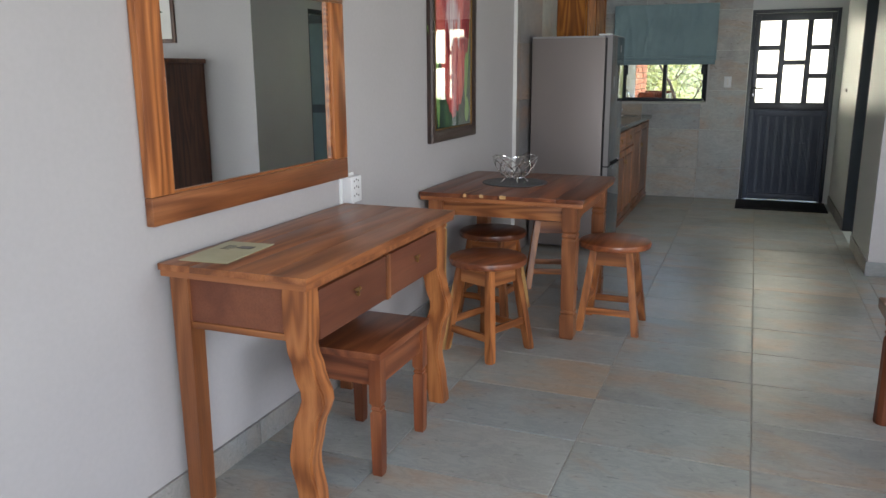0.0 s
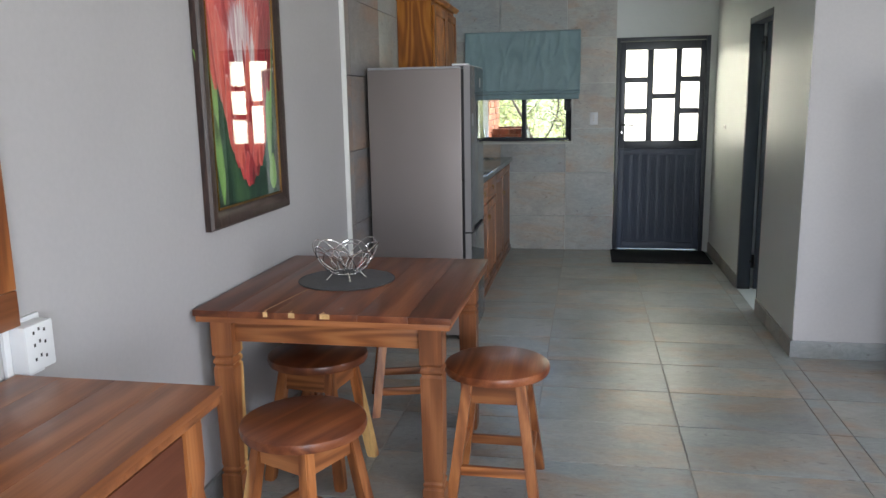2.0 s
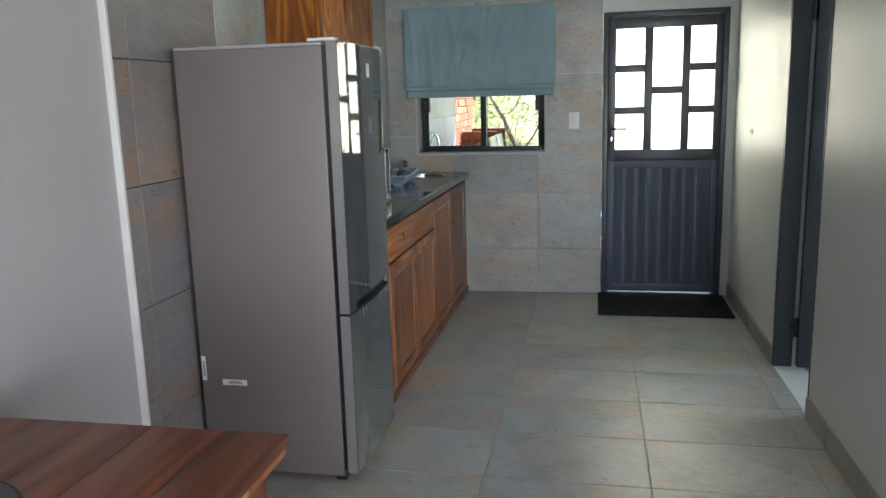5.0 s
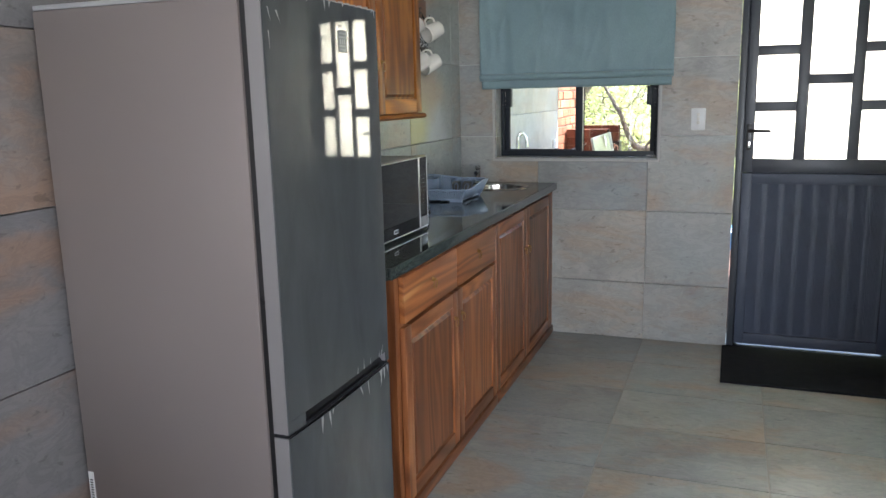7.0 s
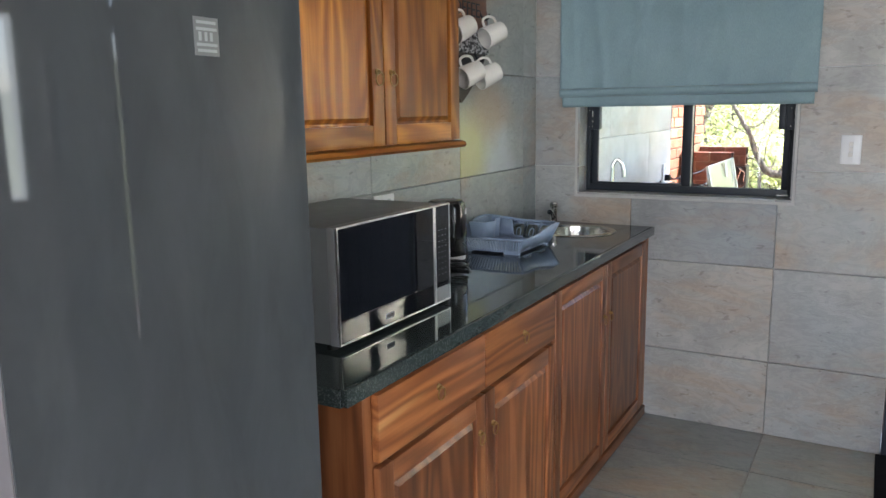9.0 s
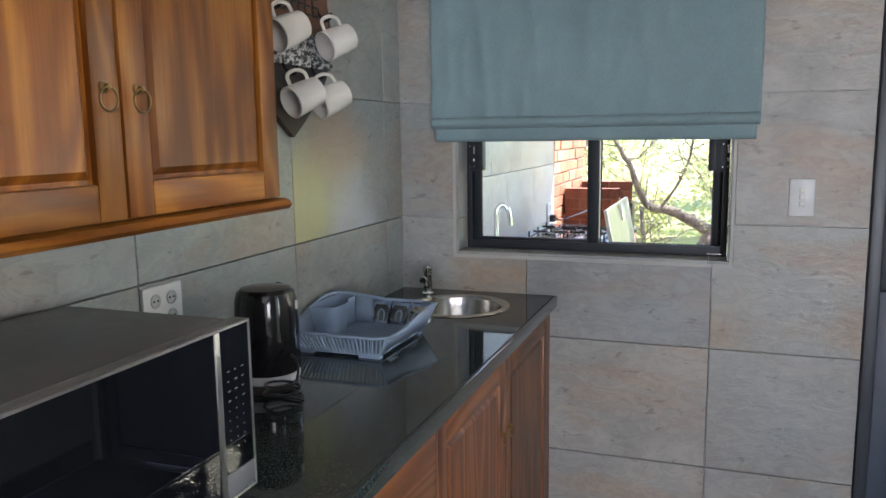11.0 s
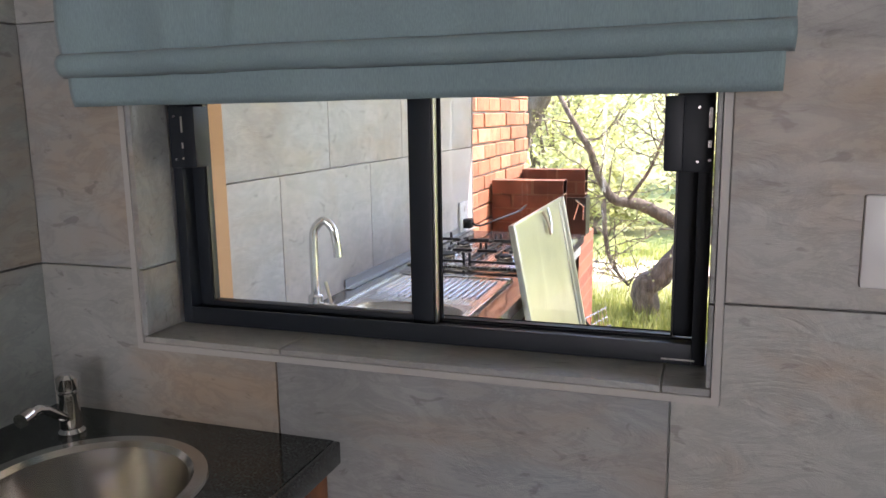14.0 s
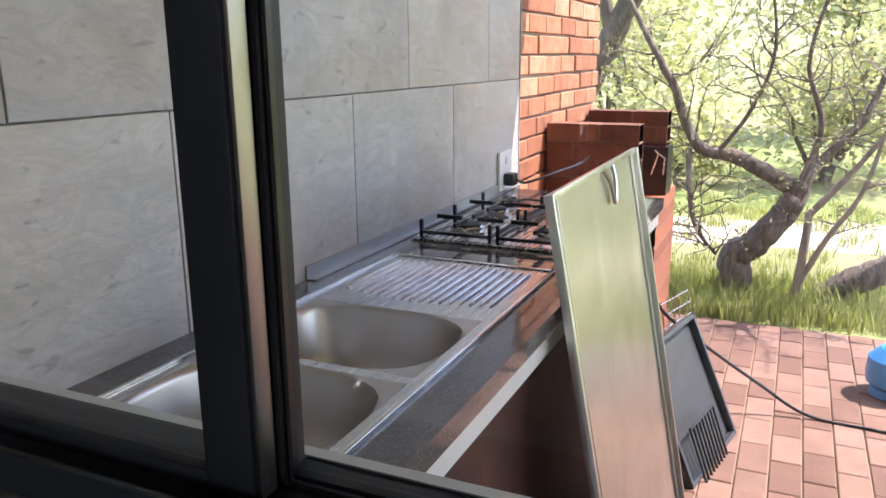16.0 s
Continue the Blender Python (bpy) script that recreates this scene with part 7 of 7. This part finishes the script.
tree("acacia_tree", [
    ([(-0.70, 14.1, -0.16), (-0.75, 14.1, 0.10), (-0.64, 14.12, 0.22), (-0.50, 14.15, 0.40), (-0.42, 14.2, 0.58)], 0.105, 0.070),
    ([(-0.43, 14.2, 0.55), (-0.64, 14.15, 0.67), (-0.82, 14.1, 0.76), (-0.98, 14.05, 0.79), (-1.07, 14.0, 0.92), (-1.17, 13.95, 1.18), (-1.30, 13.95, 1.40), (-1.5, 14.0, 1.75)], 0.056, 0.014),
    ([(-0.42, 14.2, 0.56), (-0.30, 14.3, 0.74), (-0.10, 14.4, 0.98), (0.02, 14.5, 1.35), (0.20, 14.5, 1.9)], 0.036, 0.010),
    ([(-0.42, 14.2, 0.58), (-0.34, 14.15, 0.95), (-0.44, 14.1, 1.35), (-0.28, 14.1, 2.0)], 0.022, 0.008),
    ([(-0.90, 14.08, 0.77), (-0.72, 14.0, 1.05), (-0.62, 13.9, 1.4), (-0.7, 13.9, 1.9)], 0.015, 0.006),
    ([(-1.06, 14.0, 0.80), (-1.03, 13.95, 0.52), (-0.98, 13.95, 0.32), (-0.86, 13.98, 0.16)], 0.020, 0.010),
], "gnarled thorn tree with a bent grey trunk and sparse yellow-green leaves", 3, twigs=16, leaves=5, size=0.014, spread=0.55)
tree("leaning_tree", [
    ([(-0.28, 14.15, -0.16), (-0.10, 14.15, 0.00), (0.12, 14.2, 0.13), (0.5, 14.3, 0.42), (0.9, 14.4, 1.0)], 0.095, 0.07),
    ([(0.5, 14.3, 0.42), (0.35, 14.3, 0.9), (0.30, 14.2, 1.5), (0.0, 14.2, 2.1)], 0.032, 0.010),
    ([(0.9, 14.4, 1.0), (0.8, 14.3, 1.6), (0.5, 14.1, 2.2)], 0.05, 0.016),
], "thick trunk leaning low over the grass", 8, twigs=15, leaves=5, size=0.015, spread=0.6)
tree("dry_shrub", [
    ([(-0.40, 13.95, -0.16), (-0.37, 13.95, 0.20), (-0.36, 14.0, 0.45)], 0.030, 0.022),
    ([(-0.36, 14.0, 0.44), (-0.22, 14.0, 0.62), (-0.02, 14.0, 0.92), (0.15, 14.0, 1.3)], 0.022, 0.010),
    ([(-0.39, 13.95, 0.0), (-0.26, 13.9, 0.32), (-0.10, 13.9, 0.62), (0.0, 13.9, 1.1)], 0.020, 0.010),
], "pale dry shrub stems between the trees", 5, twigs=9, leaves=3, size=0.014, bark_mat=palebark, spread=0.45)
tree("back_tree", [
    ([(-2.6, 15.2, -0.16), (-2.35, 15.2, 0.5), (-1.95, 15.0, 1.15), (-1.75, 14.9, 1.5), (-1.5, 14.8, 1.95), (-1.1, 14.7, 2.4)], 0.12, 0.06),
    ([(-1.75, 14.9, 1.5), (-1.9, 14.8, 2.0), (-2.1, 14.8, 2.6)], 0.06, 0.02),
    ([(-1.5, 14.8, 1.95), (-0.9, 14.7, 2.1), (-0.3, 14.6, 2.2)], 0.05, 0.015),
], "dark tree trunk leaning beside the brick wall", 12, twigs=14, leaves=6, size=0.016, spread=0.6)


def shrub(x, y, w, h, seed, count, size, label):
    """A bush: stems and a ragged cloud of leaves in uneven clumps."""
    rnd = random.Random(seed)
    s = thing("bush", pose(x, y, GROUND), label, "bush", "bushes beyond the lawn")
    st = bmesh.new()
    clumps = []
    for k in range(9):
        a = rnd.uniform(0, math.tau)
        top = Vector((math.cos(a) * w * rnd.uniform(0.1, 0.45), math.sin(a) * w * rnd.uniform(0.1, 0.45), h * rnd.uniform(0.45, 0.95)))
        tube(st, [Vector((rnd.gauss(0, 0.08), rnd.gauss(0, 0.08), 0)), top * 0.5 + Vector((rnd.gauss(0, 0.1), rnd.gauss(0, 0.1), 0)), top], [0.04, 0.025, 0.01], 5)
        clumps.append((top, w * rnd.uniform(0.14, 0.30)))
        clumps.append((top * 0.6 + Vector((rnd.gauss(0, w * 0.2), rnd.gauss(0, w * 0.2), 0)), w * rnd.uniform(0.14, 0.26)))
    part("stems", st, bark, s)["kind"] = "stuff"
    cs = []
    for k in range(count):
        c, r = clumps[rnd.randrange(len(clumps))]
        p = c + Vector((rnd.gauss(0, r * 0.55), rnd.gauss(0, r * 0.55), rnd.gauss(0, r * 0.5)))
        if p.z > 0.02:
            cs.append(p)
    me = quad_cloud(cs, size, rnd)
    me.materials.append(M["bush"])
    cr = new("crown", me)
    cr.parent = s
    cr["kind"] = "stuff"


for k, (x, y, w, h) in enumerate(((-5.5, 19.5, 3.4, 3.0), (-2.6, 20.5, 3.0, 2.4), (-0.2, 19.2, 2.6, 2.0), (2.2, 20.8, 3.4, 2.8), (5.0, 19.5, 3.4, 3.2), (-4.0, 25, 5.0, 5.0), (0.5, 26, 5.0, 5.4), (5.5, 26, 5.5, 5.2), (-9, 24, 5.0, 5.0), (-1.8, 18.2, 1.4, 1.0))):
    shrub(x, y, w, h, 40 + k, 3600 if y < 22 else 4200, 0.055 if y < 22 else 0.11, "pale green bush in the sun beyond the lawn")
bm = bmesh.new()
prev = None
for k in range(61):
    x = -160 + 320 * k / 60
    row = [bm.verts.new((x, 60 + 60 * j / 4 + 3 * math.sin(x * 0.21), GROUND - 0.2 + (0, 5, 9, 12, 13)[j] * (1 + 0.25 * noise.noise(Vector((x * 0.05, j, 2)))))) for j in range(5)]
    if prev:
        for a in range(4):
            bm.faces.new((prev[a], row[a], row[a + 1], prev[a + 1]))
    prev = row
hill = mat("wooded_hill", (0.10, 0.14, 0.05), 0.95)
n = Net(hill)
n.colour(n.ramp(n.noise(n.coords(), 0.8, 6, 0.7), (0.3, (0.16, 0.19, 0.09)), (0.55, (0.28, 0.31, 0.15)), (0.8, (0.42, 0.41, 0.24))))
solid("backdrop", bm, hill, "pale green wooded hillside in the distance", "hill")


def tufts(name, label, area, count, h0, h1, seed):
    rnd = random.Random(seed)
    verts, faces = [], []
    x0, x1, y0, y1 = area
    clump = [(rnd.uniform(x0, x1), rnd.uniform(y0, y1)) for _ in range(max(6, count // 45))]
    for k in range(count):
        cx, cy = clump[rnd.randrange(len(clump))]
        x, y = cx + rnd.gauss(0, 0.07), cy + rnd.gauss(0, 0.07)
        if y < 13.51:
            continue
        h = rnd.uniform(h0, h1)
        a = rnd.uniform(0, math.tau)
        dx, dy = math.cos(a), math.sin(a)
        w = rnd.uniform(0.0025, 0.005)
        lean = rnd.uniform(0.1, 0.7) * h
        i = len(verts)
        verts += [(x - dy * w, y + dx * w, GROUND), (x + dy * w, y - dx * w, GROUND), (x + dx * lean * 0.4 + dy * w * 0.7, y + dy * lean * 0.4 - dx * w * 0.7, GROUND + h * 0.6), (x + dx * lean * 0.4 - dy * w * 0.7, y + dy * lean * 0.4 + dx * w * 0.7, GROUND + h * 0.6), (x + dx * lean, y + dy * lean, GROUND + h)]
        faces += [(i, i + 1, i + 2, i + 3), (i + 3, i + 2, i + 4)]
    me = bpy.data.meshes.new(name)
    me.from_pydata(verts, [], faces)
    me.materials.append(M["blade"])
    return tagged(new(name, me), label, "grass", kind="stuff")


tufts("grass_tufts", "long bright green grass tufts along the edge of the paving", (-1.3, 1.6, 13.52, 14.4), 9000, 0.05, 0.17, 21)
tufts("lawn_blades", "short green lawn grass round the trees", (-2.5, 2.5, 14.0, 17.5), 12000, 0.03, 0.10, 22)


# ---- pieces of floors and walls ----
piece_cache = {}


def piece(kind, rects, depth, axis, material, parent, at, chamfer=0.0):
    """One tile: an outline of rectangles about its own middle, shared by all tiles of that outline."""
    key = (kind, axis, depth, tuple(tuple(round(c, 4) for c in r) for r in rects))
    me = piece_cache.get(key)
    if me is None:
        bm = bmesh.new()
        for u0, u1, v0, v1 in rects:
            c = min(chamfer, (u1 - u0) / 4, (v1 - v0) / 4) if len(rects) == 1 else 0.0
            lo = [(u0, v0), (u1, v0), (u1, v1), (u0, v1)]
            hi = [(u0 + c, v0 + c), (u1 - c, v0 + c), (u1 - c, v1 - c), (u0 + c, v1 - c)]
            levels = [(lo, 0.0), (lo, depth - c), (hi, depth)] if c else [(lo, 0.0), (lo, depth)]
            rings = []
            for poly, h in levels:
                ring = []
                for u, v in poly:
                    ring.append(bm.verts.new({"x": (h, u, v), "y": (u, -h, v), "z": (u, v, h)}[axis]))
                rings.append(ring)
            for r, s in zip(rings, rings[1:]):
                for k in range(4):
                    bm.faces.new((r[k], r[(k + 1) % 4], s[(k + 1) % 4], s[k]))
            bm.faces.new(rings[-1])
        me = to_mesh(kind, bm, material, 20)
        piece_cache[key] = me
    ob = new(kind, me)
    ob.parent = parent
    ob.location = at
    return ob


def tile_face(kind, parent, material, axis, plane, span_u, span_v, joints_u, joints_v, holes, depth, gap=0.003, chamfer=0.0012, shift=0.0):
    """Lays tiles over a face between joint lines; odd rows may be shifted along."""
    vs = [span_v[0]] + [v for v in joints_v if span_v[0] + 0.01 < v < span_v[1] - 0.01] + [span_v[1]]
    for row, (v0, v1) in enumerate(zip(vs, vs[1:])):
        js = [u + (shift if row % 2 else 0.0) for u in joints_u]
        us = [span_u[0]] + [u for u in js if span_u[0] + 0.01 < u < span_u[1] - 0.01] + [span_u[1]]
        for u0, u1 in zip(us, us[1:]):
            g = gap / 2
            rects = cut((u0 + g, u1 - g, v0 + g, v1 - g), holes)
            if not rects:
                continue
            mu, mv = (u0 + u1) / 2, (v0 + v1) / 2
            rel = [(a - mu, b - mu, c - mv, d - mv) for a, b, c, d in rects]
            at = {"x": (plane, mu, mv), "y": (mu, plane, mv), "z": (mu, mv, plane)}[axis]
            piece(kind, rel, depth, axis, material, parent, at, chamfer)


def steps(first, step, lo, hi):
    k = math.ceil((lo - first) / step)
    out = []
    while first + k * step < hi:
        out.append(first + k * step)
        k += 1
    return out


ROWS_Z = steps(0.757, ROW, 0.05, TOP)
tile_face("tile", wall_west, M["wall_tile_side"], "x", LEFT + 0.002, (5.932, 9.313), (0.0, TOP), steps(8.536, TILE_X, 5.9, 9.31), ROWS_Z, [], 0.018)
# one wall tile by the mug board has soft yellow, brown and pale blue-grey patches
m = slate("patchy_slate", (0.395, 0.412, 0.40), (0.28, 0.44), 0.20, relief=0.5, along="y")
n = Net(m)
old = n.b.inputs["Base Color"].links[0].from_socket
v = n.coords((1, 1, 1))
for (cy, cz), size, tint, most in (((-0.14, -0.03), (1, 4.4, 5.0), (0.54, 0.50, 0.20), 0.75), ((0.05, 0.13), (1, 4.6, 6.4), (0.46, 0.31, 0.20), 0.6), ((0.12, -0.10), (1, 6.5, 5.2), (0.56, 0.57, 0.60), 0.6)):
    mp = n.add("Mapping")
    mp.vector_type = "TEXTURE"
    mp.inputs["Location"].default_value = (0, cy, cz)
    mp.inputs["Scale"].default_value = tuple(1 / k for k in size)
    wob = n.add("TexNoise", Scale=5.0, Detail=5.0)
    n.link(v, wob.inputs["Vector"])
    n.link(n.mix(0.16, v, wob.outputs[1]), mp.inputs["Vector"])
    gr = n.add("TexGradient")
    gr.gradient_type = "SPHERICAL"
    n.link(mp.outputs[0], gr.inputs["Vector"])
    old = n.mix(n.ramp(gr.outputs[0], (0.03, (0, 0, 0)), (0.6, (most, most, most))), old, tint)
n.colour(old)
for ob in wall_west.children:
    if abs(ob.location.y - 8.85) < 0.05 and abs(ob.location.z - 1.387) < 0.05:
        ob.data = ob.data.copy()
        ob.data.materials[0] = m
# the tiles beside the fridge are given a darker, rust-brown colour
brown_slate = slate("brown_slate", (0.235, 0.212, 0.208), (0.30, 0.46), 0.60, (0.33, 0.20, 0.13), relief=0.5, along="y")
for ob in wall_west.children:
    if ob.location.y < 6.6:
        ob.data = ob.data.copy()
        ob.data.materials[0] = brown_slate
tile_face("tile", wall_north, M["wall_tile"], "y", FAR - 0.002, (LEFT + 0.02, DOOR[0]), (0.0, TOP), steps(-0.379, TILE_X, -1.5, 0.07), ROWS_Z, [(WIN[0] - 0.012, WIN[1] + 0.012, WIN[2] - 0.012, WIN[3])], 0.012)
# sill and reveals
tile_face("tile", wall_north, M["wall_tile"], "z", WIN[2], (WIN[0], WIN[1]), (FAR - 0.014, 9.420), [-0.998, -0.392], [], [], 0.010)
tile_face("tile", wall_north, M["wall_tile"], "x", WIN[0], (FAR - 0.014, 9.405), (WIN[2] + 0.011, WIN[3]), [], [1.175, 1.595], [], 0.009)
tile_face("tile", wall_north, M["wall_tile"], "x", WIN[1] - 0.007, (FAR - 0.014, 9.47), (WIN[2] + 0.011, WIN[3]), [], [1.175, 1.595], [], 0.006)
tile_face("tile", floor, M["floor_tile"], "z", -0.008, (LEFT, CORNER_X), (BACK, FAR), steps(0.247, TILE_X, LEFT, CORNER_X), steps(6.81, TILE_Y, BACK, FAR), [], 0.008, 0.0055)
tile_face("tile", floor, M["floor_tile"], "z", -0.008, (CORNER_X, RIGHT), (BACK, CORNER_Y), steps(0.247, TILE_X, CORNER_X, RIGHT), steps(6.81, TILE_Y, BACK, CORNER_Y), [], 0.008, 0.0055)

tile_face("tile", outer_wall, M["out_tile"], "x", -1.478, (9.573, 11.956), (-0.106, 2.49), steps(10.417, 0.607, 9.0, 12.6), steps(0.865, 0.407, -0.1, 2.49), [], 0.018, shift=-0.3035)
rnd = random.Random(31)
row, z = 0, -0.106
while z < 2.42:
    y = 11.964 - (0.115 if row % 2 else 0.0)
    while y < 13.24:
        a, b = max(y, 11.964), min(y + 0.222, 13.246)
        if b - a > 0.03:
            jut = rnd.choice((0.014, 0.016, 0.018, 0.020, 0.023))
            piece("brick", [(-(b - a) / 2, (b - a) / 2, -0.036, 0.036)], jut, "x", M["brick"], outer_wall, (-1.478, (a + b) / 2, z + 0.040 + rnd.uniform(-0.002, 0.002)), 0.004)
        y += 0.230
    z += 0.0815
    row += 1
# pavers: the ones nearest to the window singly, the rest joined
rnd = random.Random(32)
PX0, PX1, PY0, PY1 = -0.91, 1.05, 10.85, 13.24
rest = bmesh.new()
col, x = 0, -1.45
while x < 3.95:
    y = 9.575 - (0.112 if col % 2 else 0.0)
    while y < 13.49:
        a, b = max(y, 9.575), min(y + 0.219, 13.495)
        if b - a > 0.03:
            lift = rnd.choice((0.0, 0.001, 0.002, 0.003))
            if PX0 < x < PX1 and PY0 < a:
                piece("paver", [(-0.053, 0.053, -(b - a) / 2, (b - a) / 2)], 0.009 + lift, "z", M["paver"], pavement, (x + 0.053, (a + b) / 2, -0.1105), 0.004)
            else:
                bx(rest, x, x + 0.106, a, b, -0.1105, -0.1012 + lift)
        y += 0.224
    x += 0.111
    col += 1
ob = part("paver_field", rest, M["paver"], pavement, "red-brown brick pavers")
ob["kind"] = "stuff"
